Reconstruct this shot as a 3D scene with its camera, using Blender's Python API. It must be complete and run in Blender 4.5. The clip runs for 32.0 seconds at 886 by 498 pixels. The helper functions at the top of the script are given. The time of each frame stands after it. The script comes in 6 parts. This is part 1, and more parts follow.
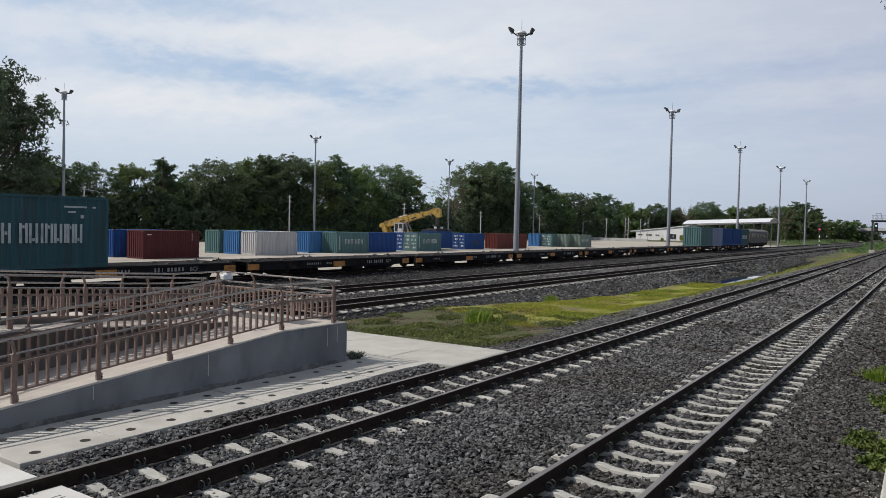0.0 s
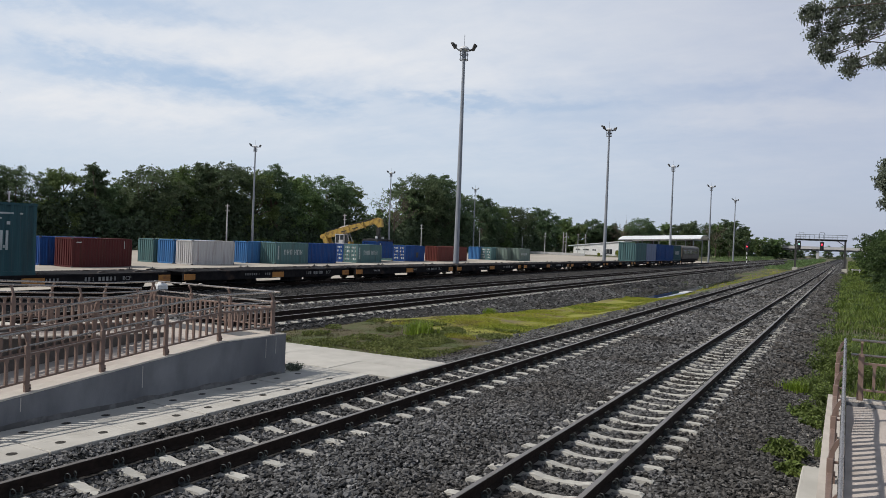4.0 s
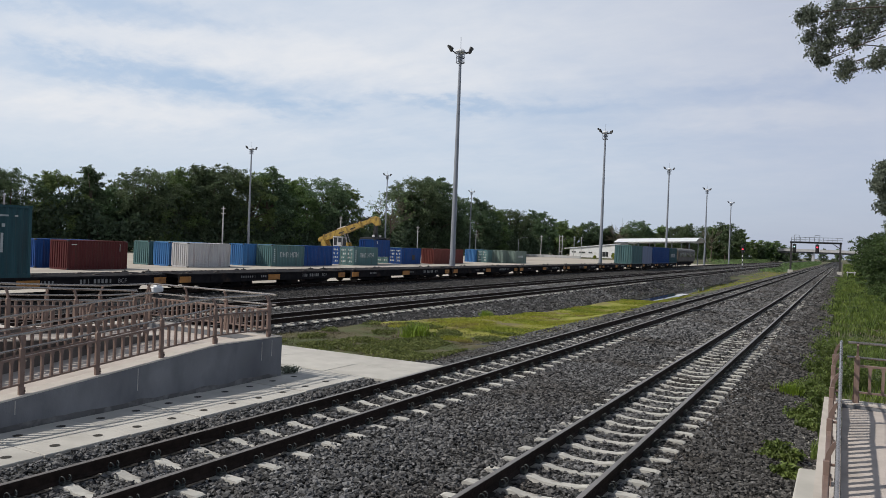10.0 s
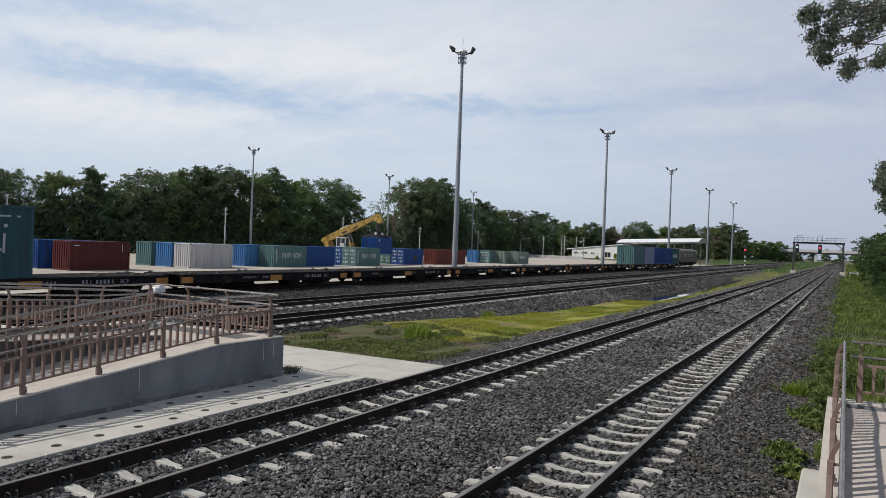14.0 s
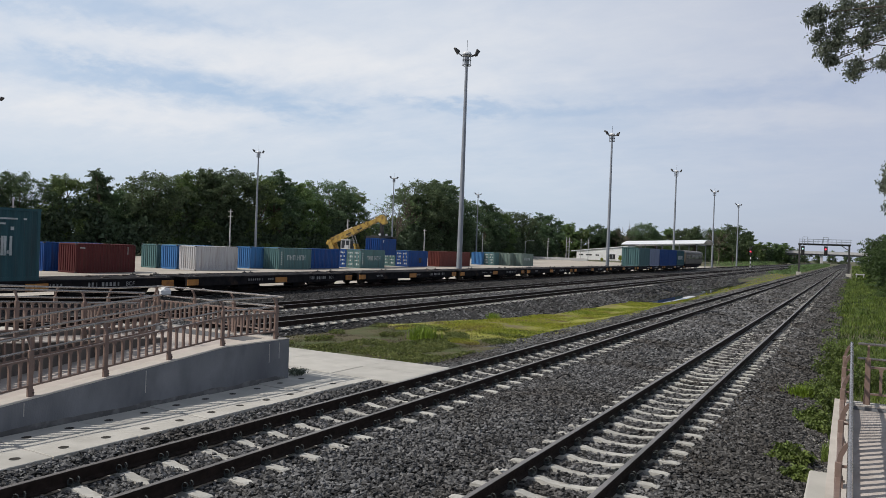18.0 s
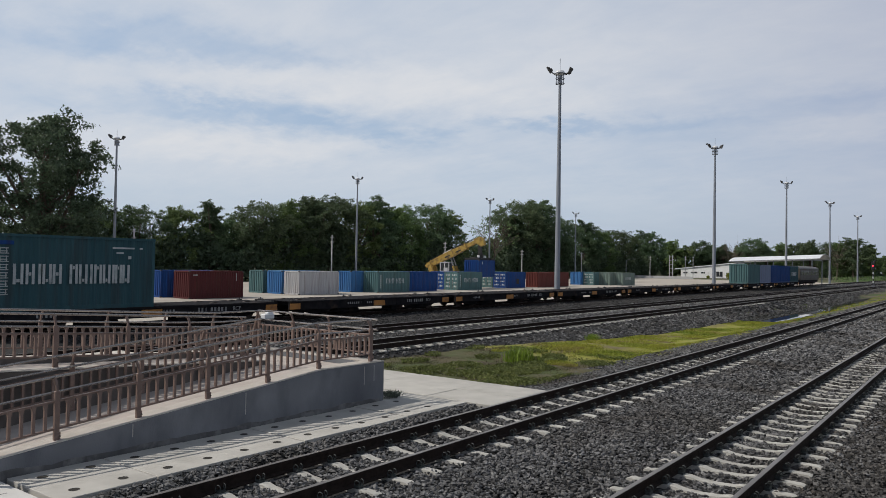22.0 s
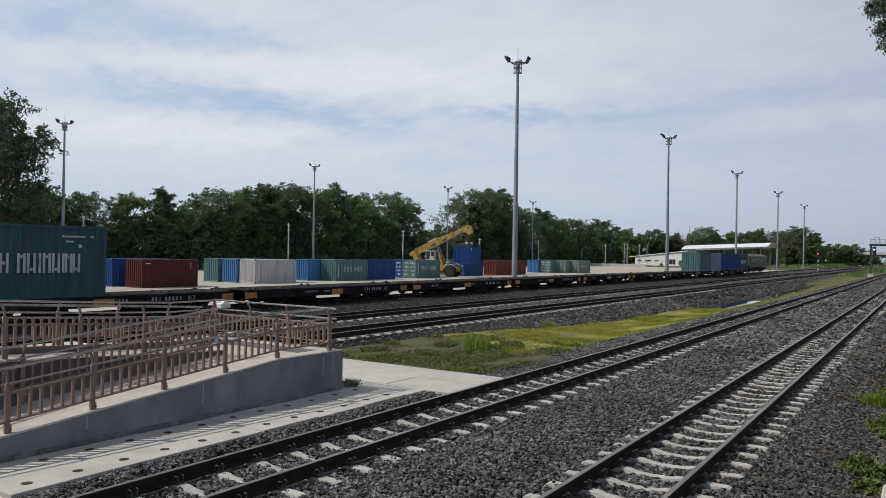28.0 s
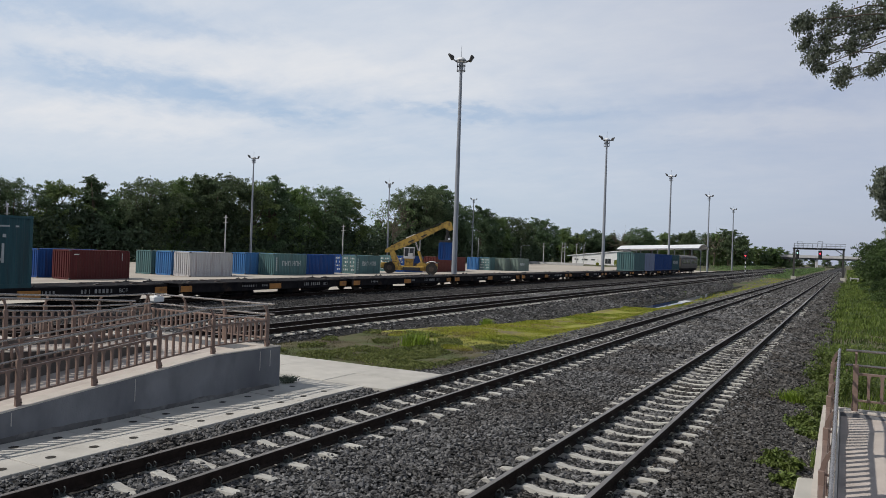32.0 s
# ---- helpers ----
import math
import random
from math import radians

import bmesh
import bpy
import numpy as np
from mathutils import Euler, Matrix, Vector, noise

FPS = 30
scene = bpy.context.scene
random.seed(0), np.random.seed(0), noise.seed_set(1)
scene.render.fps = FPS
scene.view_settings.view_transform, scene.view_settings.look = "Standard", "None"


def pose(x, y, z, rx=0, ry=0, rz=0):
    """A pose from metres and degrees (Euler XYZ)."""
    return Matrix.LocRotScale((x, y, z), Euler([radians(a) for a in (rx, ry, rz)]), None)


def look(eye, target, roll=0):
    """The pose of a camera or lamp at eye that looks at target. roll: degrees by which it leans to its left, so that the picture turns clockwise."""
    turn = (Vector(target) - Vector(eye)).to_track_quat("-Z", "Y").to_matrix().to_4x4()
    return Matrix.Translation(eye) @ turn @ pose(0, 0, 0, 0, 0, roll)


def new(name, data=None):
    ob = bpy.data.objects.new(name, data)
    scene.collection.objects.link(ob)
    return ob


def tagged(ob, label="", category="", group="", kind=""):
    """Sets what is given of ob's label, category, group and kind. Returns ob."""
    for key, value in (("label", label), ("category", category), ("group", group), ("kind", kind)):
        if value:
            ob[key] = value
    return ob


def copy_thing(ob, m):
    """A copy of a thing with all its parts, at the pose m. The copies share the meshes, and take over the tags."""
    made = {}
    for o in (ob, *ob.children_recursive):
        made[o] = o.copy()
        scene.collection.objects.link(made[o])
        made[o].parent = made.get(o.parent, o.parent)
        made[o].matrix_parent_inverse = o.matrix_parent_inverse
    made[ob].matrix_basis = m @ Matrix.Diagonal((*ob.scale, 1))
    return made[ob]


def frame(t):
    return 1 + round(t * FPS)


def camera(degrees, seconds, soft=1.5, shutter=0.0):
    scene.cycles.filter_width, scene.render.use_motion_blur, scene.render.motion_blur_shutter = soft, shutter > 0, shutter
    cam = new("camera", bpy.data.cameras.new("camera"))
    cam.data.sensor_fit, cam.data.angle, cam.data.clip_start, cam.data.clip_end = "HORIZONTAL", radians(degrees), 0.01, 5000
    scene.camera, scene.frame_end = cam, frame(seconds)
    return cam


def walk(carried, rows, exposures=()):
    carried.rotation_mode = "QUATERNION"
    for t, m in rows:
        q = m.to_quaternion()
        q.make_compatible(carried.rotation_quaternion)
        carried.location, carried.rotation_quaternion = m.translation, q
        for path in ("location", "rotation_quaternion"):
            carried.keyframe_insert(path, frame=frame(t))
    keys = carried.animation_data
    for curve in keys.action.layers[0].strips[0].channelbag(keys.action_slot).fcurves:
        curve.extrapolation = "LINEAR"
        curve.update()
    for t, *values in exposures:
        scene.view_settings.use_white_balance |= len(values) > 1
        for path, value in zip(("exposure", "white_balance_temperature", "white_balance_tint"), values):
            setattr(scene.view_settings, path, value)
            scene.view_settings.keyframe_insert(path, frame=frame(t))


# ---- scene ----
# ---- camera: stands on the platform and only turns ----
cam = camera(62.2, 32.0, soft=0.75)
PATH = [
    (0, -0.069, 0.074, 2.550, 33.53, -1.74, -1.37),
    (0.5, -0.057, 0.051, 2.548, 33.45, -1.72, -1.42),
    (1, -0.026, -0.015, 2.548, 33.32, -1.68, -1.52),
    (1.5, -0.021, -0.023, 2.553, 33.20, -1.69, -1.57),
    (2, -0.014, -0.046, 2.546, 33.22, -1.64, -1.49),
    (2.5, -0.003, -0.048, 2.557, 32.20, -1.27, -2.02),
    (3, 0.001, -0.062, 2.557, 29.35, -1.04, -2.20),
    (3.5, 0.012, -0.064, 2.565, 28.92, -0.76, -2.19),
    (5.5, -0.003, -0.048, 2.552, 28.85, -0.56, -2.30),
    (6, -0.001, -0.035, 2.556, 28.96, -0.55, -2.30),
    (6.5, -0.001, -0.047, 2.553, 28.91, -0.64, -2.25),
    (7, -0.004, -0.038, 2.546, 28.85, -0.67, -2.23),
    (7.5, -0.018, -0.031, 2.542, 28.89, -0.62, -2.28),
    (8, -0.019, -0.023, 2.542, 28.83, -0.54, -2.25),
    (8.5, -0.011, -0.031, 2.544, 28.75, -0.51, -2.22),
    (9, 0.000, 0.000, 2.550, 28.68, -0.52, -2.21),
    (9.5, -0.012, -0.042, 2.552, 28.59, -0.49, -2.24),
    (10, 0.003, -0.057, 2.561, 28.61, -0.43, -2.26),
    (10.5, 0.000, -0.039, 2.550, 28.75, -0.46, -2.26),
    (11, 0.003, -0.051, 2.552, 28.72, -0.43, -2.26),
    (11.5, -0.005, -0.035, 2.547, 28.67, -0.38, -2.27),
    (12, -0.008, -0.037, 2.549, 28.71, -0.35, -2.26),
    (12.5, 0.001, -0.039, 2.544, 28.75, -0.41, -2.29),
    (13, -0.008, -0.038, 2.542, 28.76, -0.42, -2.23),
    (13.5, -0.012, -0.026, 2.540, 28.73, -0.40, -2.16),
    (14, -0.003, -0.032, 2.545, 28.78, -0.38, -2.22),
    (14.5, -0.012, -0.027, 2.549, 28.78, -0.41, -2.19),
    (16.5, -0.023, -0.032, 2.551, 28.99, -0.32, -2.11),
    (17, -0.010, -0.038, 2.553, 29.05, -0.26, -2.11),
    (17.5, -0.010, -0.035, 2.547, 29.05, -0.30, -2.15),
    (18, -0.013, -0.046, 2.542, 29.13, -0.23, -2.14),
    (18.5, -0.015, -0.038, 2.541, 29.12, -0.15, -2.13),
    (19, -0.018, -0.028, 2.543, 29.21, -0.14, -2.08),
    (19.5, -0.008, -0.039, 2.549, 29.24, -0.13, -2.01),
    (20, -0.007, -0.025, 2.549, 29.30, -0.14, -1.98),
    (20.5, 0.007, 0.015, 2.544, 29.45, -0.28, -1.86),
    (21, 0.040, 0.105, 2.562, 33.06, 1.48, -1.76),
    (21.5, 0.043, 0.161, 2.547, 35.53, 1.91, -1.66),
    (22, 0.004, 0.139, 2.533, 36.76, 1.24, -1.00),
    (22.5, 0.034, 0.094, 2.557, 37.68, -0.43, 0.59),
    (23, 0.010, 0.091, 2.545, 37.54, -0.19, 0.55),
    (23.5, 0.014, 0.075, 2.547, 36.57, 0.05, -0.06),
    (24, 0.029, 0.056, 2.558, 34.78, 0.31, -0.50),
    (24.5, 0.018, 0.053, 2.552, 34.06, 0.33, -0.91),
    (25, 0.016, 0.061, 2.544, 33.66, 0.53, -1.16),
    (25.5, 0.023, 0.040, 2.556, 33.57, 0.57, -1.31),
    (27.5, 0.017, 0.068, 2.553, 33.57, 0.37, -0.94),
    (28, 0.031, 0.071, 2.553, 33.48, 0.36, -0.97),
    (28.5, 0.012, 0.079, 2.557, 33.41, 0.36, -1.00),
    (29, 0.069, 0.015, 2.582, 31.78, 0.48, -1.50),
    (29.5, 0.057, 0.027, 2.583, 31.08, 0.54, -1.69),
    (30, 0.073, 0.022, 2.588, 30.44, 0.67, -2.06),
    (30.5, 0.074, -0.001, 2.568, 29.55, 0.79, -2.17),
    (31, 0.036, 0.030, 2.582, 29.06, 0.65, -2.10),
    (31.5, 0.036, 0.021, 2.584, 29.28, 0.31, -2.12),
    (32, 0.075, -0.008, 2.585, 28.82, 0.17, -1.99),
]

walk(cam, [(t, pose(x, y, z, 90 + pitch, roll, yaw)) for t, x, y, z, yaw, pitch, roll in PATH],
     exposures=((0.0, -0.08), (2.0, -0.07), (20.3, -0.07), (21.2, -0.17), (22.0, -0.26), (23.0, -0.15), (24.0, -0.14), (28.0, -0.14), (32.0, -0.14)))

# ---- light ----
SUN_TO = Vector((-0.79, -0.61, 1.0)).normalized()      # direction towards the sun
sun_data = bpy.data.lights.new("sun", "SUN")
sun_data.energy, sun_data.angle, sun_data.color = 3.95, radians(1.2), (1.0, 0.94, 0.85)
sun = new("sun", sun_data)
sun.matrix_basis = look((0, 0, 60), Vector((0, 0, 60)) - SUN_TO)
scene.view_settings.exposure = 0.0

world = bpy.data.worlds.new("sky")
scene.world = world
world.use_nodes = True
wn, wl = world.node_tree.nodes, world.node_tree.links
wn.clear()
w_out, w_bg = wn.new("ShaderNodeOutputWorld"), wn.new("ShaderNodeBackground")
sky = wn.new("ShaderNodeTexSky")
sky.sky_type, sky.sun_disc = "NISHITA", False
sky.sun_elevation = math.asin(SUN_TO.z)
sky.sun_rotation = math.atan2(SUN_TO.x, SUN_TO.y)
sky.air_density, sky.dust_density, sky.ozone_density = 1.0, 1.6, 2.0
# thin cloud: stretched noise on a flat layer far above
tc = wn.new("ShaderNodeTexCoord")
sep = wn.new("ShaderNodeSeparateXYZ")
wl.new(tc.outputs["Generated"], sep.inputs[0])


def wmath(op, a, b=None):
    n = wn.new("ShaderNodeMath")
    n.operation = op
    for i, v in enumerate((a, b)):
        if v is None:
            continue
        if isinstance(v, (int, float)):
            n.inputs[i].default_value = v
        else:
            wl.new(v, n.inputs[i])
    return n.outputs[0]


lift = wmath("ADD", wmath("MAXIMUM", sep.outputs[2], 0.0), 0.22)
com = wn.new("ShaderNodeCombineXYZ")
wl.new(wmath("DIVIDE", sep.outputs[0], lift), com.inputs[0])
wl.new(wmath("DIVIDE", sep.outputs[1], lift), com.inputs[1])


def wnoise(scale, detail, rough, dist, sx, sy, rot, loc=0.0):
    m = wn.new("ShaderNodeMapping")
    m.inputs["Scale"].default_value = (sx, sy, 1)
    m.inputs["Rotation"].default_value = (0, 0, radians(rot))
    m.inputs["Location"].default_value = (loc, loc * 0.6, 0)
    wl.new(com.outputs[0], m.inputs[0])
    n = wn.new("ShaderNodeTexNoise")
    n.inputs["Scale"].default_value, n.inputs["Detail"].default_value = scale, detail
    n.inputs["Roughness"].default_value, n.inputs["Distortion"].default_value = rough, dist
    wl.new(m.outputs[0], n.inputs["Vector"])
    return n.outputs["Fac"]


def wramp(fac, a, b, lo=0.0, hi=1.0):
    n = wn.new("ShaderNodeMapRange")
    n.interpolation_type = "SMOOTHSTEP"
    for i, v in enumerate((a, b, lo, hi)):
        n.inputs[i + 1].default_value = v
    wl.new(fac, n.inputs[0])
    return n.outputs[0]


big = wramp(wnoise(0.85, 5, 0.52, 0.5, 1.0, 1.15, 20, 4.6), 0.30, 0.66)
fine = wramp(wnoise(2.4, 6, 0.60, 0.7, 1.0, 1.3, 15, 7.7), 0.25, 0.78)
wisp = wramp(wnoise(6.0, 6, 0.62, 0.4, 1.0, 2.2, 24, 2.1), 0.25, 0.80)
# bearing in degrees from +y and height (sine), both ruffled so that the cloud edges fray
bearing = wmath("ADD", wmath("MULTIPLY", wmath("ARCTAN2", sep.outputs[0], sep.outputs[1]), 57.2958),
                wmath("MULTIPLY", wmath("SUBTRACT", wnoise(3.1, 5, 0.6, 0.3, 1, 1, 0, 1.7), 0.5), 26.0))
height = wmath("ADD", wmath("ADD", sep.outputs[2], wmath("MULTIPLY", wmath("SUBTRACT", wnoise(4.2, 6, 0.62, 0.3, 1, 1, 0, 9.3), 0.5), 0.06)),
               wmath("MULTIPLY", wmath("SUBTRACT", wnoise(11.0, 4, 0.6, 0.2, 1, 1, 0, 5.1), 0.5), 0.03))


def cloud_shape(b0, h0, wide, tall, slope, amount):
    """A soft long lens of cloud, or of clear sky, round a bearing and a height."""
    db = wmath("SUBTRACT", bearing, b0)
    dh = wmath("SUBTRACT", wmath("SUBTRACT", height, h0), wmath("MULTIPLY", db, slope))
    q = wmath("ADD", wmath("POWER", wmath("ABSOLUTE", wmath("DIVIDE", db, wide)), 2.0), wmath("POWER", wmath("ABSOLUTE", wmath("DIVIDE", dh, tall)), 2.0))
    return wmath("MULTIPLY", wmath("POWER", 2.71828, wmath("MULTIPLY", q, -1.0)), amount)


veil = wmath("ADD", 0.36, wmath("ADD", wmath("ADD", wmath("MULTIPLY", big, 0.18), wmath("MULTIPLY", fine, 0.16)), wmath("MULTIPLY", wisp, 0.12)))
for shape in ((-53, 0.192, 11, 0.016, 0.0003, -0.58), (-41.5, 0.172, 6, 0.013, -0.001, -0.48), (-29.5, 0.186, 5, 0.009, 0.0, -0.40), (-20, 0.182, 9, 0.014, 0.0, -0.28),
              (-4, 0.205, 9, 0.018, 0.0, -0.36), (-14, 0.145, 20, 0.045, 0.0, -0.26), (-63, 0.265, 8, 0.026, 0.001, -0.55), (-52, 0.268, 5, 0.020, 0.0, -0.40),
              (-52, 0.146, 11, 0.018, 0.0, 0.30), (-35, 0.215, 9, 0.045, 0.0, 0.26), (-46, 0.238, 16, 0.022, 0.0, 0.26), (-30, 0.28, 20, 0.05, 0.0, 0.18), (-4, 0.172, 9, 0.014, 0.0, 0.18)):
    veil = wmath("ADD", veil, cloud_shape(*shape))
veil = wmath("MAXIMUM", wmath("MINIMUM", veil, 1.0), 0.0)
low = wramp(sep.outputs[2], 0.02, 0.16, 0.30, 1.0)      # cloud thins out into haze towards the horizon
veil = wmath("MULTIPLY", veil, low)


def wmix(fac, a, b):
    n = wn.new("ShaderNodeMix")
    n.data_type = "RGBA"
    for slot, v in (("Factor", fac), ("A", a), ("B", b)):
        if isinstance(v, (int, float)):
            n.inputs[slot].default_value = v
        elif isinstance(v, tuple):
            n.inputs[slot].default_value = (*v, 1)
        else:
            wl.new(v, n.inputs[slot])
    return n.outputs["Result"]


sky_gain = wn.new("ShaderNodeVectorMath")
sky_gain.operation = "SCALE"
sky_gain.inputs["Scale"].default_value = 0.115
wl.new(sky.outputs[0], sky_gain.inputs[0])
# the side of the sky nearer to the sun is brighter and whiter
sunward = wramp(wmath("ADD", wmath("MULTIPLY", sep.outputs[0], -0.77), wmath("MULTIPLY", sep.outputs[1], 0.64)), 0.60, 0.97)
clear = wmix(0.72, sky_gain.outputs[0], wmix(sunward, (0.46, 0.525, 0.71), (0.52, 0.66, 0.86)))
cover = wmix(veil, clear, wmix(sunward, (0.645, 0.675, 0.755), (0.835, 0.855, 0.895)))
overhead = wmix(wramp(sep.outputs[2], 0.36, 0.52), cover, (0.24, 0.28, 0.35))      # the veil thins into deeper sky overhead
wl.new(overhead, w_bg.inputs["Color"])
w_bg.inputs["Strength"].default_value = 1.0
wl.new(w_bg.outputs[0], w_out.inputs[0])

# ---- materials ----


def pbr(name, a, b, scale=8.0, rough=0.8, bump=0.2, bscale=60.0, metal=0.0, spot=None, vary=0.0, coord="Object",
        stretch=(1, 1, 1), spot_scale=1.2, spot_amt=(0.55, 0.75), spec=0.4, translucent=0.0, island=0.0, hue=0.0):
    """A node material: two colours mixed by noise, stains in a third, fine relief, and change from piece to piece."""
    m = bpy.data.materials.new(name)
    m.use_nodes = True
    n, l = m.node_tree.nodes, m.node_tree.links
    bs = n["Principled BSDF"]
    bs.inputs["Roughness"].default_value, bs.inputs["Metallic"].default_value = rough, metal
    bs.inputs["Specular IOR Level"].default_value = spec
    t = n.new("ShaderNodeTexCoord")
    mp = n.new("ShaderNodeMapping")
    mp.inputs["Scale"].default_value = stretch
    l.new(t.outputs[coord], mp.inputs[0])

    def noise_of(sc, det=4):
        k = n.new("ShaderNodeTexNoise")
        k.inputs["Scale"].default_value, k.inputs["Detail"].default_value = sc, det
        l.new(mp.outputs[0], k.inputs["Vector"])
        return k.outputs["Fac"]

    def ranged(f, lo, hi, x=0.0, y=1.0):
        k = n.new("ShaderNodeMapRange")
        for i, v in enumerate((lo, hi, x, y)):
            k.inputs[i + 1].default_value = v
        l.new(f, k.inputs[0])
        return k.outputs[0]

    def mixed(f, ca, cb, mode="MIX"):
        k = n.new("ShaderNodeMix")
        k.data_type, k.blend_type = "RGBA", mode
        for s, v in (("Factor", f), ("A", ca), ("B", cb)):
            if isinstance(v, (int, float)):
                k.inputs[s].default_value = v
            elif isinstance(v, tuple):
                k.inputs[s].default_value = (*v, 1)
            else:
                l.new(v, k.inputs[s])
        return k.outputs["Result"]

    col = mixed(ranged(noise_of(scale), 0.3, 0.7), tuple(a), tuple(b))
    if spot:
        col = mixed(ranged(noise_of(spot_scale, 6), *spot_amt), col, tuple(spot))
    for share, src in ((vary, ("ShaderNodeObjectInfo", "Random")), (island, ("ShaderNodeNewGeometry", "Random Per Island"))):
        if share:
            k = n.new("ShaderNodeHueSaturation")
            src = n.new(src[0]).outputs[src[1]]
            l.new(ranged(src, 0, 1, 1 - share, 1 + share), k.inputs["Value"])
            if hue and src.name == "Random":
                wrap = n.new("ShaderNodeMath")
                wrap.operation, wrap.inputs[1].default_value = "PINGPONG", 0.31
                l.new(src, wrap.inputs[0])
                l.new(ranged(wrap.outputs[0], 0, 0.31, 0.5 - hue, 0.5 + hue), k.inputs["Hue"])
            l.new(col, k.inputs["Color"])
            col = k.outputs[0]
    l.new(col, bs.inputs["Base Color"])
    if bump:
        k = n.new("ShaderNodeBump")
        k.inputs["Strength"].default_value, k.inputs["Distance"].default_value = bump, 0.02
        l.new(noise_of(bscale, 5), k.inputs["Height"])
        l.new(k.outputs[0], bs.inputs["Normal"])
    r = ranged(noise_of(scale * 2.3), 0.2, 0.8, rough - min(0.1, rough), min(1, rough + min(0.1, rough)))
    l.new(r, bs.inputs["Roughness"])
    if translucent:
        tr = n.new("ShaderNodeBsdfTranslucent")
        l.new(col, tr.inputs["Color"])
        mx = n.new("ShaderNodeMixShader")
        mx.inputs[0].default_value = translucent
        l.new(bs.outputs[0], mx.inputs[1])
        l.new(tr.outputs[0], mx.inputs[2])
        l.new(mx.outputs[0], n["Material Output"].inputs[0])
    return m


M = {}
M["soil"] = pbr("soil", (0.10, 0.08, 0.055), (0.16, 0.13, 0.09), 1.5, 0.95, 0.6, 25, spot=(0.06, 0.085, 0.025), spot_scale=0.35, spot_amt=(0.42, 0.58))
# near-black bed: the shade in gaps between loose stones is painted in
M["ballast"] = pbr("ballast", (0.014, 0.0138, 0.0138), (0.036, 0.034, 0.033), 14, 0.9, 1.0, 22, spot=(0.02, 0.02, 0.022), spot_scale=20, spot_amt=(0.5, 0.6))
M["stone"] = pbr("crushed_stone", (0.054, 0.054, 0.057), (0.148, 0.147, 0.148), 9, 0.85, 0.4, 60, island=0.88, spot=(0.062, 0.057, 0.053), spot_scale=0.5, spot_amt=(0.46, 0.66))
M["stone_dirty"] = pbr("dusty_stone", (0.040, 0.039, 0.039), (0.106, 0.102, 0.099), 9, 0.9, 0.4, 60, island=0.8, spot=(0.052, 0.046, 0.041), spot_scale=0.8, spot_amt=(0.46, 0.66))
M["stone_dark"] = pbr("dark_stone", (0.020, 0.0195, 0.020), (0.055, 0.052, 0.050), 9, 0.85, 0.4, 60, island=0.75)
# rust brown, darkened further to carry the shade on the rail sides
M["rail_side_shaded"] = pbr("rusty_shaded_rail_side", (0.018, 0.013, 0.011), (0.034, 0.024, 0.020), 12, 0.85, 0.3, 80, spec=0.15)
M["rail_top"] = pbr("worn_rail_head", (0.20, 0.18, 0.165), (0.30, 0.27, 0.25), 6, 0.42, 0.05, 90, metal=0.6, stretch=(1, 0.1, 1))
M["sleeper"] = pbr("sleeper_concrete", (0.385, 0.375, 0.35), (0.505, 0.495, 0.46), 6, 0.9, 0.3, 90, vary=0.12, spot=(0.30, 0.285, 0.26), spot_scale=5)
M["clip"] = pbr("spring_clip_steel", (0.032, 0.040, 0.040), (0.060, 0.068, 0.066), 30, 0.6, 0.1, 80, metal=0.3)
M["slab"] = pbr("slab_concrete", (0.415, 0.400, 0.370), (0.495, 0.478, 0.442), 2.5, 0.9, 0.15, 120, vary=0.05, spot=(0.37, 0.355, 0.325), spot_scale=1.4)
M["slab_scored"] = pbr("white_slab_concrete", (0.55, 0.54, 0.52), (0.64, 0.63, 0.61), 2.5, 0.9, 0.2, 120, vary=0.05, spot=(0.48, 0.47, 0.45), spot_scale=1.6)
# dull blue-grey: the shade on the wall faces is put into the concrete's colour
M["wall_conc_shaded"] = pbr("shaded_wall_concrete", (0.122, 0.130, 0.146), (0.222, 0.232, 0.248), 2.2, 0.9, 0.35, 60, spot=(0.088, 0.095, 0.108), spot_scale=1.1, spot_amt=(0.50, 0.72), stretch=(1, 1, 0.55))
M["cap_conc"] = pbr("kerb_concrete", (0.52, 0.49, 0.44), (0.60, 0.57, 0.52), 3, 0.9, 0.15, 100, spot=(0.43, 0.40, 0.35), spot_scale=2.2)
M["cope"] = pbr("sand_washed_coping", (0.42, 0.385, 0.35), (0.50, 0.465, 0.425), 5, 0.9, 0.25, 110, spot=(0.36, 0.325, 0.29), spot_scale=1.6)
# warm grey kept very dark, standing in for shade behind the railings
M["wall_warm_shaded"] = pbr("shaded_rendered_wall", (0.10, 0.090, 0.083), (0.15, 0.136, 0.126), 2.6, 0.9, 0.3, 60, spot=(0.08, 0.072, 0.066), spot_scale=1.5, stretch=(1, 1, 0.5))
M["ramp_floor"] = pbr("ramp_floor_tile", (0.40, 0.355, 0.325), (0.48, 0.43, 0.395), 4, 0.85, 0.2, 90, spot=(0.34, 0.30, 0.27), spot_scale=1.2)
M["rail_paint"] = pbr("brown_railing_paint", (0.168, 0.117, 0.098), (0.225, 0.160, 0.135), 10, 0.40, 0.08, 60, spot=(0.115, 0.078, 0.064), spot_scale=5)
M["steel"] = pbr("brushed_steel", (0.29, 0.265, 0.245), (0.39, 0.36, 0.335), 3, 0.26, 0, 120, metal=0.85)
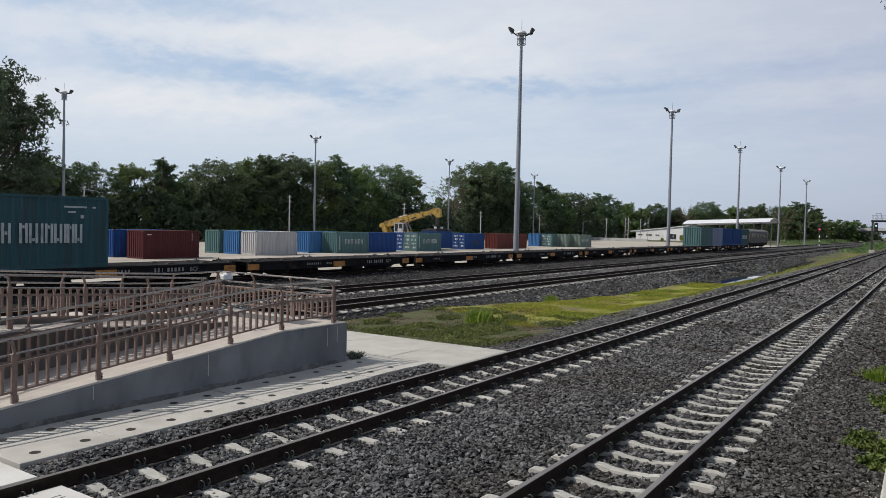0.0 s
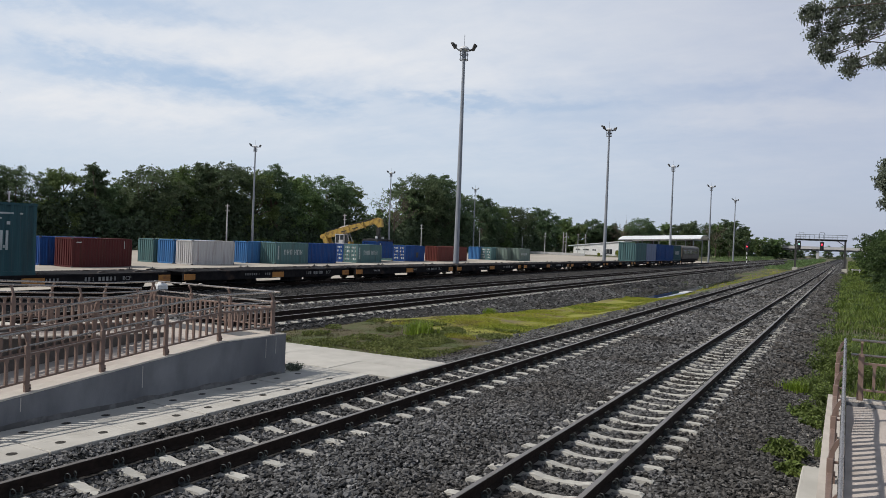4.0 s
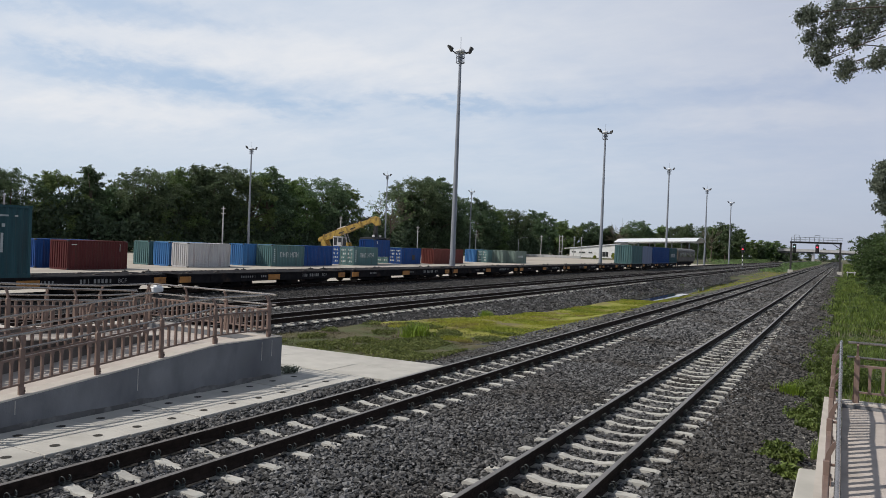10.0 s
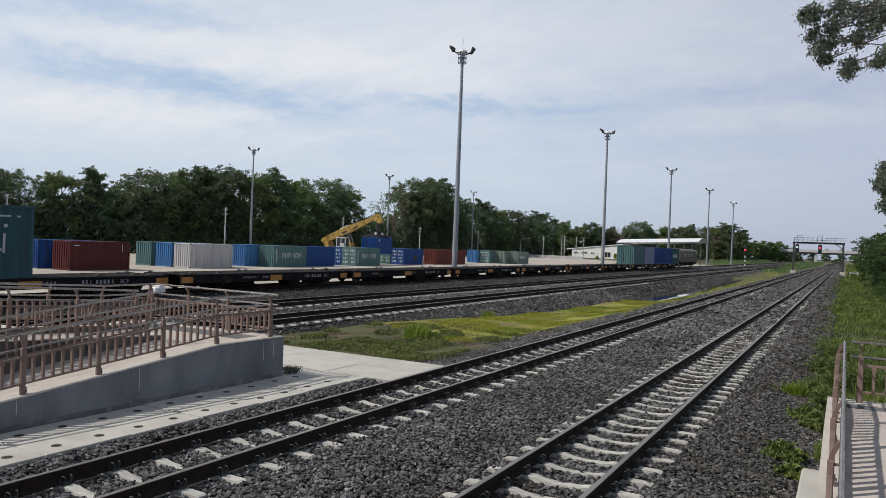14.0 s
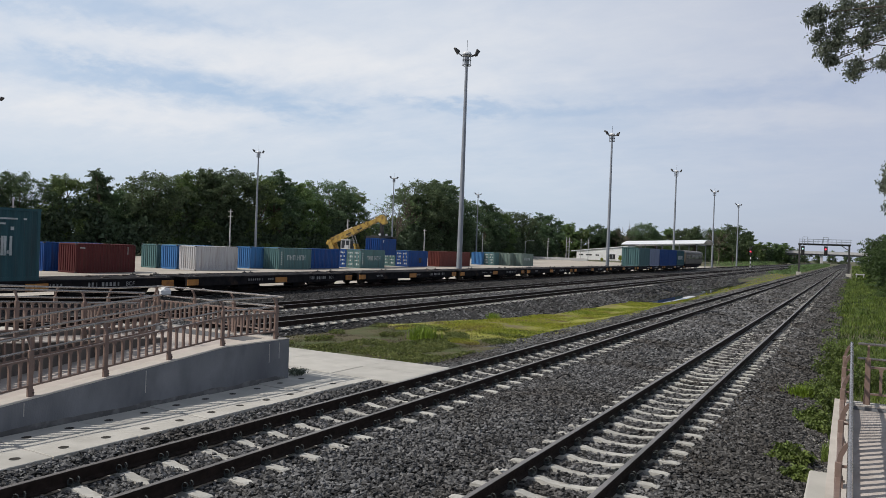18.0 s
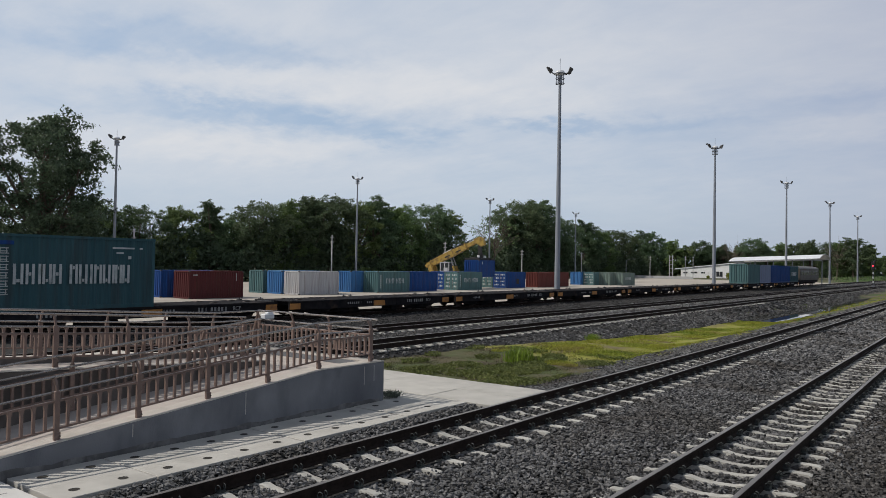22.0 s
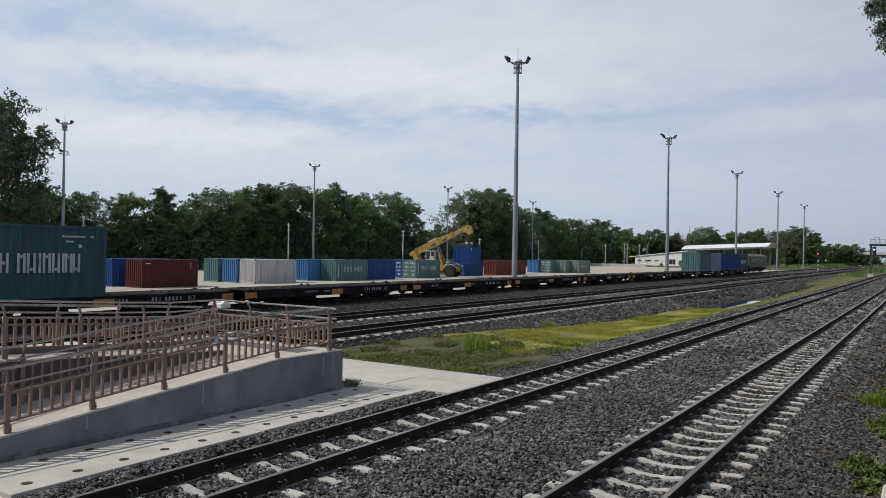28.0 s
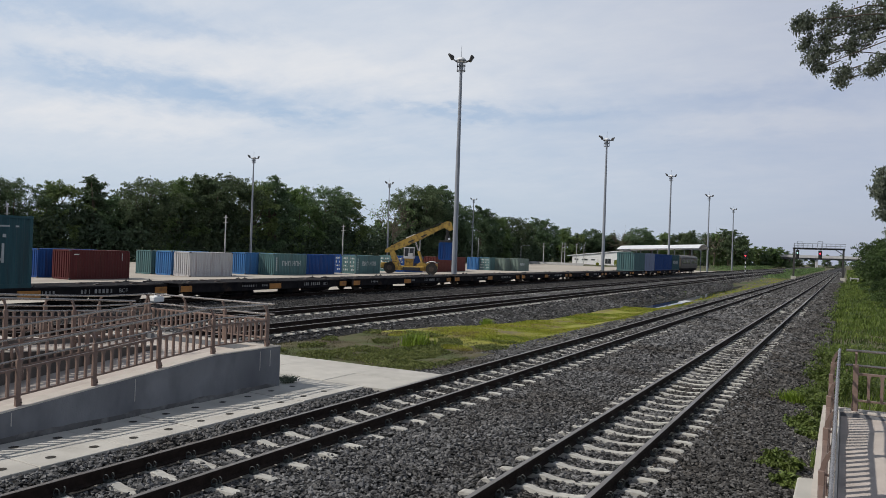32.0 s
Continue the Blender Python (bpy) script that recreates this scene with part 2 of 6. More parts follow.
M["hole"] = pbr("lifting_hole_dirt", (0.022, 0.02, 0.018), (0.045, 0.04, 0.035), 20, 0.95, 0.2, 60)
M["hole_stain"] = pbr("damp_concrete", (0.085, 0.085, 0.085), (0.15, 0.15, 0.15), 2.5, 0.9, 0.2, 70, spot=(0.20, 0.20, 0.20), spot_scale=3.5, spot_amt=(0.5, 0.6))
M["asphalt_yard"] = pbr("yard_concrete", (0.36, 0.32, 0.275), (0.45, 0.415, 0.365), 0.25, 0.92, 0.1, 30, spot=(0.31, 0.28, 0.24), spot_scale=0.12, stretch=(1, 0.3, 1))
M["water"] = pbr("puddle_water", (0.03, 0.033, 0.028), (0.045, 0.048, 0.04), 2, 0.0, 0, 6, spec=0.5)
M["grass"] = pbr("grass_blade", (0.15, 0.205, 0.020), (0.34, 0.335, 0.04), 0.45, 0.7, 0, island=0.35, spot=(0.20, 0.165, 0.06), spot_scale=0.9, spot_amt=(0.54, 0.70), translucent=0.3)
M["grass_dry"] = pbr("dry_grass_blade", (0.078, 0.064, 0.040), (0.085, 0.098, 0.032), 0.8, 0.8, 0, island=0.45, translucent=0.2)
M["turf_dry"] = pbr("dry_turf", (0.072, 0.058, 0.034), (0.108, 0.094, 0.046), 1.6, 0.95, 0.8, 30, spot=(0.064, 0.080, 0.024), spot_scale=0.7, spot_amt=(0.42, 0.56))
M["turf"] = pbr("turf", (0.17, 0.19, 0.03), (0.30, 0.28, 0.05), 0.9, 0.95, 0.8, 30, spot=(0.15, 0.125, 0.06), spot_scale=0.45, spot_amt=(0.48, 0.62))
M["weed"] = pbr("weed_leaf", (0.080, 0.122, 0.028), (0.155, 0.198, 0.048), 2, 0.6, 0, island=0.4, translucent=0.3)
M["tuft"] = pbr("reed_blade", (0.13, 0.21, 0.022), (0.22, 0.30, 0.035), 3, 0.55, 0, island=0.35, translucent=0.35)
M["herb"] = pbr("herb_leaf", (0.090, 0.115, 0.030), (0.165, 0.185, 0.055), 2, 0.65, 0, island=0.4, translucent=0.3)
M["bank_blade"] = pbr("bank_grass_blade", (0.060, 0.105, 0.018), (0.165, 0.215, 0.042), 1.3, 0.65, 0, island=0.45, spot=(0.045, 0.072, 0.020), spot_scale=0.7, spot_amt=(0.50, 0.66), translucent=0.3)
M["leaf_far"] = pbr("tree_leaf", (0.088, 0.132, 0.070), (0.150, 0.205, 0.105), 0.35, 0.6, 0, island=0.40, vary=0.22, hue=0.018, translucent=0.38, coord="Generated", spec=0.3)
M["leaf_dark"] = pbr("dark_tree_leaf", (0.070, 0.105, 0.062), (0.125, 0.168, 0.095), 0.35, 0.6, 0, island=0.42, translucent=0.30, coord="Generated", spec=0.3)
M["leaf_light"] = pbr("light_tree_leaf", (0.120, 0.178, 0.066), (0.185, 0.250, 0.095), 0.35, 0.6, 0, island=0.38, vary=0.22, hue=0.018, translucent=0.38, coord="Generated", spec=0.3)
M["leaf_bush"] = pbr("bush_leaf", (0.032, 0.058, 0.020), (0.075, 0.118, 0.034), 0.8, 0.55, 0, island=0.40, translucent=0.30, spec=0.3)
M["leaf_near"] = pbr("near_tree_leaf", (0.115, 0.140, 0.105), (0.185, 0.21, 0.158), 3, 0.55, 0, island=0.42, translucent=0.42)
M["bark"] = pbr("bark", (0.08, 0.065, 0.05), (0.14, 0.115, 0.09), 5, 0.95, 0.6, 20, stretch=(1, 1, 0.25))
M["mast"] = pbr("galvanised_mast", (0.215, 0.235, 0.27), (0.285, 0.305, 0.34), 3, 0.5, 0.05, 30, metal=0.35, stretch=(1, 1, 0.2))
M["dark_steel"] = pbr("dark_steel", (0.03, 0.03, 0.033), (0.055, 0.053, 0.05), 6, 0.6, 0.15, 40)
M["white_paint"] = pbr("white_paint", (0.70, 0.71, 0.72), (0.78, 0.79, 0.80), 2, 0.6, 0.05, 40, spot=(0.60, 0.60, 0.59), spot_scale=0.6)
M["roof_sheet"] = pbr("white_roof_sheet", (0.66, 0.68, 0.71), (0.74, 0.76, 0.79), 1, 0.45, 0.05, 20)
M["window_dark"] = pbr("dark_window_glass", (0.03, 0.035, 0.04), (0.05, 0.055, 0.06), 2, 0.12, 0)
M["wagon"] = pbr("wagon_black_paint", (0.012, 0.012, 0.015), (0.026, 0.024, 0.025), 3, 0.85, 0.15, 40, spec=0.06, spot=(0.065, 0.046, 0.036), spot_scale=1.6, spot_amt=(0.58, 0.78))
M["orange"] = pbr("orange_paint", (0.40, 0.175, 0.042), (0.50, 0.225, 0.055), 4, 0.6, 0.1, 40, spot=(0.20, 0.09, 0.04), spot_scale=3)
M["wheel"] = pbr("wheel_steel", (0.05, 0.04, 0.035), (0.09, 0.07, 0.06), 8, 0.6, 0.1, 40, metal=0.4)
M["rubble"] = pbr("pale_rubble", (0.30, 0.285, 0.26), (0.42, 0.40, 0.37), 6, 0.9, 0.2, 60, island=0.3)
M["lettering_dim"] = pbr("worn_stencil_grey", (0.24, 0.24, 0.235), (0.34, 0.34, 0.33), 6, 0.8, 0)
M["lettering"] = pbr("stencil_white", (0.42, 0.46, 0.46), (0.55, 0.58, 0.58), 6, 0.7, 0, spot=(0.25, 0.31, 0.31), spot_scale=3)
M["tyre"] = pbr("tyre_rubber", (0.02, 0.02, 0.02), (0.04, 0.038, 0.035), 5, 0.9, 0.2, 30)
M["yellow"] = pbr("stacker_yellow_paint", (0.35, 0.225, 0.045), (0.45, 0.30, 0.065), 2, 0.6, 0.05, 20, spot=(0.12, 0.08, 0.035), spot_scale=1.9, spot_amt=(0.48, 0.70))
M["black"] = pbr("black_paint", (0.015, 0.015, 0.016), (0.03, 0.03, 0.03), 5, 0.6, 0.05, 30)
M["red_paint"] = pbr("red_paint", (0.45, 0.03, 0.03), (0.52, 0.045, 0.04), 5, 0.5, 0)
M["bridge"] = pbr("bridge_concrete", (0.42, 0.42, 0.43), (0.50, 0.50, 0.51), 0.5, 0.9, 0.1, 10)
M["coach"] = pbr("coach_cream_paint", (0.075, 0.064, 0.052), (0.115, 0.10, 0.082), 1.2, 0.6, 0.05, 20, spot=(0.07, 0.055, 0.045), spot_scale=1)
M["roof_dark"] = pbr("coach_roof_grey", (0.10, 0.10, 0.10), (0.16, 0.155, 0.15), 1, 0.7, 0.05, 20)


def glow(name, color, strength):
    m = bpy.data.materials.new(name)
    m.use_nodes = True
    bs = m.node_tree.nodes["Principled BSDF"]
    bs.inputs["Base Color"].default_value = (*color, 1)
    bs.inputs["Emission Color"].default_value = (*color, 1)
    bs.inputs["Emission Strength"].default_value = strength
    return m


M["signal_red"] = glow("signal_red_lamp", (1.0, 0.04, 0.08), 1.6)
M["signal_green"] = glow("signal_white_lamp", (0.55, 0.9, 0.85), 0.4)

PAINTS = {
    "green": ((0.034, 0.088, 0.104), (0.048, 0.112, 0.128)), "dull_red": ((0.115, 0.034, 0.029), (0.15, 0.045, 0.038)), "teal": ((0.075, 0.150, 0.158), (0.105, 0.190, 0.192)),
    "blue": ((0.012, 0.052, 0.19), (0.018, 0.070, 0.24)), "bright_blue": ((0.045, 0.145, 0.33), (0.06, 0.175, 0.38)),
    "red": ((0.070, 0.018, 0.019), (0.090, 0.023, 0.024)), "white": ((0.40, 0.40, 0.41), (0.48, 0.48, 0.49)),
    "grey_green": ((0.145, 0.195, 0.175), (0.185, 0.24, 0.215)), "slate": ((0.20, 0.24, 0.34), (0.25, 0.29, 0.40)),
}
for key, (pa, pb) in PAINTS.items():
    rust = (pa[0] * 0.78 + 0.018, pa[1] * 0.76 + 0.010, pa[2] * 0.74 + 0.008)
    M["paint_" + key] = pbr("container_paint_" + key, pa, pb, 1.2, 0.6, 0.05, 20, spec=0.15, spot=rust, spot_scale=1.3,
                            spot_amt=(0.50, 0.68), stretch=(2.2, 2.2, 0.22), coord="Object")

# ---- mesh helpers ----


def box(bm, c, s, rot=None, bev=0.0):
    """A box of size s at c, turned by the matrix rot, with bevelled edges where bev is given."""
    m = Matrix.Translation(c) @ (rot.to_4x4() if rot else Matrix.Identity(4)) @ Matrix.Diagonal((*s, 1))
    r = bmesh.ops.create_cube(bm, size=1, matrix=m)
    if bev:
        edges = list({e for v in r["verts"] for e in v.link_edges})
        bmesh.ops.bevel(bm, geom=edges, offset=bev, segments=1, affect="EDGES", profile=0.5)
    return bm


def rod(bm, a, b, r, seg=8, r2=None):
    """A round bar from a to b."""
    a, b = Vector(a), Vector(b)
    d = b - a
    m = Matrix.Translation((a + b) / 2) @ d.to_track_quat("Z", "Y").to_matrix().to_4x4()
    bmesh.ops.create_cone(bm, cap_ends=True, segments=seg, radius1=r, radius2=r if r2 is None else r2, depth=d.length, matrix=m)
    return bm


def tube(bm, pts, r, seg=8):
    """A bent round bar through the points."""
    pts = [Vector(p) for p in pts]
    rings = []
    for i, p in enumerate(pts):
        d = (pts[min(i + 1, len(pts) - 1)] - pts[max(i - 1, 0)]).normalized()
        q = d.to_track_quat("Z", "Y").to_matrix()
        rings.append([bm.verts.new(p + q @ Vector((r * math.cos(k / seg * math.tau), r * math.sin(k / seg * math.tau), 0))) for k in range(seg)])
    for a, b in zip(rings, rings[1:]):
        for k in range(seg):
            bm.faces.new((a[k], a[(k + 1) % seg], b[(k + 1) % seg], b[k]))
    bm.faces.new(rings[0][::-1])
    bm.faces.new(rings[-1])
    return bm


def prism(bm, pts, axis, lo, hi):
    """A closed outline pts (pairs) pulled along an axis from lo to hi."""
    def at(p, v):
        q = list(p)
        q.insert("xyz".index(axis), v)
        return q
    a = [bm.verts.new(at(p, lo)) for p in pts]
    b = [bm.verts.new(at(p, hi)) for p in pts]
    k = len(pts)
    bm.faces.new(a)
    bm.faces.new(b[::-1])
    for i in range(k):
        bm.faces.new((a[i], b[i], b[(i + 1) % k], a[(i + 1) % k]))
    bmesh.ops.recalc_face_normals(bm, faces=bm.faces[:])
    return bm


def mesh_of(name, bm, material):
    me = bpy.data.meshes.new(name)
    bm.to_mesh(me)
    bm.free()
    if material:
        me.materials.append(material)
    return me


def part(name, bm, material=None, parent=None, label=""):
    """One mesh object, under a thing or a part."""
    me = bm if isinstance(bm, bpy.types.Mesh) else mesh_of(name, bm, material)
    ob = new(name, me)
    ob.parent = parent
    if label:
        ob["label"] = label
    return ob


def thing(name, label, category, group="", kind="", at=None):
    ob = new(name)
    ob.empty_display_size = 0.2
    if at is not None:
        ob.matrix_basis = at
    return tagged(ob, label, category, group, kind)


def cube(c, s, rot=None, bev=0.0):
    return box(bmesh.new(), c, s, rot, bev)


def bar(a, b, r, seg=8, r2=None):
    return rod(bmesh.new(), a, b, r, seg, r2)


def raw_mesh(name, verts, faces, material, smooth=False):
    """A mesh from arrays: verts (n, 3) and faces (m, k), all with k corners."""
    verts, faces = np.asarray(verts, np.float32), np.asarray(faces, np.int32)
    me = bpy.data.meshes.new(name)
    me.vertices.add(len(verts))
    me.vertices.foreach_set("co", verts.ravel())
    k = faces.shape[1]
    me.loops.add(faces.size)
    me.loops.foreach_set("vertex_index", faces.ravel())
    me.polygons.add(len(faces))
    me.polygons.foreach_set("loop_start", np.arange(0, faces.size, k, dtype=np.int32))
    me.polygons.foreach_set("use_smooth", np.full(len(faces), smooth))
    me.update(calc_edges=True)
    me.materials.append(material)
    return me

# ---- ground ----
YARD = -1.0


def smooth(a, b, v):
    k = min(1.0, max(0.0, (v - a) / (b - a)))
    return k * k * (3 - 2 * k)


def near_shore(y):
    """The x of the puddle's edge on the grass side."""
    e = -11.25 - 0.5 * smooth(66, 82, y) - 0.8 * smooth(88, 112, y)
    return e + 0.15 * noise.noise(Vector((y * 0.35, 0, 3)))


def shoulder(y):
    """The x where the goods tracks' stone slope meets the grass or the water."""
    return -12.9 - 1.0 * smooth(47, 56, y) - 1.7 * smooth(29.5, 21, y) + 0.12 * noise.noise(Vector((y * 0.4, 7, 1)))


def ground_z(x, y):
    """Height of the earth: level land, a wet hollow between the tracks, a low bank on the platform side."""
    z = -0.36
    z -= 0.72 * smooth(-29.5, -31.5, x)
    along = smooth(20, 40, y) * smooth(140, 112, y)
    z -= 0.36 * smooth(-8.9, -10.6, x) * smooth(-15.0, -13.5, x) * along
    z -= 0.32 * smooth(-15.0, -14.0, x) * smooth(near_shore(y) + 0.7, near_shore(y) - 0.3, x) * smooth(48.5, 51.5, y) * smooth(116, 108, y)
    z += 0.10 * smooth(-0.5, 1.0, x) + 0.5 * smooth(3, 12, x)
    if -40 < x < 30 and -5 < y < 160:
        z += 0.05 * (noise.noise(Vector((x * 0.6, y * 0.35, 2.0)))) + 0.02 * noise.noise(Vector((x * 2.1, y * 1.7, 5.0)))
    return z


def axis_steps(lo, hi, near_lo, near_hi, step):
    v, out = near_lo, []
    while v < near_hi:
        out.append(v)
        v += step
    v, k = near_hi, step
    while v < hi:
        out.append(v)
        k *= 1.35
        v += k
    out.append(hi)
    v, k, left = near_lo, step, []
    while v > lo:
        k *= 1.35
        v -= k
        left.append(max(v, lo))
    return left[::-1] + out


gx = axis_steps(-2600, 2600, -18, 8, 0.5)
gy = axis_steps(-300, 3200, -2, 122, 1.0)
gv = [(x, y, ground_z(x, y)) for y in gy for x in gx]
gn = len(gx)
gf = [(j * gn + i, j * gn + i + 1, (j + 1) * gn + i + 1, (j + 1) * gn + i) for j in range(len(gy) - 1) for i in range(gn - 1)]
tagged(part("ground", raw_mesh("ground", gv, gf, M["soil"], True)), "brown earth with thin grass, reaching the horizon", "ground", kind="structure")


def strip(name, outline, y0, y1, material, label, cat, step=None):
    """A long bed with the cross-section outline (x, z), from y0 to y1."""
    bm = prism(bmesh.new(), outline, "y", y0, y1)
    return tagged(part(name, bm, material), label, cat, kind="structure")


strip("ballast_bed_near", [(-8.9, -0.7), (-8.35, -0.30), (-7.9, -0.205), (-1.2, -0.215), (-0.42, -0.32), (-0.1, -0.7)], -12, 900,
      M["ballast"], "ballast bed under two tracks, near-black for shade between the stones", "ballast")
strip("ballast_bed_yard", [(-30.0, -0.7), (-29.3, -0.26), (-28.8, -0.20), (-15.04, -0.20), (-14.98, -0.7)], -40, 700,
      M["ballast"], "ballast under the goods tracks, near-black for shade between the stones", "ballast")
tagged(part("yard_pavement", cube((-68, 110, YARD - 0.1), (72, 300, 0.2)), M["asphalt_yard"]),
       "pale sunlit concrete pavement of the container yard", "pavement", kind="structure")

# puddle in the hollow: an uneven sheet of still water


def slope_z(u, xe, y):
    """Height of the stone slope at the share u of its way down to its foot at xe."""
    foot = ground_z(xe, y) - 0.02
    return -0.2 + (foot + 0.2) * u - 0.4 * max(0.0, u - 1.0)


sv, sf = [], []                              # stone slope of the goods tracks down to the grass and the water
for j in range(171):
    y = -10 + j
    xe = shoulder(y)
    for u in (0, 0.25, 0.5, 0.75, 1.0, 1.15):
        sv.append((-15.1 + (xe + 15.1) * u, y, slope_z(u, xe, y) - 0.01))
for j in range(170):
    for i in range(5):
        k = j * 6 + i
        sf.append((k, k + 1, k + 7, k + 6))
tagged(part("ballast_slope", raw_mesh("ballast_slope", sv, sf, M["ballast"], True)), "ballast slope below the goods tracks, near-black for shade between the stones", "ballast", kind="structure")


pb = bmesh.new()
ring = []
ys_ = [50.4 + 62 * k / 44 for k in range(45)]
for y in ys_:
    ring.append(pb.verts.new((near_shore(y) + 0.1 - 1.6 * smooth(52.2, 50.4, y), y, -0.85)))
for y in ys_[::-1]:
    ring.append(pb.verts.new((-12.9 - 1.3 * smooth(47, 55, y) + 0.1 * noise.noise(Vector((y, 5, 0))), y, -0.85)))
pb.faces.new(ring)
bmesh.ops.recalc_face_normals(pb, faces=pb.faces[:])
pb.normal_update()
pb.faces.ensure_lookup_table()
if pb.faces[0].normal.z < 0:
    bmesh.ops.reverse_faces(pb, faces=pb.faces[:])
tagged(part("puddle", pb, M["water"]), "long still rain puddle between the tracks", "puddle", kind="structure")

# turf between the near tracks and the goods tracks
tn = 40
tv, tf = [], []
for j in range(tn * 3 + 1):
    y = 14.6 + 31 * j / (tn * 3)
    for i in range(21):
        u = i / 20
        x0 = max(shoulder(y) - 0.15, -15.4)
        x1 = -8.45 - 0.5 * smooth(30, 50, y)
        x = x0 + (x1 - x0) * u
        z = ground_z(x, y) + 0.045 + 0.03 * noise.noise(Vector((x * 1.5, y * 1.5, 9)))
        if i in (0, 20) or j in (0, tn * 3):
            z -= 0.12
        tv.append((x, y, z))
for j in range(tn * 3):
    for i in range(20):
        k = j * 21 + i
        tf.append((k, k + 1, k + 22, k + 21))
dry, lush = [], []                           # the near end is dry and brown
for q in tf:
    qx, qy, _ = tv[q[0]]
    (dry if qy + 3.0 * noise.noise(Vector((qx * 0.5, qy * 0.5, 4))) + 1.2 * noise.noise(Vector((qx * 1.9, qy * 1.9, 4))) < 20.8 else lush).append(q)
tagged(part("turf", raw_mesh("turf", tv, lush, M["turf"], True)), "yellow-green patch of rough grass between the tracks", "grass", kind="structure")
tagged(part("turf_dry", raw_mesh("turf_dry", tv, dry, M["turf_dry"], True)), "brown dry turf beside the slabs", "grass", kind="structure")

# ---- tracks ----
RAIL_OUT = [(-0.062, -0.150), (0.062, -0.150), (0.062, -0.138), (0.010, -0.120), (0.010, -0.042), (0.034, -0.034),
            (0.034, -0.004), (0.028, 0.0), (-0.028, 0.0), (-0.034, -0.004), (-0.034, -0.034), (-0.010, -0.042), (-0.010, -0.120), (-0.062, -0.138)]
SLEEPER_OUT = [(-0.94, -0.34), (-0.94, -0.172), (-0.90, -0.158), (-0.33, -0.152), (-0.22, -0.176), (0.0, -0.186), (0.22, -0.176), (0.33, -0.152),
               (0.90, -0.158), (0.94, -0.172), (0.94, -0.34)]


def sleeper_mesh():
    bm = prism(bmesh.new(), SLEEPER_OUT, "y", -0.066, 0.066)
    for v in bm.verts:                      # the sides slope outwards below
        if v.co.z < -0.3:
            v.co.y *= 1.25
    return mesh_of("sleeper", bm, M["sleeper"])


def clip_mesh():
    """A dark shoulder block with two upright loops of spring bar over the rail foot."""
    bm = bmesh.new()
    box(bm, (0.045, 0, -0.140), (0.07, 0.11, 0.03), None, 0.006)
    for s in (-1, 1):
        p = []
        for k in range(9):
            a = -0.6 + k / 8 * 4.9
            p.append((0.055 + 0.034 * math.cos(a), s * (0.03 + 0.004 * k), -0.092 + 0.036 * math.sin(a)))
        tube(bm, [(0.0, s * 0.02, -0.125)] + p, 0.0062, 5)
    return mesh_of("clip", bm, M["clip"])


SLEEPER, CLIP = sleeper_mesh(), clip_mesh()
GAUGE = 1.065


def track(name, x, y0, y1, first, pitch, singles, clips, label):
    t = thing(name, label, "railway track", kind="structure", at=pose(x, 0, 0))
    for s in (-1, 1):
        r = part("rail", prism(bmesh.new(), [(s * GAUGE / 2 + a, b) for a, b in RAIL_OUT], "y", y0, y1), M["rail_side_shaded"], t, "steel rail, dark with rust and painted-in shade")
        part("running_surface", cube((s * GAUGE / 2, (y0 + y1) / 2, 0.001), (0.058, y1 - y0, 0.004)), M["rail_top"], r, "worn brownish rail head")
    rng = random.Random(int(-x * 10))
    n, y = 0, first
    rest_v, rest_f = [], []
    base = np.array([v.co[:] for v in SLEEPER.vertices])
    polys = [list(p.vertices) for p in SLEEPER.polygons]
    pv = []
    while y < y1:
        yy = y + rng.uniform(-0.02, 0.02)
        if n < singles:
            o = part("sleeper", SLEEPER, None, t)
            o.matrix_basis = pose(rng.uniform(-0.015, 0.015), yy, rng.uniform(-0.006, 0.004), 0, 0, rng.uniform(-0.6, 0.6))
            if n < clips:
                for s in (-1, 1):
                    for d in (-1, 1):
                        c = part("clip", CLIP, None, o)
                        c.matrix_basis = pose(s * GAUGE / 2 + d * 0.045, 0, 0, 0, 0, 0 if d > 0 else 180)
        elif yy < 330:
            pv.append(yy)
        n += 1
        y += pitch
    if pv:
        k = len(base)
        allv = np.concatenate([base + (0, q, -0.022) for q in pv])
        fs = []
        for i in range(len(pv)):
            for p in polys:
                if len(p) == 4:
                    fs.append([v + i * k for v in p])
        o = part("far_sleepers", raw_mesh("far_sleepers", allv, fs, M["sleeper"]), None, t)
        o["kind"] = "stuff"
    return t


track("track_1", -2.82, -10, 900, -7.54, 0.56, 130, 54, "near main line of metre gauge on pale concrete sleepers")
track("track_2", -6.70, -10, 900, -8.09, 0.59, 130, 54, "second main line of metre gauge on pale concrete sleepers")
track("track_3", -16.0, -10, 700, -9.0, 0.6, 125, 0, "goods loop track on concrete sleepers")
track("track_4", -19.9, -10, 700, -8.8, 0.6, 125, 0, "goods loop track on concrete sleepers")
track("track_5", -26.9, -40, 400, 12.0, 0.6, 0, 0, "siding track under the container wagons")

# ---- concrete slabs beside the second track ----
SLAB_Z = -0.10


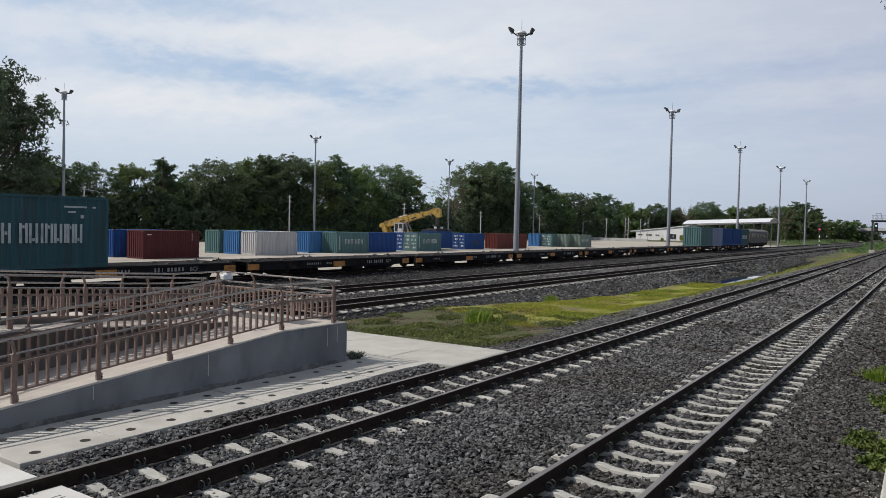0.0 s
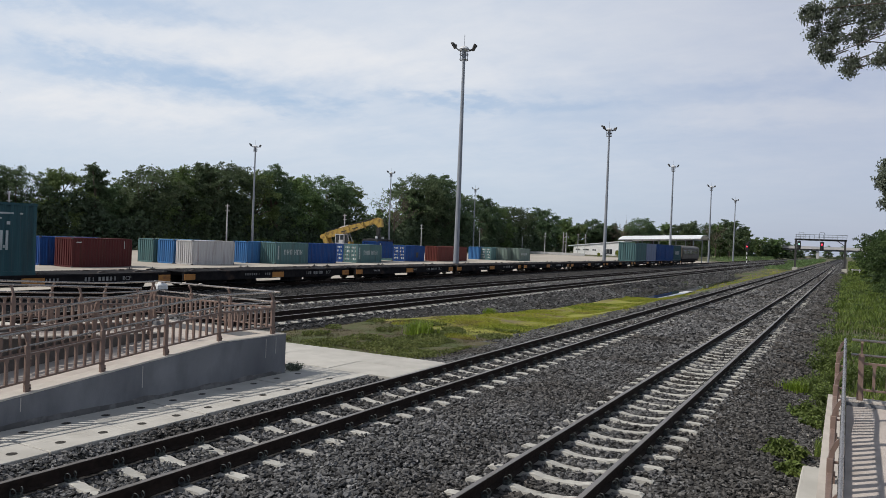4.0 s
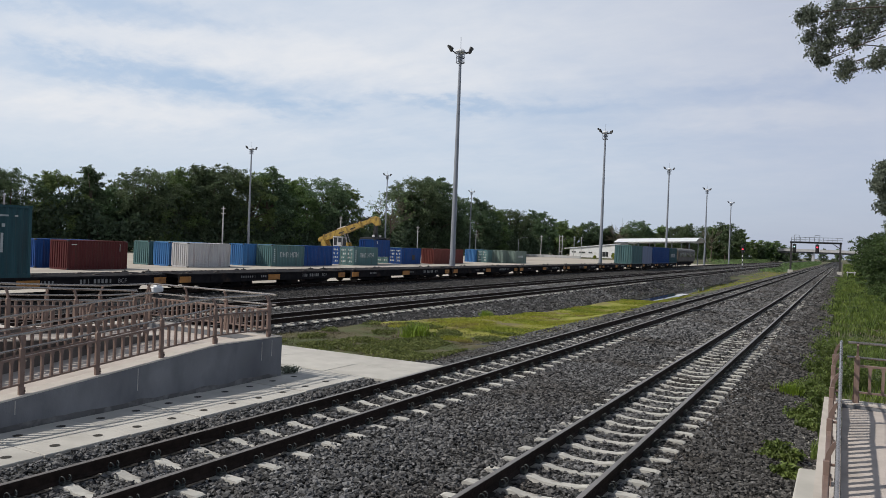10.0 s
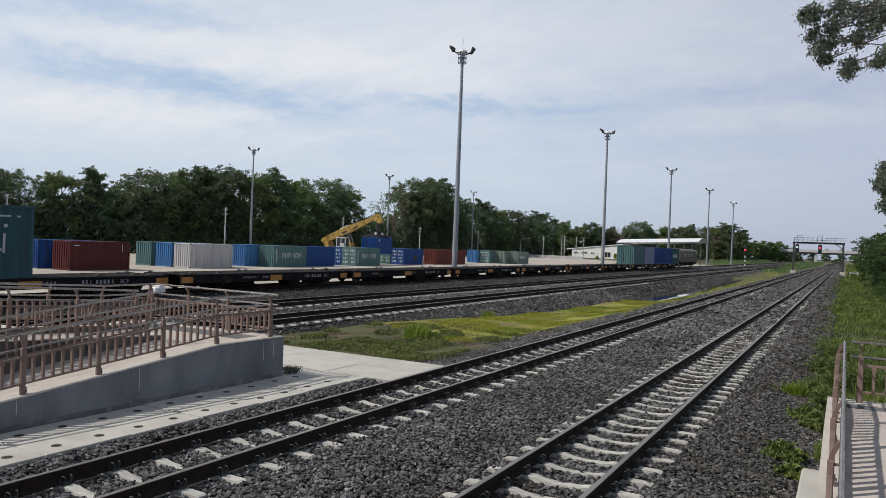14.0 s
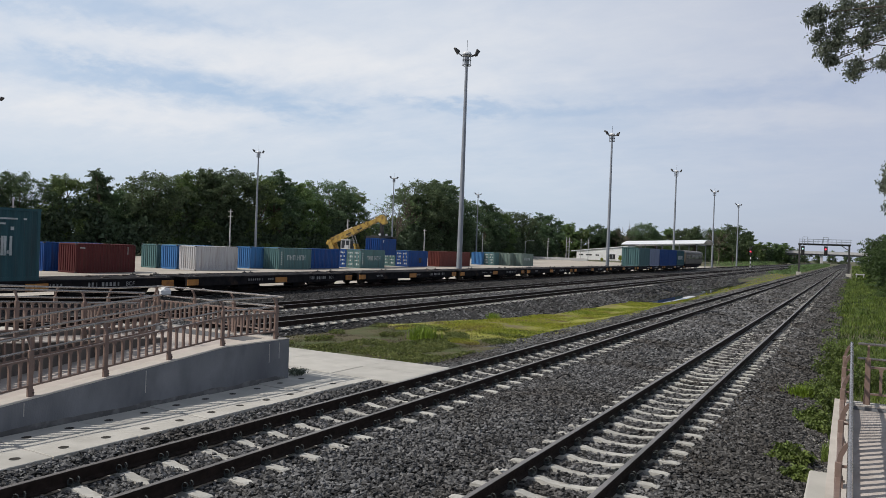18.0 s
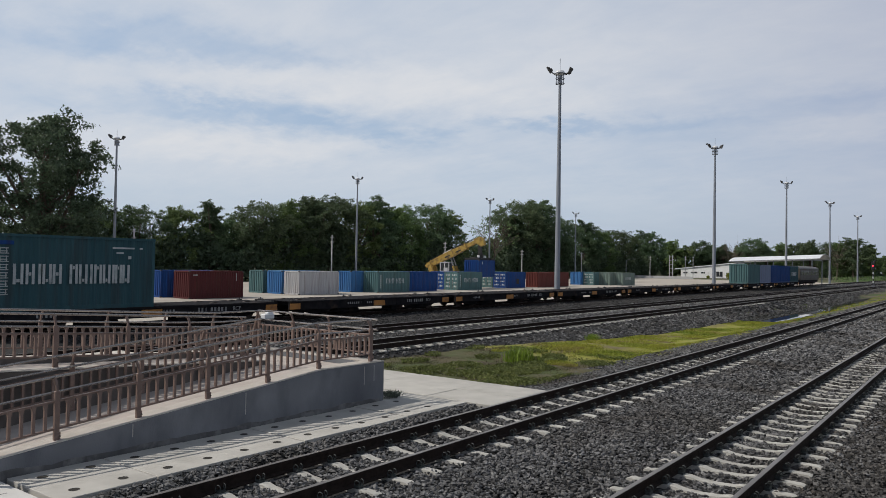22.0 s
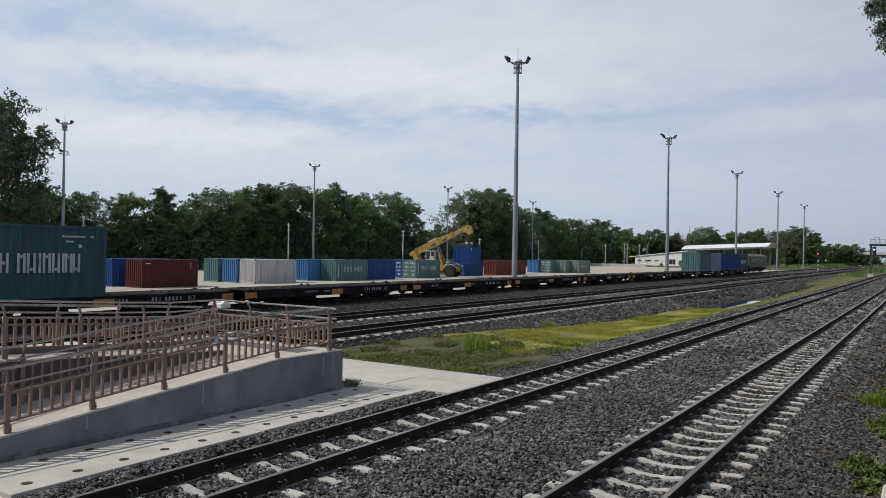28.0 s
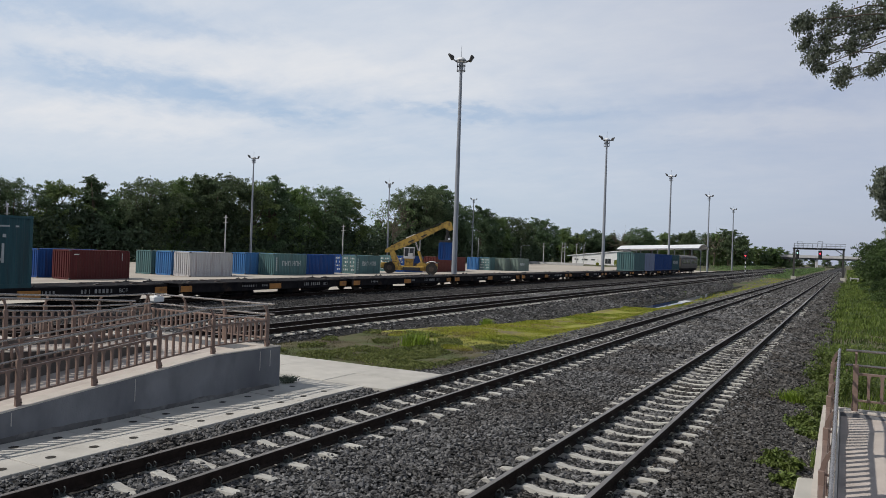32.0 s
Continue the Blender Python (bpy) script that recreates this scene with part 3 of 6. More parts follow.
def slab_panel(x0, x1, y0, y1, parent, holes=True, mat="slab"):
    bm = bmesh.new()
    box(bm, ((x0 + x1) / 2, (y0 + y1) / 2, SLAB_Z - 0.09), (x1 - x0 - 0.014, y1 - y0 - 0.014, 0.18), None, 0.006)
    p = part("panel", bm, M[mat], parent)
    p.location.z = 0.006 * math.sin(x0 * 7 + y0 * 3)
    if holes:
        for hx in (x0 + 0.27, x1 - 0.27):
            for hy in (y0 + 0.3, y1 - 0.3):
                h = bmesh.new()
                bmesh.ops.create_circle(h, cap_ends=True, segments=14, radius=0.062, matrix=Matrix.Translation((hx, hy, SLAB_Z + 0.003)))
                part("lifting_hole", h, M["hole"], p)
    return p


walkway = thing("slab_walkway", "pale precast concrete slabs with lifting holes beside the ramp", "pavement", kind="structure")
y = 4.10
while y < 10.9:
    slab_panel(-9.40, -8.10, y, y + 1.19, walkway)
    y += 1.19
crossing = thing("slab_crossing_far", "pale precast concrete slabs behind the ramp end", "pavement", kind="structure")
for x0, x1 in ((-9.1, -7.55), (-11.0, -9.1), (-13.0, -11.0), (-15.0, -13.0)):
    for y0, y1 in ((11.85, 12.95), (12.95, 14.05)):
        slab_panel(x0, x1, y0, y1, crossing, False)
slab_panel(-9.40, -8.10, 11.24, 11.85, crossing, False)
for x0, x1 in ((-11.3, -9.40), (-13.2, -11.3), (-15.0, -13.2)):
    slab_panel(x0, x1, 10.95, 11.85, crossing, False)
near_cross = thing("slab_crossing_near", "pale concrete slabs of a foot crossing over the track", "pavement", kind="structure")
for x0, x1 in ((-9.40, -7.58), (-11.2, -9.40), (-7.15, -6.25)):
    for y0, y1 in ((2.82, 4.03), (1.6, 2.82)):
        p = slab_panel(x0, x1, y0, y1, near_cross, False, "slab_scored")
        marks = bmesh.new()
        for k in range(16):                              # short grooves pressed into the top
            box(marks, (x0 + 0.2 + (x1 - x0 - 0.4) * ((k * 7) % 16) / 15, y0 + 0.2 + (y1 - y0 - 0.4) * (k // 4) / 3, SLAB_Z + 0.001), (0.012, 0.09, 0.004))
        part("groove_marks", marks, M["hole_stain"], p, "short dark grooves")["kind"] = "stuff"

# ---- switchback ramps with railings ----
L_TOP, R_TOP = 0.65, 0.65


def lane1(y):
    return min(L_TOP, L_TOP + (y - 9.25) * 0.0975)


def lane1r(y):
    return lane1(y - 0.4)


def lane2(y):
    return max(L_TOP, L_TOP + (9.35 - y) * 0.060)


def side_wall(name, x0, x1, y0, y1, fn, lift, parent, material, base=-0.4, cap=True, joints=()):
    """A low wall whose top follows fn(y) + lift."""
    brk = [v for v in (9.25, 9.35) if y0 < v < y1]
    ys = sorted({y0, y1, *brk})
    pts = [(v, fn(v) + lift) for v in ys] + [(y1, base), (y0, base)]
    bm = prism(bmesh.new(), pts, "x", x0, x1)
    edges = [e for e in bm.edges if all(v.co.z > base + 0.01 for v in e.verts)]
    bmesh.ops.bevel(bm, geom=edges, offset=0.012, segments=1, affect="EDGES")
    w = part(name, bm, material, parent)
    if cap:
        pts = [(v, fn(v) + lift + 0.014) for v in ys] + [(v, fn(v) + lift - 0.002) for v in ys[::-1]]
        part("coping", prism(bmesh.new(), pts, "x", x0 - 0.004, x1 - 0.034), M["cope"], w, "sand-coloured washed coping")
        part("coping_edge", prism(bmesh.new(), pts, "x", x1 - 0.032, x1 + 0.005), M["cap_conc"], w, "thin pale strip along the outer edge")
    return w


def post_mesh():
    bm = bmesh.new()
    box(bm, (0, 0, 0.31), (0.05, 0.066, 0.64), None, 0.006)
    box(bm, (0.03, 0, 0.02), (0.012, 0.080, 0.18), None, 0.002)
    return mesh_of("post", bm, M["rail_paint"])


def arm_mesh(s):
    """The curved bracket that carries the handrails, leaning to one side."""
    bm = bmesh.new()
    p = [(0, 0.60), (0.012 * s, 0.68), (0.04 * s, 0.745), (0.075 * s, 0.785)]
    for (a, b), (c, d) in zip(p, p[1:]):
        m = Vector((c - a, 0, d - b))
        box(bm, ((a + c) / 2, 0, (b + d) / 2), (0.026, 0.036, m.length + 0.012), m.to_track_quat("Z", "Y").to_matrix())
    rod(bm, (0, 0, 0.595), (0.075 * s, 0, 0.60), 0.012, 6)
    return mesh_of("arm", bm, M["rail_paint"])


def baluster_mesh():
    bm = bmesh.new()
    pts = [(-0.030, 0.495), (0.030, 0.495), (0.017, 0.44), (0.017, 0.16), (-0.017, 0.16), (-0.017, 0.44)]
    prism(bm, pts, "x", -0.018, 0.018)
    return mesh_of("baluster", bm, M["rail_paint"])


def bolt_mesh():
    return mesh_of("bolt", bar((0.034, 0, 0), (0.05, 0, 0), 0.012, 6), M["steel"])


POST, BALUSTER, BOLT = post_mesh(), baluster_mesh(), bolt_mesh()
ARMS = {s: arm_mesh(s) for s in (-1, 1)}


def railing(x, stops, fn, side, label, lift=0.0, along="y", group="ramp railings"):
    """Posts at the stops, two steel handrails on arms, and a panel of balusters between each two posts."""
    t = thing("railing", label, "railing", group)
    out = 0.075 * side

    def at(u, z, off=0.0):
        return Vector((x + off, u, fn(u) + z)) if along == "y" else Vector((u, x + off, fn(u) + z))
    turn = 0 if along == "y" else 90
    for u in stops:
        p = part("post", POST, None, t)
        q = at(u, lift)
        p.matrix_basis = pose(*q, 0, 0, turn)
        a = part("arm", ARMS[side], None, p)
        for k in (0.03, -0.03):
            b = part("bolt", BOLT, None, p)
            b.matrix_basis = pose(0, k * 0.9, 0.03 + k)
    for h, r in ((0.80, 0.0185), (0.605, 0.0165)):
        bm = bmesh.new()
        us = [stops[0] - 0.12] + list(stops) + [stops[-1] + 0.10]
        off = out if turn == 0 else -out
        tube(bm, [at(u, h + lift, off) for u in us], r, 8)
        part("handrail", bm, M["steel"], t, "round steel handrail")
    for a, b in zip(stops, stops[1:]):
        for h, w in ((0.505, 0.030), (0.155, 0.026)):
            p0, p1 = at(a, h + lift), at(b, h + lift)
            d = p1 - p0
            bm = bmesh.new()
            box(bm, (p0 + p1) / 2, (0.038, d.length - 0.05, w) if along == "y" else (0.038, d.length - 0.05, w), d.to_track_quat("Y", "Z").to_matrix(), 0.003)
            part("panel_bar", bm, M["rail_paint"], t)
        n = max(2, round((b - a) / 0.144))
        for i in range(1, n):
            u = a + (b - a) * i / n
            o = part("baluster", BALUSTER, None, t)
            o.matrix_basis = pose(*at(u, lift), 0, 0, turn)
    return t


BROWN = "brown painted steel railing with round steel handrails on the ramp"
ramp = thing("ramp_far", "concrete switchback access ramp with low walls", "ramp", kind="structure")
side_wall("outer_wall", -9.72, -9.42, 2.3, 10.9, lane1, 0.0, ramp, M["wall_conc_shaded"])
# inner walls carry their shade in the material colour
side_wall("middle_wall", -11.5, -11.22, 1.0, 9.55, lambda v: max(lane1(v), lane2(v)) - 0.02, 0.0, ramp, M["wall_warm_shaded"])
side_wall("back_wall", -13.16, -12.9, 1.0, 10.9, lane2, 0.0, ramp, M["wall_warm_shaded"])
tagged(side_wall("end_wall", -12.896, -9.724, 10.6, 10.9, lambda v: L_TOP, -0.002, ramp, M["wall_conc_shaded"]))
for nm, x0, x1, fn, y1 in (("lane_floor", -11.218, -9.722, lane1, 10.596), ("lane_floor", -12.898, -11.502, lane2, 10.596)):
    side_wall(nm, x0, x1, 1.2, y1, fn, -0.10, ramp, M["ramp_floor"], cap=False)
part("landing_floor", cube((-11.36, 10.07, 0.45), (0.278, 1.04, 0.2)), M["ramp_floor"], ramp)
tagged(part("platform_floor", cube((-13.99, 4.2, 0.3), (1.64, 8.8, 0.6), None, 0.01), M["cap_conc"]), "pale concrete island platform floor behind the ramp", "platform", kind="structure")
for yj, z0, z1 in ((5.72, 0.10, 0.28), (7.62, 0.12, 0.46), (10.35, 0.25, 0.60), (10.62, 0.3, 0.6)):        # pale lime streaks down the wall
    part("lime_streak", cube((-9.4185, yj, (z0 + z1) / 2), (0.003, 0.012, z1 - z0)), M["slab"], ramp)
top_line = [(2.6 + 8.2 * k / 60, -0.03 + 0.05 * noise.noise(Vector((k * 0.31, 0, 0))) + 0.03 * noise.noise(Vector((k * 1.3, 4, 0)))) for k in range(61)]
part("base_stain", prism(bmesh.new(), top_line + [(10.8, -0.12), (2.6, -0.12)], "x", -9.421, -9.4165), M["hole_stain"], ramp, "dark damp band along the wall foot")
fs = [3.64, 4.79, 5.92, 7.06, 8.22, 9.37, 10.73]
railing(-9.53, [v * 0.9896 for v in fs], lane1, -1, BROWN)
railing(-11.15, [v * 0.989 for v in (2.4, 3.5, 4.66, 5.8, 6.95, 8.1, 9.25)], lane1, 1, BROWN)
railing(-11.46, [2.1, 3.27, 4.45, 5.62, 6.8, 7.97, 9.15], lane2, -1, BROWN)
railing(-13.04, [2.6, 3.77, 4.95, 6.12, 7.3, 8.47, 9.6, 10.73], lane2, 1, BROWN)
railing(10.74, [-12.95, -11.85, -10.75, -9.62], lambda v: L_TOP, -1, "brown railing with bright steel handrails across the ramp landing", along="x")

ramp2 = thing("ramp_near", "concrete access ramp on the platform side with low walls", "ramp", kind="structure")
side_wall("outer_wall", -0.15, 0.05, 2.8, 11.35, lane1r, 0.0, ramp2, M["wall_conc_shaded"])
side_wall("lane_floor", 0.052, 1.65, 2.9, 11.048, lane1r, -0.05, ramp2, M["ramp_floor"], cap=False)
side_wall("end_wall", 0.054, 3.6, 11.05, 11.35, lambda v: R_TOP, -0.002, ramp2, M["wall_conc_shaded"])
part("landing_floor", cube((2.63, 10.4, 0.35), (1.94, 1.296, 0.4)), M["ramp_floor"], ramp2)
coil = thing("cable_coil", "loose black coil of cable lying on the platform floor", "cable", at=pose(-14.0, 4.6, 0.6))
for k in range(7):
    cr = 0.34 + 0.05 * (k % 3)
    part("loop", tube(bmesh.new(), [(cr * math.cos(a / 18 * math.tau) + 0.05 * (k % 2), (cr + 0.18) * math.sin(a / 18 * math.tau), 0.03 + 0.045 * k + 0.015 * math.sin(a + k)) for a in range(19)], 0.022, 6), M["black"], coil)
part("footing", cube((-0.275, 6.6, -0.27), (0.242, 7.6, 0.3), None, 0.02), M["slab"], ramp2)
railing(-0.05, [4.2, 5.35, 6.5, 7.65, 8.8, 9.95, 11.12], lane1r, 1, "brown plated railing with a steel handrail on the platform-side ramp")
railing(11.16, [0.22, 1.28, 2.34, 3.4], lambda v: R_TOP, -1, "brown railing with steel handrails across the platform-side landing", along="x")

# ---- containers ----


def container_side(n_ribs, length, depth=0.035):
    """Outline of a corrugated sheet, as pairs (along, depth)."""
    out, p = [], length / n_ribs
    for i in range(n_ribs):
        a = -length / 2 + i * p
        out += [(a, 0.0), (a + p * 0.28, 0.0), (a + p * 0.46, -depth), (a + p * 0.80, -depth)]
    out.append((length / 2, 0.0))
    return out


def sheet(bm, prof, z0, z1, fn):
    """Pulls a sheet outline up from z0 to z1; fn turns (along, depth, z) into a place."""
    lo = [bm.verts.new(fn(a, d, z0)) for a, d in prof]
    hi = [bm.verts.new(fn(a, d, z1)) for a, d in prof]
    for i in range(len(prof) - 1):
        bm.faces.new((lo[i], lo[i + 1], hi[i + 1], hi[i]))


CW, CH, CL = 2.438, 2.591, 6.058

CONTAINER_CACHE = {}


def container_meshes(paint, L, doors):
    key = (paint, L, doors)
    if key in CONTAINER_CACHE:
        return CONTAINER_CACHE[key]
    mat = M["paint_" + paint]
    w, h, l = CW, CH, L
    fr = bmesh.new()
    for sx in (-1, 1):
        for sy in (-1, 1):
            box(fr, (sx * (w / 2 - 0.06), sy * (l / 2 - 0.06), h / 2), (0.12, 0.12, h), None, 0.01)
        box(fr, (sx * (w / 2 - 0.04), 0, h - 0.06), (0.08, l - 0.24, 0.09))
        box(fr, (sx * (w / 2 - 0.04), 0, 0.08), (0.08, l - 0.24, 0.14))
    for sy in (-1, 1):
        box(fr, (0, sy * (l / 2 - 0.05), h - 0.07), (w - 0.24, 0.10, 0.12))
        box(fr, (0, sy * (l / 2 - 0.05), 0.09), (w - 0.24, 0.10, 0.16))
    corner = bmesh.new()
    box(corner, (0, 0, 0), (0.165, 0.18, 0.12), None, 0.012)
    side = bmesh.new()
    prof = container_side(round((l - 0.24) / 0.278), l - 0.24)
    sheet(side, prof, 0.15, h - 0.10, lambda a, d, z: (w / 2 - 0.025 + d, a, z))
    end = bmesh.new()
    prof, pw = [], (w - 0.24) / 7                 # broad ribs with narrow grooves
    for i in range(7):
        a = -(w - 0.24) / 2 + i * pw
        prof += [(a, 0.0), (a + pw * 0.52, 0.0), (a + pw * 0.60, -0.075), (a + pw * 0.90, -0.075)]
    prof.append(((w - 0.24) / 2, 0.0))
    sheet(end, prof, 0.17, h - 0.13, lambda a, d, z: (a, -(l / 2 - 0.03) - d, z))
    roof = bmesh.new()
    prof = container_side(round((l - 0.2) / 0.21), l - 0.2, 0.02)
    lo = [roof.verts.new((-(w / 2 - 0.05), a, h - 0.012 + d)) for a, d in prof]
    hi = [roof.verts.new((w / 2 - 0.05, a, h - 0.012 + d)) for a, d in prof]
    for i in range(len(prof) - 1):
        roof.faces.new((lo[i], hi[i], hi[i + 1], lo[i + 1]))
    floor = cube((0, 0, 0.12), (w - 0.1, l - 0.1, 0.06))
    door = bmesh.new()
    box(door, (0, -(l / 2 - 0.045), h / 2), (1.10, 0.05, h - 0.30), None, 0.008)
    for k in range(4):
        box(door, (0, -(l / 2 - 0.01), 0.42 + k * 0.58), (0.98, 0.03, 0.34), None, 0.01)
    bars = bmesh.new()
    rod(bars, (0, -(l / 2 + 0.02), 0.16), (0, -(l / 2 + 0.02), h - 0.14), 0.022, 6)
    box(bars, (0, -(l / 2 + 0.02), 1.05), (0.09, 0.04, 0.10))
    out = {"frame": mesh_of("frame", fr, mat), "side": mesh_of("side_panel", side, mat), "end": mesh_of("end_panel", end, mat),
           "roof": mesh_of("roof_panel", roof, mat), "floor": mesh_of("floor_panel", floor, M["dark_steel"]),
           "door": mesh_of("door_leaf", door, mat), "bars": mesh_of("locking_bar", bars, M["steel"]),
           "corner": mesh_of("corner_casting", corner, M["dark_steel"] if paint != "green" else mat)}
    CONTAINER_CACHE[key] = out
    return out


def container(x, y, z, paint, label, L=CL, doors=False, turn=0.0, group="yard containers"):
    """A shipping container with its length along y, centred at (x, y), standing at z; doors: door leaves at the near end."""
    t = thing("shipping_container", label, "container", group, at=pose(x, y, z, 0, 0, turn))
    me = container_meshes(paint, L, doors)
    part("frame", me["frame"], None, t)
    a = part("side_panel", me["side"], None, t)
    b = part("side_panel", me["side"], None, t)
    b.matrix_basis = pose(0, 0, 0, 0, 0, 180)
    if doors:
        for s in (-0.56, 0.56):
            d = part("door_leaf", me["door"], None, t)
            d.location.x = s
            for q in (-0.28, 0.28):
                lb = part("locking_bar", me["bars"], None, d, "steel locking bar")
                lb.location.x = q
    else:
        part("end_panel", me["end"], None, t)
    c = part("end_panel", me["end"], None, t)
    c.matrix_basis = pose(0, 0, 0, 0, 0, 180)
    part("roof_panel", me["roof"], None, t)
    part("floor_panel", me["floor"], None, t)
    for sx in (-1, 1):
        for sy in (-1, 1):
            for zz in (0.06, CH - 0.06):
                k = part("corner_casting", me["corner"], None, t)
                k.location = (sx * (CW / 2 - 0.075), sy * (L / 2 - 0.08), zz)
    return t


def bars_on(t, rows, material, face="x", off=0.0):
    """Plain bars in place of small writing: rows of (along, height, width, tall) on the +x side or the -y end."""
    bm = bmesh.new()
    for a, z, w, h in rows:
        if face == "x":
            box(bm, (CW / 2 + 0.004 + off, a, z), (0.006, w, h))
        else:
            box(bm, (a, -off - 0.004, z), (w, 0.006, h))
    m = part("marking", bm, material, t, "pale stencilled marking")
    m["kind"] = "stuff"
    return m


DECK = 0.74
TX = -26.9
line_box = container(TX, 13.05, DECK, "green", "dark green corrugated container with faded white lettering on a wagon", group="containers on wagons")
# the owner's name stands as plain stencil strokes of its size: each stroke a bar on its own
for k, (y0, w) in enumerate(((-1.95, 0.36), (-1.48, 0.32), (-1.1, 0.10), (-0.80, 0.34), (-0.38, 0.34), (0.32, 0.32), (0.74, 0.34), (1.10, 0.10), (1.40, 0.32), (1.80, 0.32), (2.12, 0.10), (2.36, 0.30), (2.72, 0.32))):
    y0, w = -2.05 + (y0 * 0.92 + 1.97) * 0.875, w * 0.9
    rows = [(y0 - w / 2 + 0.045, 1.25, 0.09, 0.68)]
    if w > 0.2:
        rows.append((y0 + w / 2 - 0.045, 1.25, 0.09, 0.68))
        rows.append((y0, 1.25 + 0.22 * (k % 3 - 1), w - 0.22, 0.11))
    bars_on(line_box, rows, M["lettering"])
bars_on(line_box, [(1.75, 2.20, 0.85, 0.06), (1.62, 2.02, 0.28, 0.06), (2.45, 2.20, 0.12, 0.06), (2.0, 1.86, 0.12, 0.12)], M["lettering"])
bars_on(line_box, [(-2.36, 2.28, 0.62, 0.13)], M["paint_blue"])
for i in range(6):
    zz = 2.02 - i * 0.27
    bars_on(line_box, [(-2.36, zz + 0.08, 0.30, 0.03), (-2.36, zz - 0.02, 0.24, 0.03), (-2.46, zz, 0.03, 0.2), (-2.27, zz, 0.03, 0.2), (-2.36, zz - 0.09, 0.32, 0.03)], M["lettering"])

YX = -60.0          # front face of the row in the yard


DOOR_BOXES = []


def yard_box(slot, near_end, paint, label, doors=False, dx=0.0):
    """A 20-foot container in the yard: slot counts sideways from the front line, near_end is the y of its near end."""
    b = container(YX - CW / 2 - slot * 2.56 + dx, near_end + CL / 2, YARD, paint, label, CL, doors)
    if doors:
        DOOR_BOXES.append(b)
    return b


yard_box(1, 39.6, "blue", "dark blue container standing behind the red one")
red_box = yard_box(0, 40.05, "red", "dark red container with a sunlit ribbed end", dx=1.3)
yard_box(2, 54.3, "teal", "pale teal container with a ribbed end", dx=-0.6)
yard_box(1, 54.5, "bright_blue", "bright blue container between teal and white ones", dx=-0.25)
white_box = yard_box(0, 54.5, "white", "weathered white container with grey streaks")
yard_box(1, 65.2, "bright_blue", "bright blue container set a little forward")
one_a = yard_box(0, 67.3, "teal", "green container with white shipping-line lettering")
yard_box(0, 73.8, "blue", "plain dark blue container in line behind the green one", dx=-0.5)
yard_box(1, 84.2, "blue", "dark blue container with door bars and pale marks", True)
one_b = yard_box(0, 84.1, "teal", "green container with door bars and white lettering", True)
yard_box(1, 100.0, "teal", "pale green container showing its barred doors", True, dx=-2.0)
blue_d = yard_box(0, 100.0, "blue", "dark blue container with door bars and a dark square", True, dx=-2.0)
yard_box(0, 109.0, "dull_red", "dull red container in the far part of the row", dx=-1.2)
yard_box(0, 115.4, "dull_red", "dull red container at the far row's end", dx=-1.9)
yard_box(3, 135.6, "bright_blue", "bright blue container in the far block", dx=1.35)
yard_box(2, 136.4, "teal", "pale green container with door bars in the far block", True, dx=1.2)
yard_box(1, 138.8, "grey_green", "faded grey-green container in the far block", dx=1.0)
gg_box = yard_box(0, 140.6, "grey_green", "faded grey-green container with lettering in the far block", dx=0.45)
for b in DOOR_BOXES:                     # pale placards and stickers on the doors
    rows = []
    for s in (-0.84, -0.56, -0.28, 0.28, 0.56, 0.84):
        for k, h in enumerate((0.22, 0.28, 0.18, 0.24)):
            if (k * 7 + round(s * 50)) % 5:
                rows.append((s, 2.12 - 0.53 * k, 0.17, h))
    bars_on(b, rows, M["lettering"], "y", CL / 2 + 0.012)
for b in (one_a, one_b):                 # the line's name is a mark: plain strokes in its place
    rows = []
    for k, (w, g) in enumerate(((0.42, 0), (0.42, 0), (0.36, 0.3), (0.42, 0), (0.42, 0), (0.42, 0))):
        y0 = -1.35 + k * 0.55 + (0.25 if k > 2 else 0)
        rows += [(y0 - 0.15, 1.42, 0.09, 0.62), (y0 + 0.15, 1.42, 0.09, 0.62), (y0, 1.42 if k % 2 else 1.68, 0.24, 0.09)]
    bars_on(b, rows, M["lettering"])
    bars_on(b, [(-2.55, 2.05 - 0.24 * k, 0.2, 0.15) for k in range(7)], M["lettering"])
bars_on(gg_box, [(-1.6 + 0.6 * k, 1.4, 0.3, 0.5) for k in range(5)], M["lettering"])
bars_on(blue_d, [(0.6, 1.05, 0.85, 0.85)], M["black"])
bars_on(red_box, [(-2.4, 2.2, 0.5, 0.07), (2.2, 2.0, 0.05, 0.7)], M["lettering"])

# ---- flat wagons ----


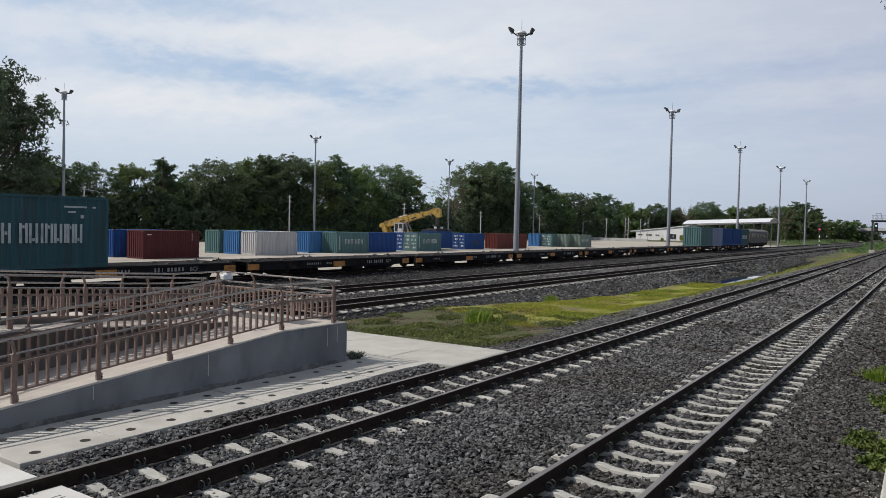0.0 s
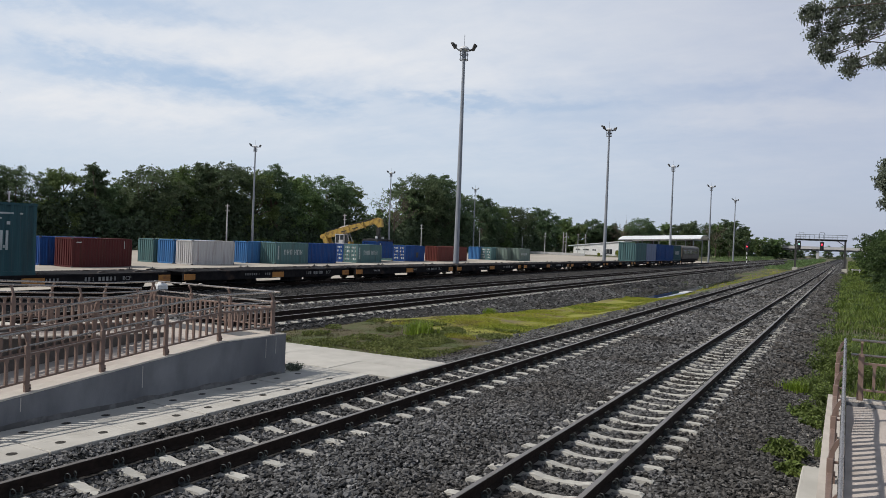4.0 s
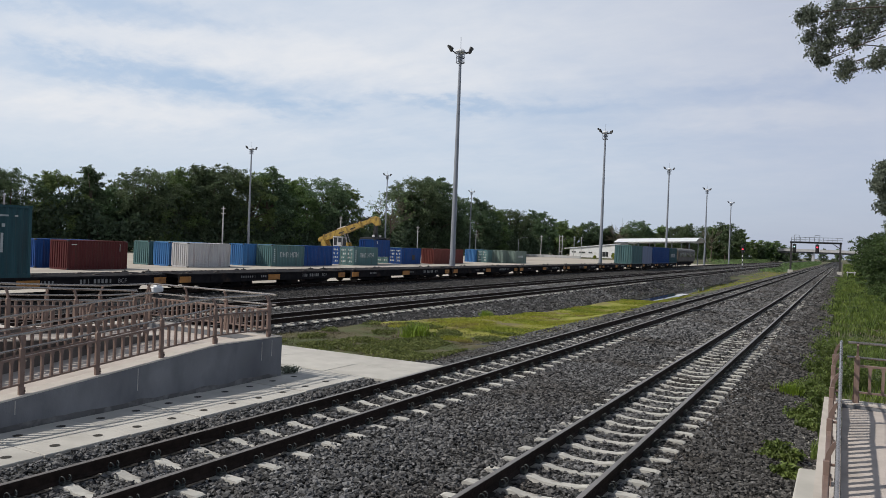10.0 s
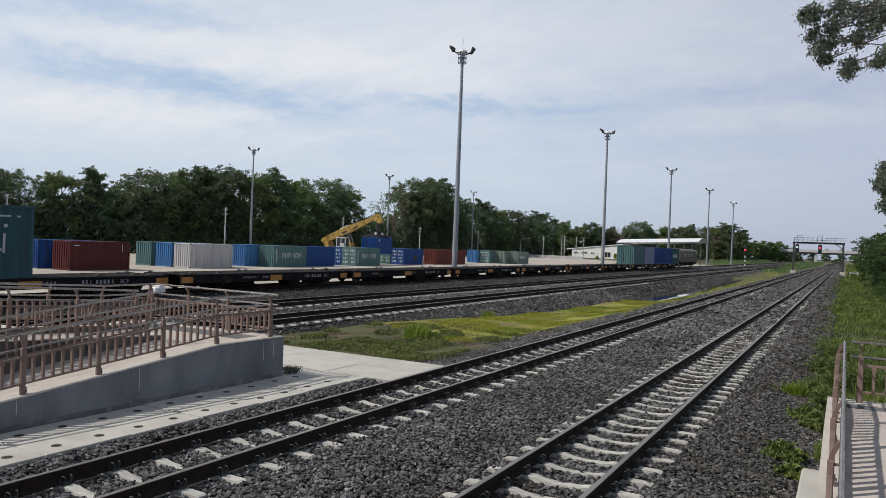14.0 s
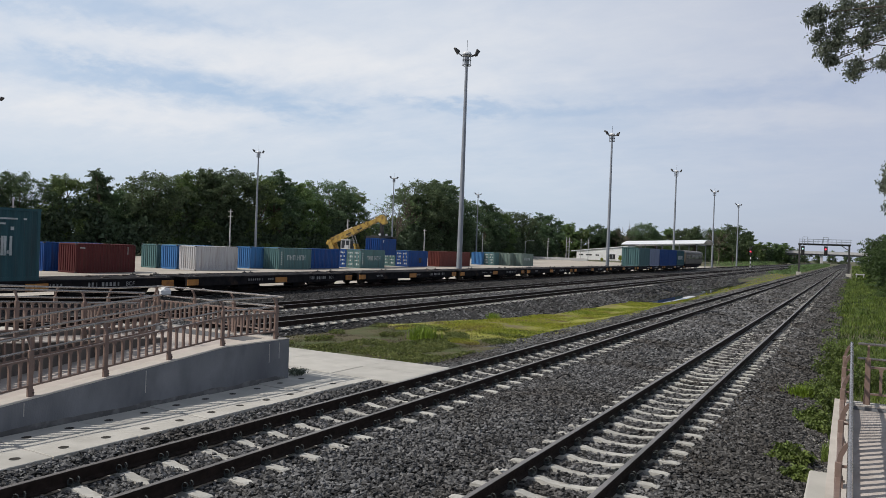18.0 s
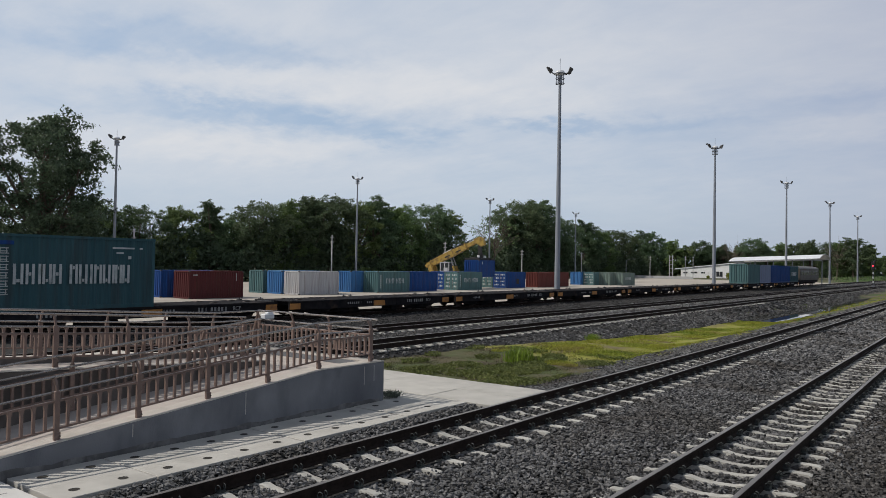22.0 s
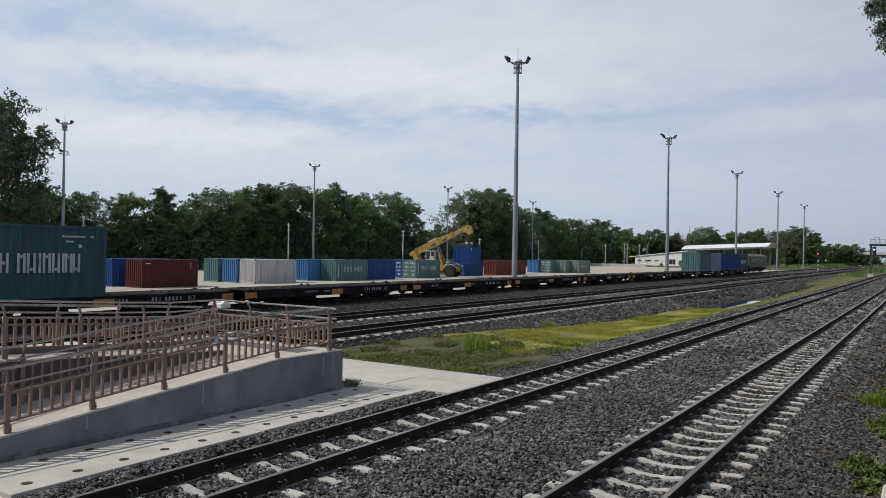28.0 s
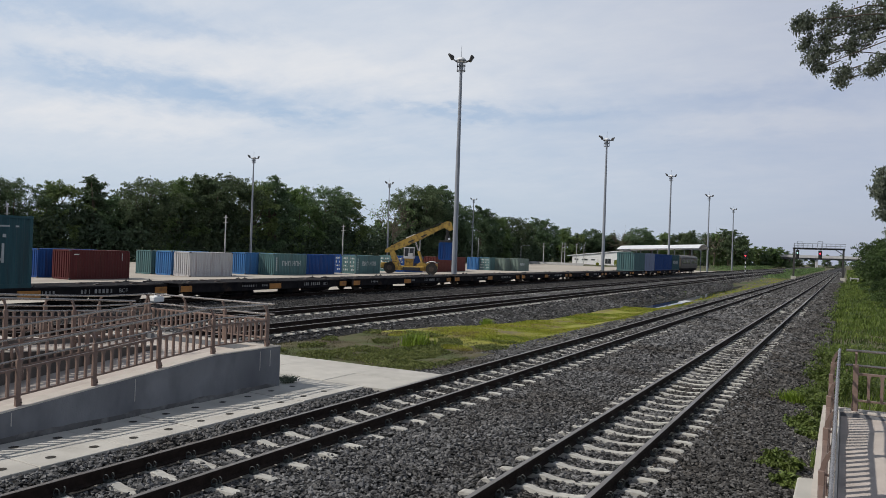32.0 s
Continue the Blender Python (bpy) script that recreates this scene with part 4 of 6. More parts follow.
def wagon(y0, y1, marks):
    """A container flat wagon between the coupling gaps y0 and y1."""
    c, L = (y0 + y1) / 2, y1 - y0 - 0.75
    t = thing("flat_wagon", "black flat wagon with orange blocks on the siding", "wagon", "flat wagons", at=pose(TX, c, 0))
    for s in (-1, 1):
        bm = bmesh.new()
        pts = [(-L / 2, 0.71), (L / 2, 0.71), (L / 2, 0.34), (L / 2 - 3.0, 0.32), (L / 2 - 4.0, 0.33), (-L / 2 + 4.0, 0.33), (-L / 2 + 3.0, 0.32), (-L / 2, 0.34)]
        prism(bm, pts, "x", s * 1.16 - 0.05, s * 1.16 + 0.05)
        box(bm, (s * 1.16, 0, 0.70), (0.20, L, 0.05))
        part("side_sill", bm, M["wagon"], t)
    bm = bmesh.new()
    for k in range(9):
        box(bm, (0, -L / 2 + 0.3 + k * (L - 0.6) / 8, 0.63), (2.24, 0.22, 0.14))
    box(bm, (0, 0, 0.52), (0.42, L - 0.1, 0.36))
    part("underframe", bm, M["wagon"], t)
    for yy, w in ((-L / 2 + 4.2, 0.9), (L / 2 - 4.3, 1.0)):
        part("brake_gear", cube((0.55 if yy > 0 else 0.3, yy, 0.22), (0.7, w, 0.26), None, 0.03), M["wagon"], t)
    for yy in (-L / 2 + 3.9, -L / 2 + 4.7, L / 2 - 4.5):
        part("brake_cylinder", bar((0.62, yy - 0.35, 0.16), (0.62, yy + 0.35, 0.16), 0.17, 10), M["wagon"], t)
    part("brake_rod", bar((0.8, -L / 2 + 2.0, 0.14), (0.8, L / 2 - 2.0, 0.14), 0.035, 6), M["wagon"], t)
    for s in (-1, 1):
        for k in range(12):                              # stiffening ribs on the sill
            yy = -L / 2 + 0.9 + k * (L - 1.8) / 11
            part("sill_rib", cube((s * 1.216, yy, 0.52), (0.016, 0.05, 0.30)), M["wagon"], t)
    part("deck", cube((0, 0, 0.735), (2.44, L, 0.02)), M["wagon"], t)
    for yy in (-L / 2 + 0.32, 0.0, L / 2 - 0.32):
        for s in (-1, 1):
            part("orange_block", cube((s * 1.235, yy, 0.50), (0.04, 0.62 if yy else 0.86, 0.27), None, 0.008), M["orange"], t, "orange painted block")
    for yy in (-L / 2 + 0.25, -0.25, 0.25, L / 2 - 0.25):
        for s in (-1, 1):
            bm = bmesh.new()
            box(bm, (s * 1.12, yy, 0.76), (0.16, 0.18, 0.04))
            rod(bm, (s * 1.12, yy, 0.78), (s * 1.12, yy, 0.845), 0.035, 6, 0.02)
            part("twist_lock", bm, M["dark_steel"], t)
    for s in (-1, 1):
        b = part("bogie", cube((0, s * (L / 2 - 2.0), 0.40), (2.0, 0.5, 0.22), None, 0.02), M["wagon"], t)
        for sx in (-1, 1):
            bm = bmesh.new()
            prism(bm, [(-1.35, 0.34), (-1.0, 0.56), (1.0, 0.56), (1.35, 0.34), (1.0, 0.26), (0.4, 0.12), (-0.4, 0.12), (-1.0, 0.26)], "x", sx * 0.78 - 0.05, sx * 0.78 + 0.05)
            for v in bm.verts:
                v.co.y += s * (L / 2 - 2.0)
            part("side_frame", bm, M["wagon"], b)
        for ya in (-0.85, 0.85):
            yy = s * (L / 2 - 2.0) + ya
            bm = bmesh.new()
            rod(bm, (-0.6, yy, 0.40), (0.6, yy, 0.40), 0.06, 8)
            for sx in (-1, 1):
                rod(bm, (sx * 0.47, yy, 0.40), (sx * 0.60, yy, 0.40), 0.40, 20)
            part("wheelset", bm, M["wheel"], b)
        bm = bmesh.new()
        box(bm, (0, s * (L / 2 + 0.18), 0.66), (0.22, 0.42, 0.2), None, 0.02)
        part("coupler", bm, M["dark_steel"], t)
    bm = bmesh.new()
    for a, w in marks:
        k = a
        while k < a + w:
            box(bm, (1.2125, k, 0.55), (0.005, 0.07, 0.10))
            k += 0.15
    part("marking", bm, M["lettering_dim"], t, "small worn stencilled writing")["kind"] = "stuff"
    return t


edges = [-16.5, -3.5, 9.5, 22.5, 35.5, 48.5, 61.5, 74.5, 87.5, 100.6, 117.1, 133.6]
for i, (a, b) in enumerate(zip(edges, edges[1:])):
    wagon(a, b, ((-2.3, 0.9), (-0.9, 0.9)) if i % 2 else ((-4.2, 0.7), (0.2, 0.9)))

# containers at the far end of the train
for paint, yc, label in (("teal", 104.75, "pale green container on the last wagons"), ("slate", 110.95, "slate grey container on the last wagons"),
                         ("blue", 117.4, "dark blue container on the last wagons"), ("blue", 123.6, "blue container on the last wagons"),
                         ("green", 129.9, "dark container with pale marks on the last wagons")):
    far_box = container(TX, yc, DECK, paint, label, CL, False, group="containers on wagons")
bars_on(far_box, [(-1.8 + 0.6 * k, 1.3, 0.35, 0.6) for k in range(6)], M["lettering"])

# ---- masts ----


def mast(x, y, label):
    t = thing("light_mast", label, "mast", "floodlight masts", at=pose(x, y, YARD))
    H = 20.35
    part("pole", bar((0, 0, 0.3), (0, 0, H), 0.255, 12, 0.115), M["mast"], t)
    part("base", bar((0, 0, 0), (0, 0, 0.35), 0.45, 12), M["wall_conc_shaded"], t)
    hd = bmesh.new()
    for k in range(12):
        a, b = k / 12 * math.tau, (k + 1) / 12 * math.tau
        for zz, q in ((H - 1.0, 0.36), (H - 0.55, 0.36), (H - 0.15, 0.50)):
            rod(hd, (q * math.cos(a), q * math.sin(a), zz), (q * math.cos(b), q * math.sin(b), zz), 0.04, 5)
        if k % 3 == 0:
            rod(hd, (0.36 * math.cos(a), 0.36 * math.sin(a), H - 1.0), (0.36 * math.cos(a), 0.36 * math.sin(a), H - 0.15), 0.035, 5)
            rod(hd, (0, 0, H - 0.15), (0.5 * math.cos(a), 0.5 * math.sin(a), H - 0.15), 0.04, 5)
    rod(hd, (0, 0, H - 0.95), (0, 0, H - 0.1), 0.20, 10)
    head = part("head_ring", hd, M["mast"], t, "round grey lamp carriage")
    for a, tilt, lift in ((8, 20, 0.05), (40, 35, 0.10), (196, 62, 0.36), (222, 35, 0.14)):
        m = Matrix.Rotation(radians(a), 3, "Z")
        bm = bmesh.new()
        box(bm, m @ Vector((0.92, 0, H + lift)), (0.18, 0.44, 0.54), m @ Matrix.Rotation(radians(tilt), 3, "Y"), 0.05)
        rod(bm, m @ Vector((0.45, 0, H - 0.2)), m @ Vector((0.95, 0, H + lift - 0.08)), 0.045, 5)
        part("floodlight", bm, M["dark_steel"], head, "dark floodlight")
    dome = bmesh.new()
    bmesh.ops.create_uvsphere(dome, u_segments=12, v_segments=6, radius=0.42, matrix=Matrix.Translation((0, 0, H - 0.05)) @ Matrix.Diagonal((1, 1, 0.6, 1)))
    part("cover", dome, M["roof_sheet"], head, "pale domed cover")
    bm = rod(bmesh.new(), (0, 0, H), (0, 0, H + 1.2), 0.02, 5)
    part("lightning_rod", bm, M["mast"], head)
    return t


m0 = mast(-29.9, 56.6, "tall tapered grey floodlight mast with ringed lamps")
for i, (x, y) in enumerate(((-30.46, 102.9), (-31.46, 151.7), (-31.81, 201.0), (-32.44, 252.6), (-97.35, 54.3), (-100.7, 106.2), (-102.45, 156.9), (-104.15, 208.5))):
    copy_thing(m0, pose(x, y, YARD, 0, 0, (12, -9, 5, 0, 21, 14, -6, 8)[i]))


# class letters of the wagons, with plain bars for the running numbers
def lettering(text, size):
    """A thin mesh of raised letters, centred on its origin, facing +z."""
    cu = bpy.data.curves.new("letters", "FONT")
    cu.body, cu.size, cu.extrude, cu.align_x = text, size, 0.002, "CENTER"
    ob = bpy.data.objects.new("letters", cu)
    me = bpy.data.meshes.new_from_object(ob)
    bpy.data.objects.remove(ob)
    me.materials.clear()
    me.materials.append(M["lettering_dim"])
    return me


BCF = lettering("BCF", 0.24)
for t in [o for o in bpy.data.objects if o.name.startswith("flat_wagon")]:
    c = t.matrix_basis.translation.y
    off = 3.95 if abs(c - 16) < 1 else 4.2
    k = part("class_letters", BCF, None, t, "pale class letters BCF")
    k.matrix_basis = pose(1.214, off, 0.46, 90, 0, 90)
    bm = bmesh.new()
    for i in range(5):
        box(bm, (1.2125, off - 1.25 + 0.17 * i, 0.54), (0.005, 0.10, 0.16))
    for i in range(3):
        box(bm, (1.2125, off - 1.85 + 0.15 * i, 0.54), (0.005, 0.08, 0.16))
    part("running_number", bm, M["lettering_dim"], t, "pale bars of a running number")["kind"] = "stuff"

# ---- passenger coach at the end of the train ----
coach = thing("passenger_coach", "old cream and brown passenger coach behind the wagons", "railway coach", at=pose(TX, 142.2, 0))
CLEN = 16.2
part("body", cube((0, 0, 1.95), (2.6, CLEN, 1.9), None, 0.06), M["coach"], coach)
rb = bmesh.new()
prism(rb, [(1.34 * math.cos(a), 2.86 + 0.55 * math.sin(a)) for a in [math.pi * k / 10 for k in range(11)]], "y", -CLEN / 2 - 0.1, CLEN / 2 + 0.1)
part("roof", rb, M["roof_dark"], coach, "dark grey arched roof")
for k in range(11):
    for s in (-1, 1):
        w = part("window", cube((s * 1.305, -CLEN / 2 + 1.3 + k * 1.36, 2.25), (0.03, 0.85, 0.75), None, 0.01), M["window_dark"], coach)
        part("sill", cube((s * 1.325, -CLEN / 2 + 1.3 + k * 1.36, 1.84), (0.05, 0.95, 0.06)), M["coach"], w)
part("end_door", cube((0, -CLEN / 2 - 0.02, 1.95), (0.8, 0.04, 1.75), None, 0.01), M["roof_dark"], coach)
part("underframe", cube((0, 0, 0.80), (2.3, CLEN - 0.2, 0.40), None, 0.02), M["wagon"], coach)
for s in (-1, 1):
    b = part("bogie", cube((0, s * (CLEN / 2 - 2.6), 0.45), (1.9, 2.6, 0.26), None, 0.02), M["wagon"], coach)
    for ya in (-0.95, 0.95):
        bm = bmesh.new()
        for sx in (-1, 1):
            rod(bm, (sx * 0.47, s * (CLEN / 2 - 2.6) + ya, 0.43), (sx * 0.60, s * (CLEN / 2 - 2.6) + ya, 0.43), 0.43, 18)
        rod(bm, (-0.5, s * (CLEN / 2 - 2.6) + ya, 0.43), (0.5, s * (CLEN / 2 - 2.6) + ya, 0.43), 0.07, 8)
        part("wheelset", bm, M["wheel"], b)

# ---- signal gantry over the two main tracks ----
gantry = thing("signal_gantry", "dark steel signal gantry with two colour-light signals", "signal gantry", at=pose(0, 152, 0))
GL, GR, GT = -8.62, -0.50, 5.5
for x in (GL, GR):
    bm = cube((x, 0, GT / 2 - 0.15), (0.32, 0.32, GT + 0.1), None, 0.015)
    p = part("post", bm, M["dark_steel"], gantry)
    part("footing", cube((x, 0, -0.1), (0.85, 0.85, 0.7), None, 0.03), M["slab"], p)
bm = bmesh.new()
box(bm, ((GL + GR) / 2, 0, GT - 0.12), (GR - GL + 0.5, 0.30, 0.30), None, 0.01)
part("beam", bm, M["dark_steel"], gantry)
br = bmesh.new()
rod(br, (GR, 0, GT - 1.1), (GR - 1.3, 0, GT - 0.2), 0.07, 6)
part("bracket", br, M["dark_steel"], gantry)
for z in (0.42, 0.85):
    bm = bmesh.new()
    for y in (-0.45, 0.45):
        rod(bm, (GL - 0.1, y, GT + z), (GR + 0.3, y, GT + z), 0.03, 5)
    part("walkway_rail", bm, M["mast"], gantry)
part("walkway", cube(((GL + GR) / 2, 0, GT + 0.05), (GR - GL + 0.4, 0.95, 0.05)), M["mast"], gantry)
for k in range(12):
    x = GL + (GR - GL + 0.2) * k / 11
    for y in (-0.45, 0.45):
        part("stanchion", bar((x, y, GT), (x, y, GT + 0.85), 0.025, 5), M["mast"], gantry)
for x in (GL + 0.9, GL + 4.3):
    cg = bmesh.new()
    for dx in (-0.4, 0.4):
        rod(cg, (x + dx, -0.5, GT - 0.2), (x + dx, -0.5, GT + 1.25), 0.04, 5)
    rod(cg, (x - 0.4, -0.5, GT + 1.25), (x + 0.4, -0.5, GT + 1.25), 0.04, 5)
    part("ladder_cage", cg, M["mast"], gantry)
for x, lamp, lab in ((GL + 0.55, "signal_green", "signal head showing a pale light"), (GL + 4.35, "signal_red", "signal head showing red")):
    h = part("signal_head", cube((x, -0.25, GT - 1.25), (0.62, 0.14, 1.7), None, 0.05), M["black"], gantry, lab)
    for k, key in enumerate(("black", "black", "black")):
        bm = bar((x, -0.42, GT - 0.75 - 0.45 * k), (x, -0.30, GT - 0.75 - 0.45 * k), 0.15, 12)
        part("hood", bm, M["black"], h)
    part("lit_lamp", bar((x, -0.445, GT - 0.95), (x, -0.425, GT - 0.95), 0.15, 12), M[lamp], h)
    part("hanger", cube((x, -0.1, GT - 0.3), (0.1, 0.3, 0.1)), M["dark_steel"], h)

# ---- banded signal post between the goods tracks ----
sp = thing("signal_post", "black and white banded signal post with a red light", "signal", at=pose(-17.95, 160, -0.22))
for k in range(7):
    part("band", bar((0, 0, 0.3 + k * 0.42), (0, 0, 0.3 + (k + 1) * 0.42), 0.085, 10), M["white_paint" if k % 2 else "black"], sp)
part("base", cube((0, 0, 0.1), (0.5, 0.5, 0.4), None, 0.02), M["wall_conc_shaded"], sp)
h = part("signal_head", cube((0, 0, 4.0), (0.62, 0.16, 1.55), None, 0.05), M["black"], sp)
for k in range(3):
    part("hood", bar((0, -0.2, 3.5 + 0.5 * k), (0, -0.08, 3.5 + 0.5 * k), 0.14, 12), M["black"], h)
part("lit_lamp", bar((0, -0.225, 4.0), (0, -0.205, 4.0), 0.15, 12), M["signal_red"], h)
br = bmesh.new()
rod(br, (0, 0, 4.7), (0.55, 0, 5.1), 0.10, 6)
part("route_arm", br, M["black"], h)
part("pole_top", bar((0, 0, 3.2), (0, 0, 3.4), 0.085, 10), M["black"], sp)

# ---- road bridge far along the line ----
bridge = thing("road_bridge", "long low grey concrete road bridge over the line", "bridge")
BY, BT = 560.0, 8.0
part("deck", cube((40, BY, BT - 0.9), (330, 11, 1.0), None, 0.05), M["bridge"], bridge)
part("girder", cube((40, BY - 3.5, BT - 1.9), (330, 1.0, 1.1)), M["wall_conc_shaded"], bridge)
part("parapet", cube((40, BY - 5.35, BT), (330, 0.3, 0.85)), M["bridge"], bridge)
for x in (-112, -90, -68, -46, -18, 12, 36, 60, 90, 120):
    part("pier", cube((x, BY, 1.8), (1.6, 8, BT - 1.0)), M["bridge"], bridge)
# goods shed canopy and white building
shed = thing("yard_canopy", "white arched sheet-metal canopy on slim posts", "canopy", at=pose(-40, 186, YARD))
arc = [(-7.0 + 14.0 * k / 16, 7.0 - 1.0 * abs(-1 + k / 8) ** 2.2) for k in range(17)]      # arched across, long axis sideways
bm = prism(bmesh.new(), arc + [(y, z - 0.09) for y, z in arc[::-1]], "x", -9.7, 9.7)
for v in bm.verts:
    v.co.z += 0.042 * v.co.x
part("roof", bm, M["roof_sheet"], shed)
for y, z in (arc[0], arc[-1]):
    part("gutter", cube((0, y, z - 0.06), (19.4, 0.14, 0.14), Matrix.Rotation(math.atan(-0.042), 3, "Y")), M["mast"], shed)
for u in (-8, -4, 0, 4, 8):
    for y in (-6, 6):
        part("post", bar((u, y, 0), (u, y, 5.85 + 0.042 * u), 0.12, 8), M["mast"], shed)
for u in (-8, 8):
    part("truss", cube((u, 0, 5.75 + 0.042 * u), (0.16, 12.4, 0.2)), M["mast"], shed)

house = thing("office_building", "low white office building with a single-pitch roof", "building", at=pose(-95.5, 318, YARD) @ Matrix.Diagonal((0.98, 1, 1.12, 1)))
bm = bmesh.new()
prism(bm, [(-11, 0), (11, 0), (11, 5.3), (-11, 3.2)], "y", -6, 6)
part("wall", bm, M["white_paint"], house)
bm = bmesh.new()
prism(bm, [(-13.5, 3.05), (12.0, 5.55), (12.0, 5.85), (-13.5, 3.35)], "y", -6.35, 7.0)
part("roof", bm, M["roof_sheet"], house)
for k, (x, w, z, hh) in enumerate(((-9, 1.8, 1.9, 0.5), (-5.2, 2.6, 1.9, 0.5), (-1.4, 1.6, 1.9, 0.5), (5.4, 2.6, 1.5, 1.9), (8.8, 1.2, 1.4, 1.4))):
    w_ = part("window", cube((x, -6.02, z), (w, 0.08, hh), None, 0.01), M["window_dark"], house)
    part("frame", cube((x, -6.05, z), (0.08, 0.08, hh)), M["white_paint"], w_)
    part("frame", cube((x, -6.04, z - hh / 2 - 0.05), (w + 0.2, 0.14, 0.1)), M["white_paint"], w_)
low_wall = tagged(part("boundary_wall", cube((-97, 262, YARD + 0.45), (24, 0.25, 0.9), None, 0.02), M["bridge"]), "low pale wall at the far end of the yard", "wall", kind="structure")

# ---- poles along the edge of the yard ----


def utility_pole(x, y, h, arm=True):
    t = thing("utility_pole", "slim grey concrete pole with short crossarms", "utility pole", "utility poles", at=pose(x, y, YARD - 0.1))
    part("pole", bar((0, 0, 0), (0, 0, h), 0.14, 8, 0.10), M["bridge"], t)
    if arm:
        for z in (h - 0.4, h - 1.3):
            part("crossarm", cube((0, 0, z), (1.05, 0.09, 0.09)), M["bridge"], t)
    return t


for x, y, h in ((-100, 98.8, 8.9), (-100, 134.7, 8.9), (-100, 169, 8.0), (-100, 204.4, 8.2), (-97, 57, 8.0), (-96, 250, 8.0), (-95, 270, 8.5), (-93, 278, 8.5), (-92, 284, 8.5)):
    utility_pole(x, y, h)
lamp_post = thing("street_lamp", "slim street lamp with a curved arm at the yard edge", "street lamp", at=pose(-100, 238.5, YARD - 0.1))
part("pole", bar((0, 0, 0), (0, 0, 6.3), 0.12, 8, 0.07), M["mast"], lamp_post)
part("arm", tube(bmesh.new(), [(0, 0, 6.2), (0.6, 0.2, 6.6), (1.6, 0.5, 6.8), (2.4, 0.8, 6.8)], 0.05, 6), M["mast"], lamp_post)
part("lamp_head", cube((2.6, 0.85, 6.78), (0.7, 0.28, 0.12), None, 0.03), M["mast"], lamp_post)

# ---- small box on the railing side: white enamel cabinet between the tracks ----
wb = thing("point_indicator", "small white box on a short stand beside the siding", "trackside box", at=pose(-22.5, 18.95, -0.22))
part("stand", cube((0, 0, 0.26), (0.14, 0.2, 0.65), None, 0.01), M["dark_steel"], wb)
part("box", cube((0, 0, 0.64), (0.3, 0.46, 0.2), None, 0.03), M["white_paint"], wb)
part("cap", cube((0, 0.06, 0.77), (0.22, 0.25, 0.08), None, 0.02), M["white_paint"], wb)

# ---- small things along the line ----
strap = thing("rubber_strip", "short black rubber strip lying on the ballast", "rubber strip", at=pose(-5.86, 36.1, -0.13, 0, 0, -17))
part("strip", tube(bmesh.new(), [(-0.08, -1.0, 0.0), (0.05, -0.4, 0.03), (-0.03, 0.3, 0.02), (0.06, 1.0, 0.0)], 0.05, 6), M["black"], strap)
barrier = thing("barrier", "low pale barrier frame in the grass beside the line", "barrier", at=pose(1.15, 130, ground_z(1.15, 130)))
for x in (-0.5, 0.5):
    part("post", cube((x, 0, 0.4), (0.10, 0.10, 1.1), None, 0.01), M["bridge"], barrier)
part("rail", cube((0, -0.07, 0.78), (1.3, 0.05, 0.14), None, 0.01), M["bridge"], barrier)
h_pole = thing("double_pole", "pair of slim concrete poles joined by rungs", "utility pole", at=pose(-93.0, 262.6, YARD - 0.1))
for x in (-0.55, 0.55):
    part("pole", bar((x, 0, 0), (x, 0, 8.6), 0.13, 8, 0.1), M["bridge"], h_pole)
for k in range(5):
    part("rung", cube((0, 0, 2.4 + 1.4 * k), (1.2, 0.1, 0.1)), M["bridge"], h_pole)
for x, y, r, h in ((-79.5, 287, 2.2, 2.6), (-86, 283, 1.2, 1.3)):
    shrub = thing("garden_shrub", "yellow-green shrub beside the white office building", "shrub", "garden shrubs", at=pose(x, y, YARD))
    qr = np.random.default_rng(int(-x))
    qp = qr.normal(size=(700, 3))
    qp /= np.linalg.norm(qp, axis=1, keepdims=True)
    part("stem", bar((0, 0, 0), (0, 0, h * 0.6), 0.06, 6), M["bark"], shrub)
    qv = []
    for px_, py_, pz_ in qp * qr.uniform(0.4, 1.05, (700, 1)):
        c_, t_ = Vector((px_ * r * 0.5, py_ * r * 0.5, h * 0.5 + pz_ * h * 0.48)), Vector(qr.normal(size=3)).normalized() * 0.16
        n_ = t_.orthogonal().normalized() * 0.08
        qv += [c_ - t_, c_ + n_, c_ + t_, c_ - n_]
    part("crown", raw_mesh("crown", [w_[:] for w_ in qv], [[4 * k, 4 * k + 1, 4 * k + 2, 4 * k + 3] for k in range(700)], M["grass"]), None, shrub)

# ---- reach stacker: heads along its own +x, front axle above its origin ----
stacker = thing("reach_stacker", "yellow reach stacker with a raised boom in the yard", "reach stacker")
BACK = -6.25
bm = bmesh.new()
prism(bm, [(-7.6, 0.75), (-7.6, 1.4), (-6.9, 1.6), (-5.2, 1.55), (-4.6, 1.2), (-2.6, 1.15), (-1.9, 1.75), (-0.6, 1.7), (-0.2, 1.6), (0.9, 1.55), (0.9, 0.85), (-0.9, 0.55), (-5.0, 0.55)], "y", -0.95, 0.95)
part("chassis", bm, M["yellow"], stacker)
part("counterweight", cube((-7.15, 0, 1.2), (0.95, 2.6, 0.8), None, 0.12), M["yellow"], stacker)
part("side_deck", cube((-2.9, 0, 1.05), (3.6, 3.1, 0.28), None, 0.04), M["yellow"], stacker)
part("tank", cube((-3.0, -1.35, 0.80), (2.6, 0.5, 0.5), None, 0.08), M["black"], stacker)
for x in (0.0, BACK):
    for s in (-1, 1):
        part("mudguard", cube((x, s * 1.55, 1.85), (2.1, 0.75, 0.10), None, 0.03), M["black"], stacker)
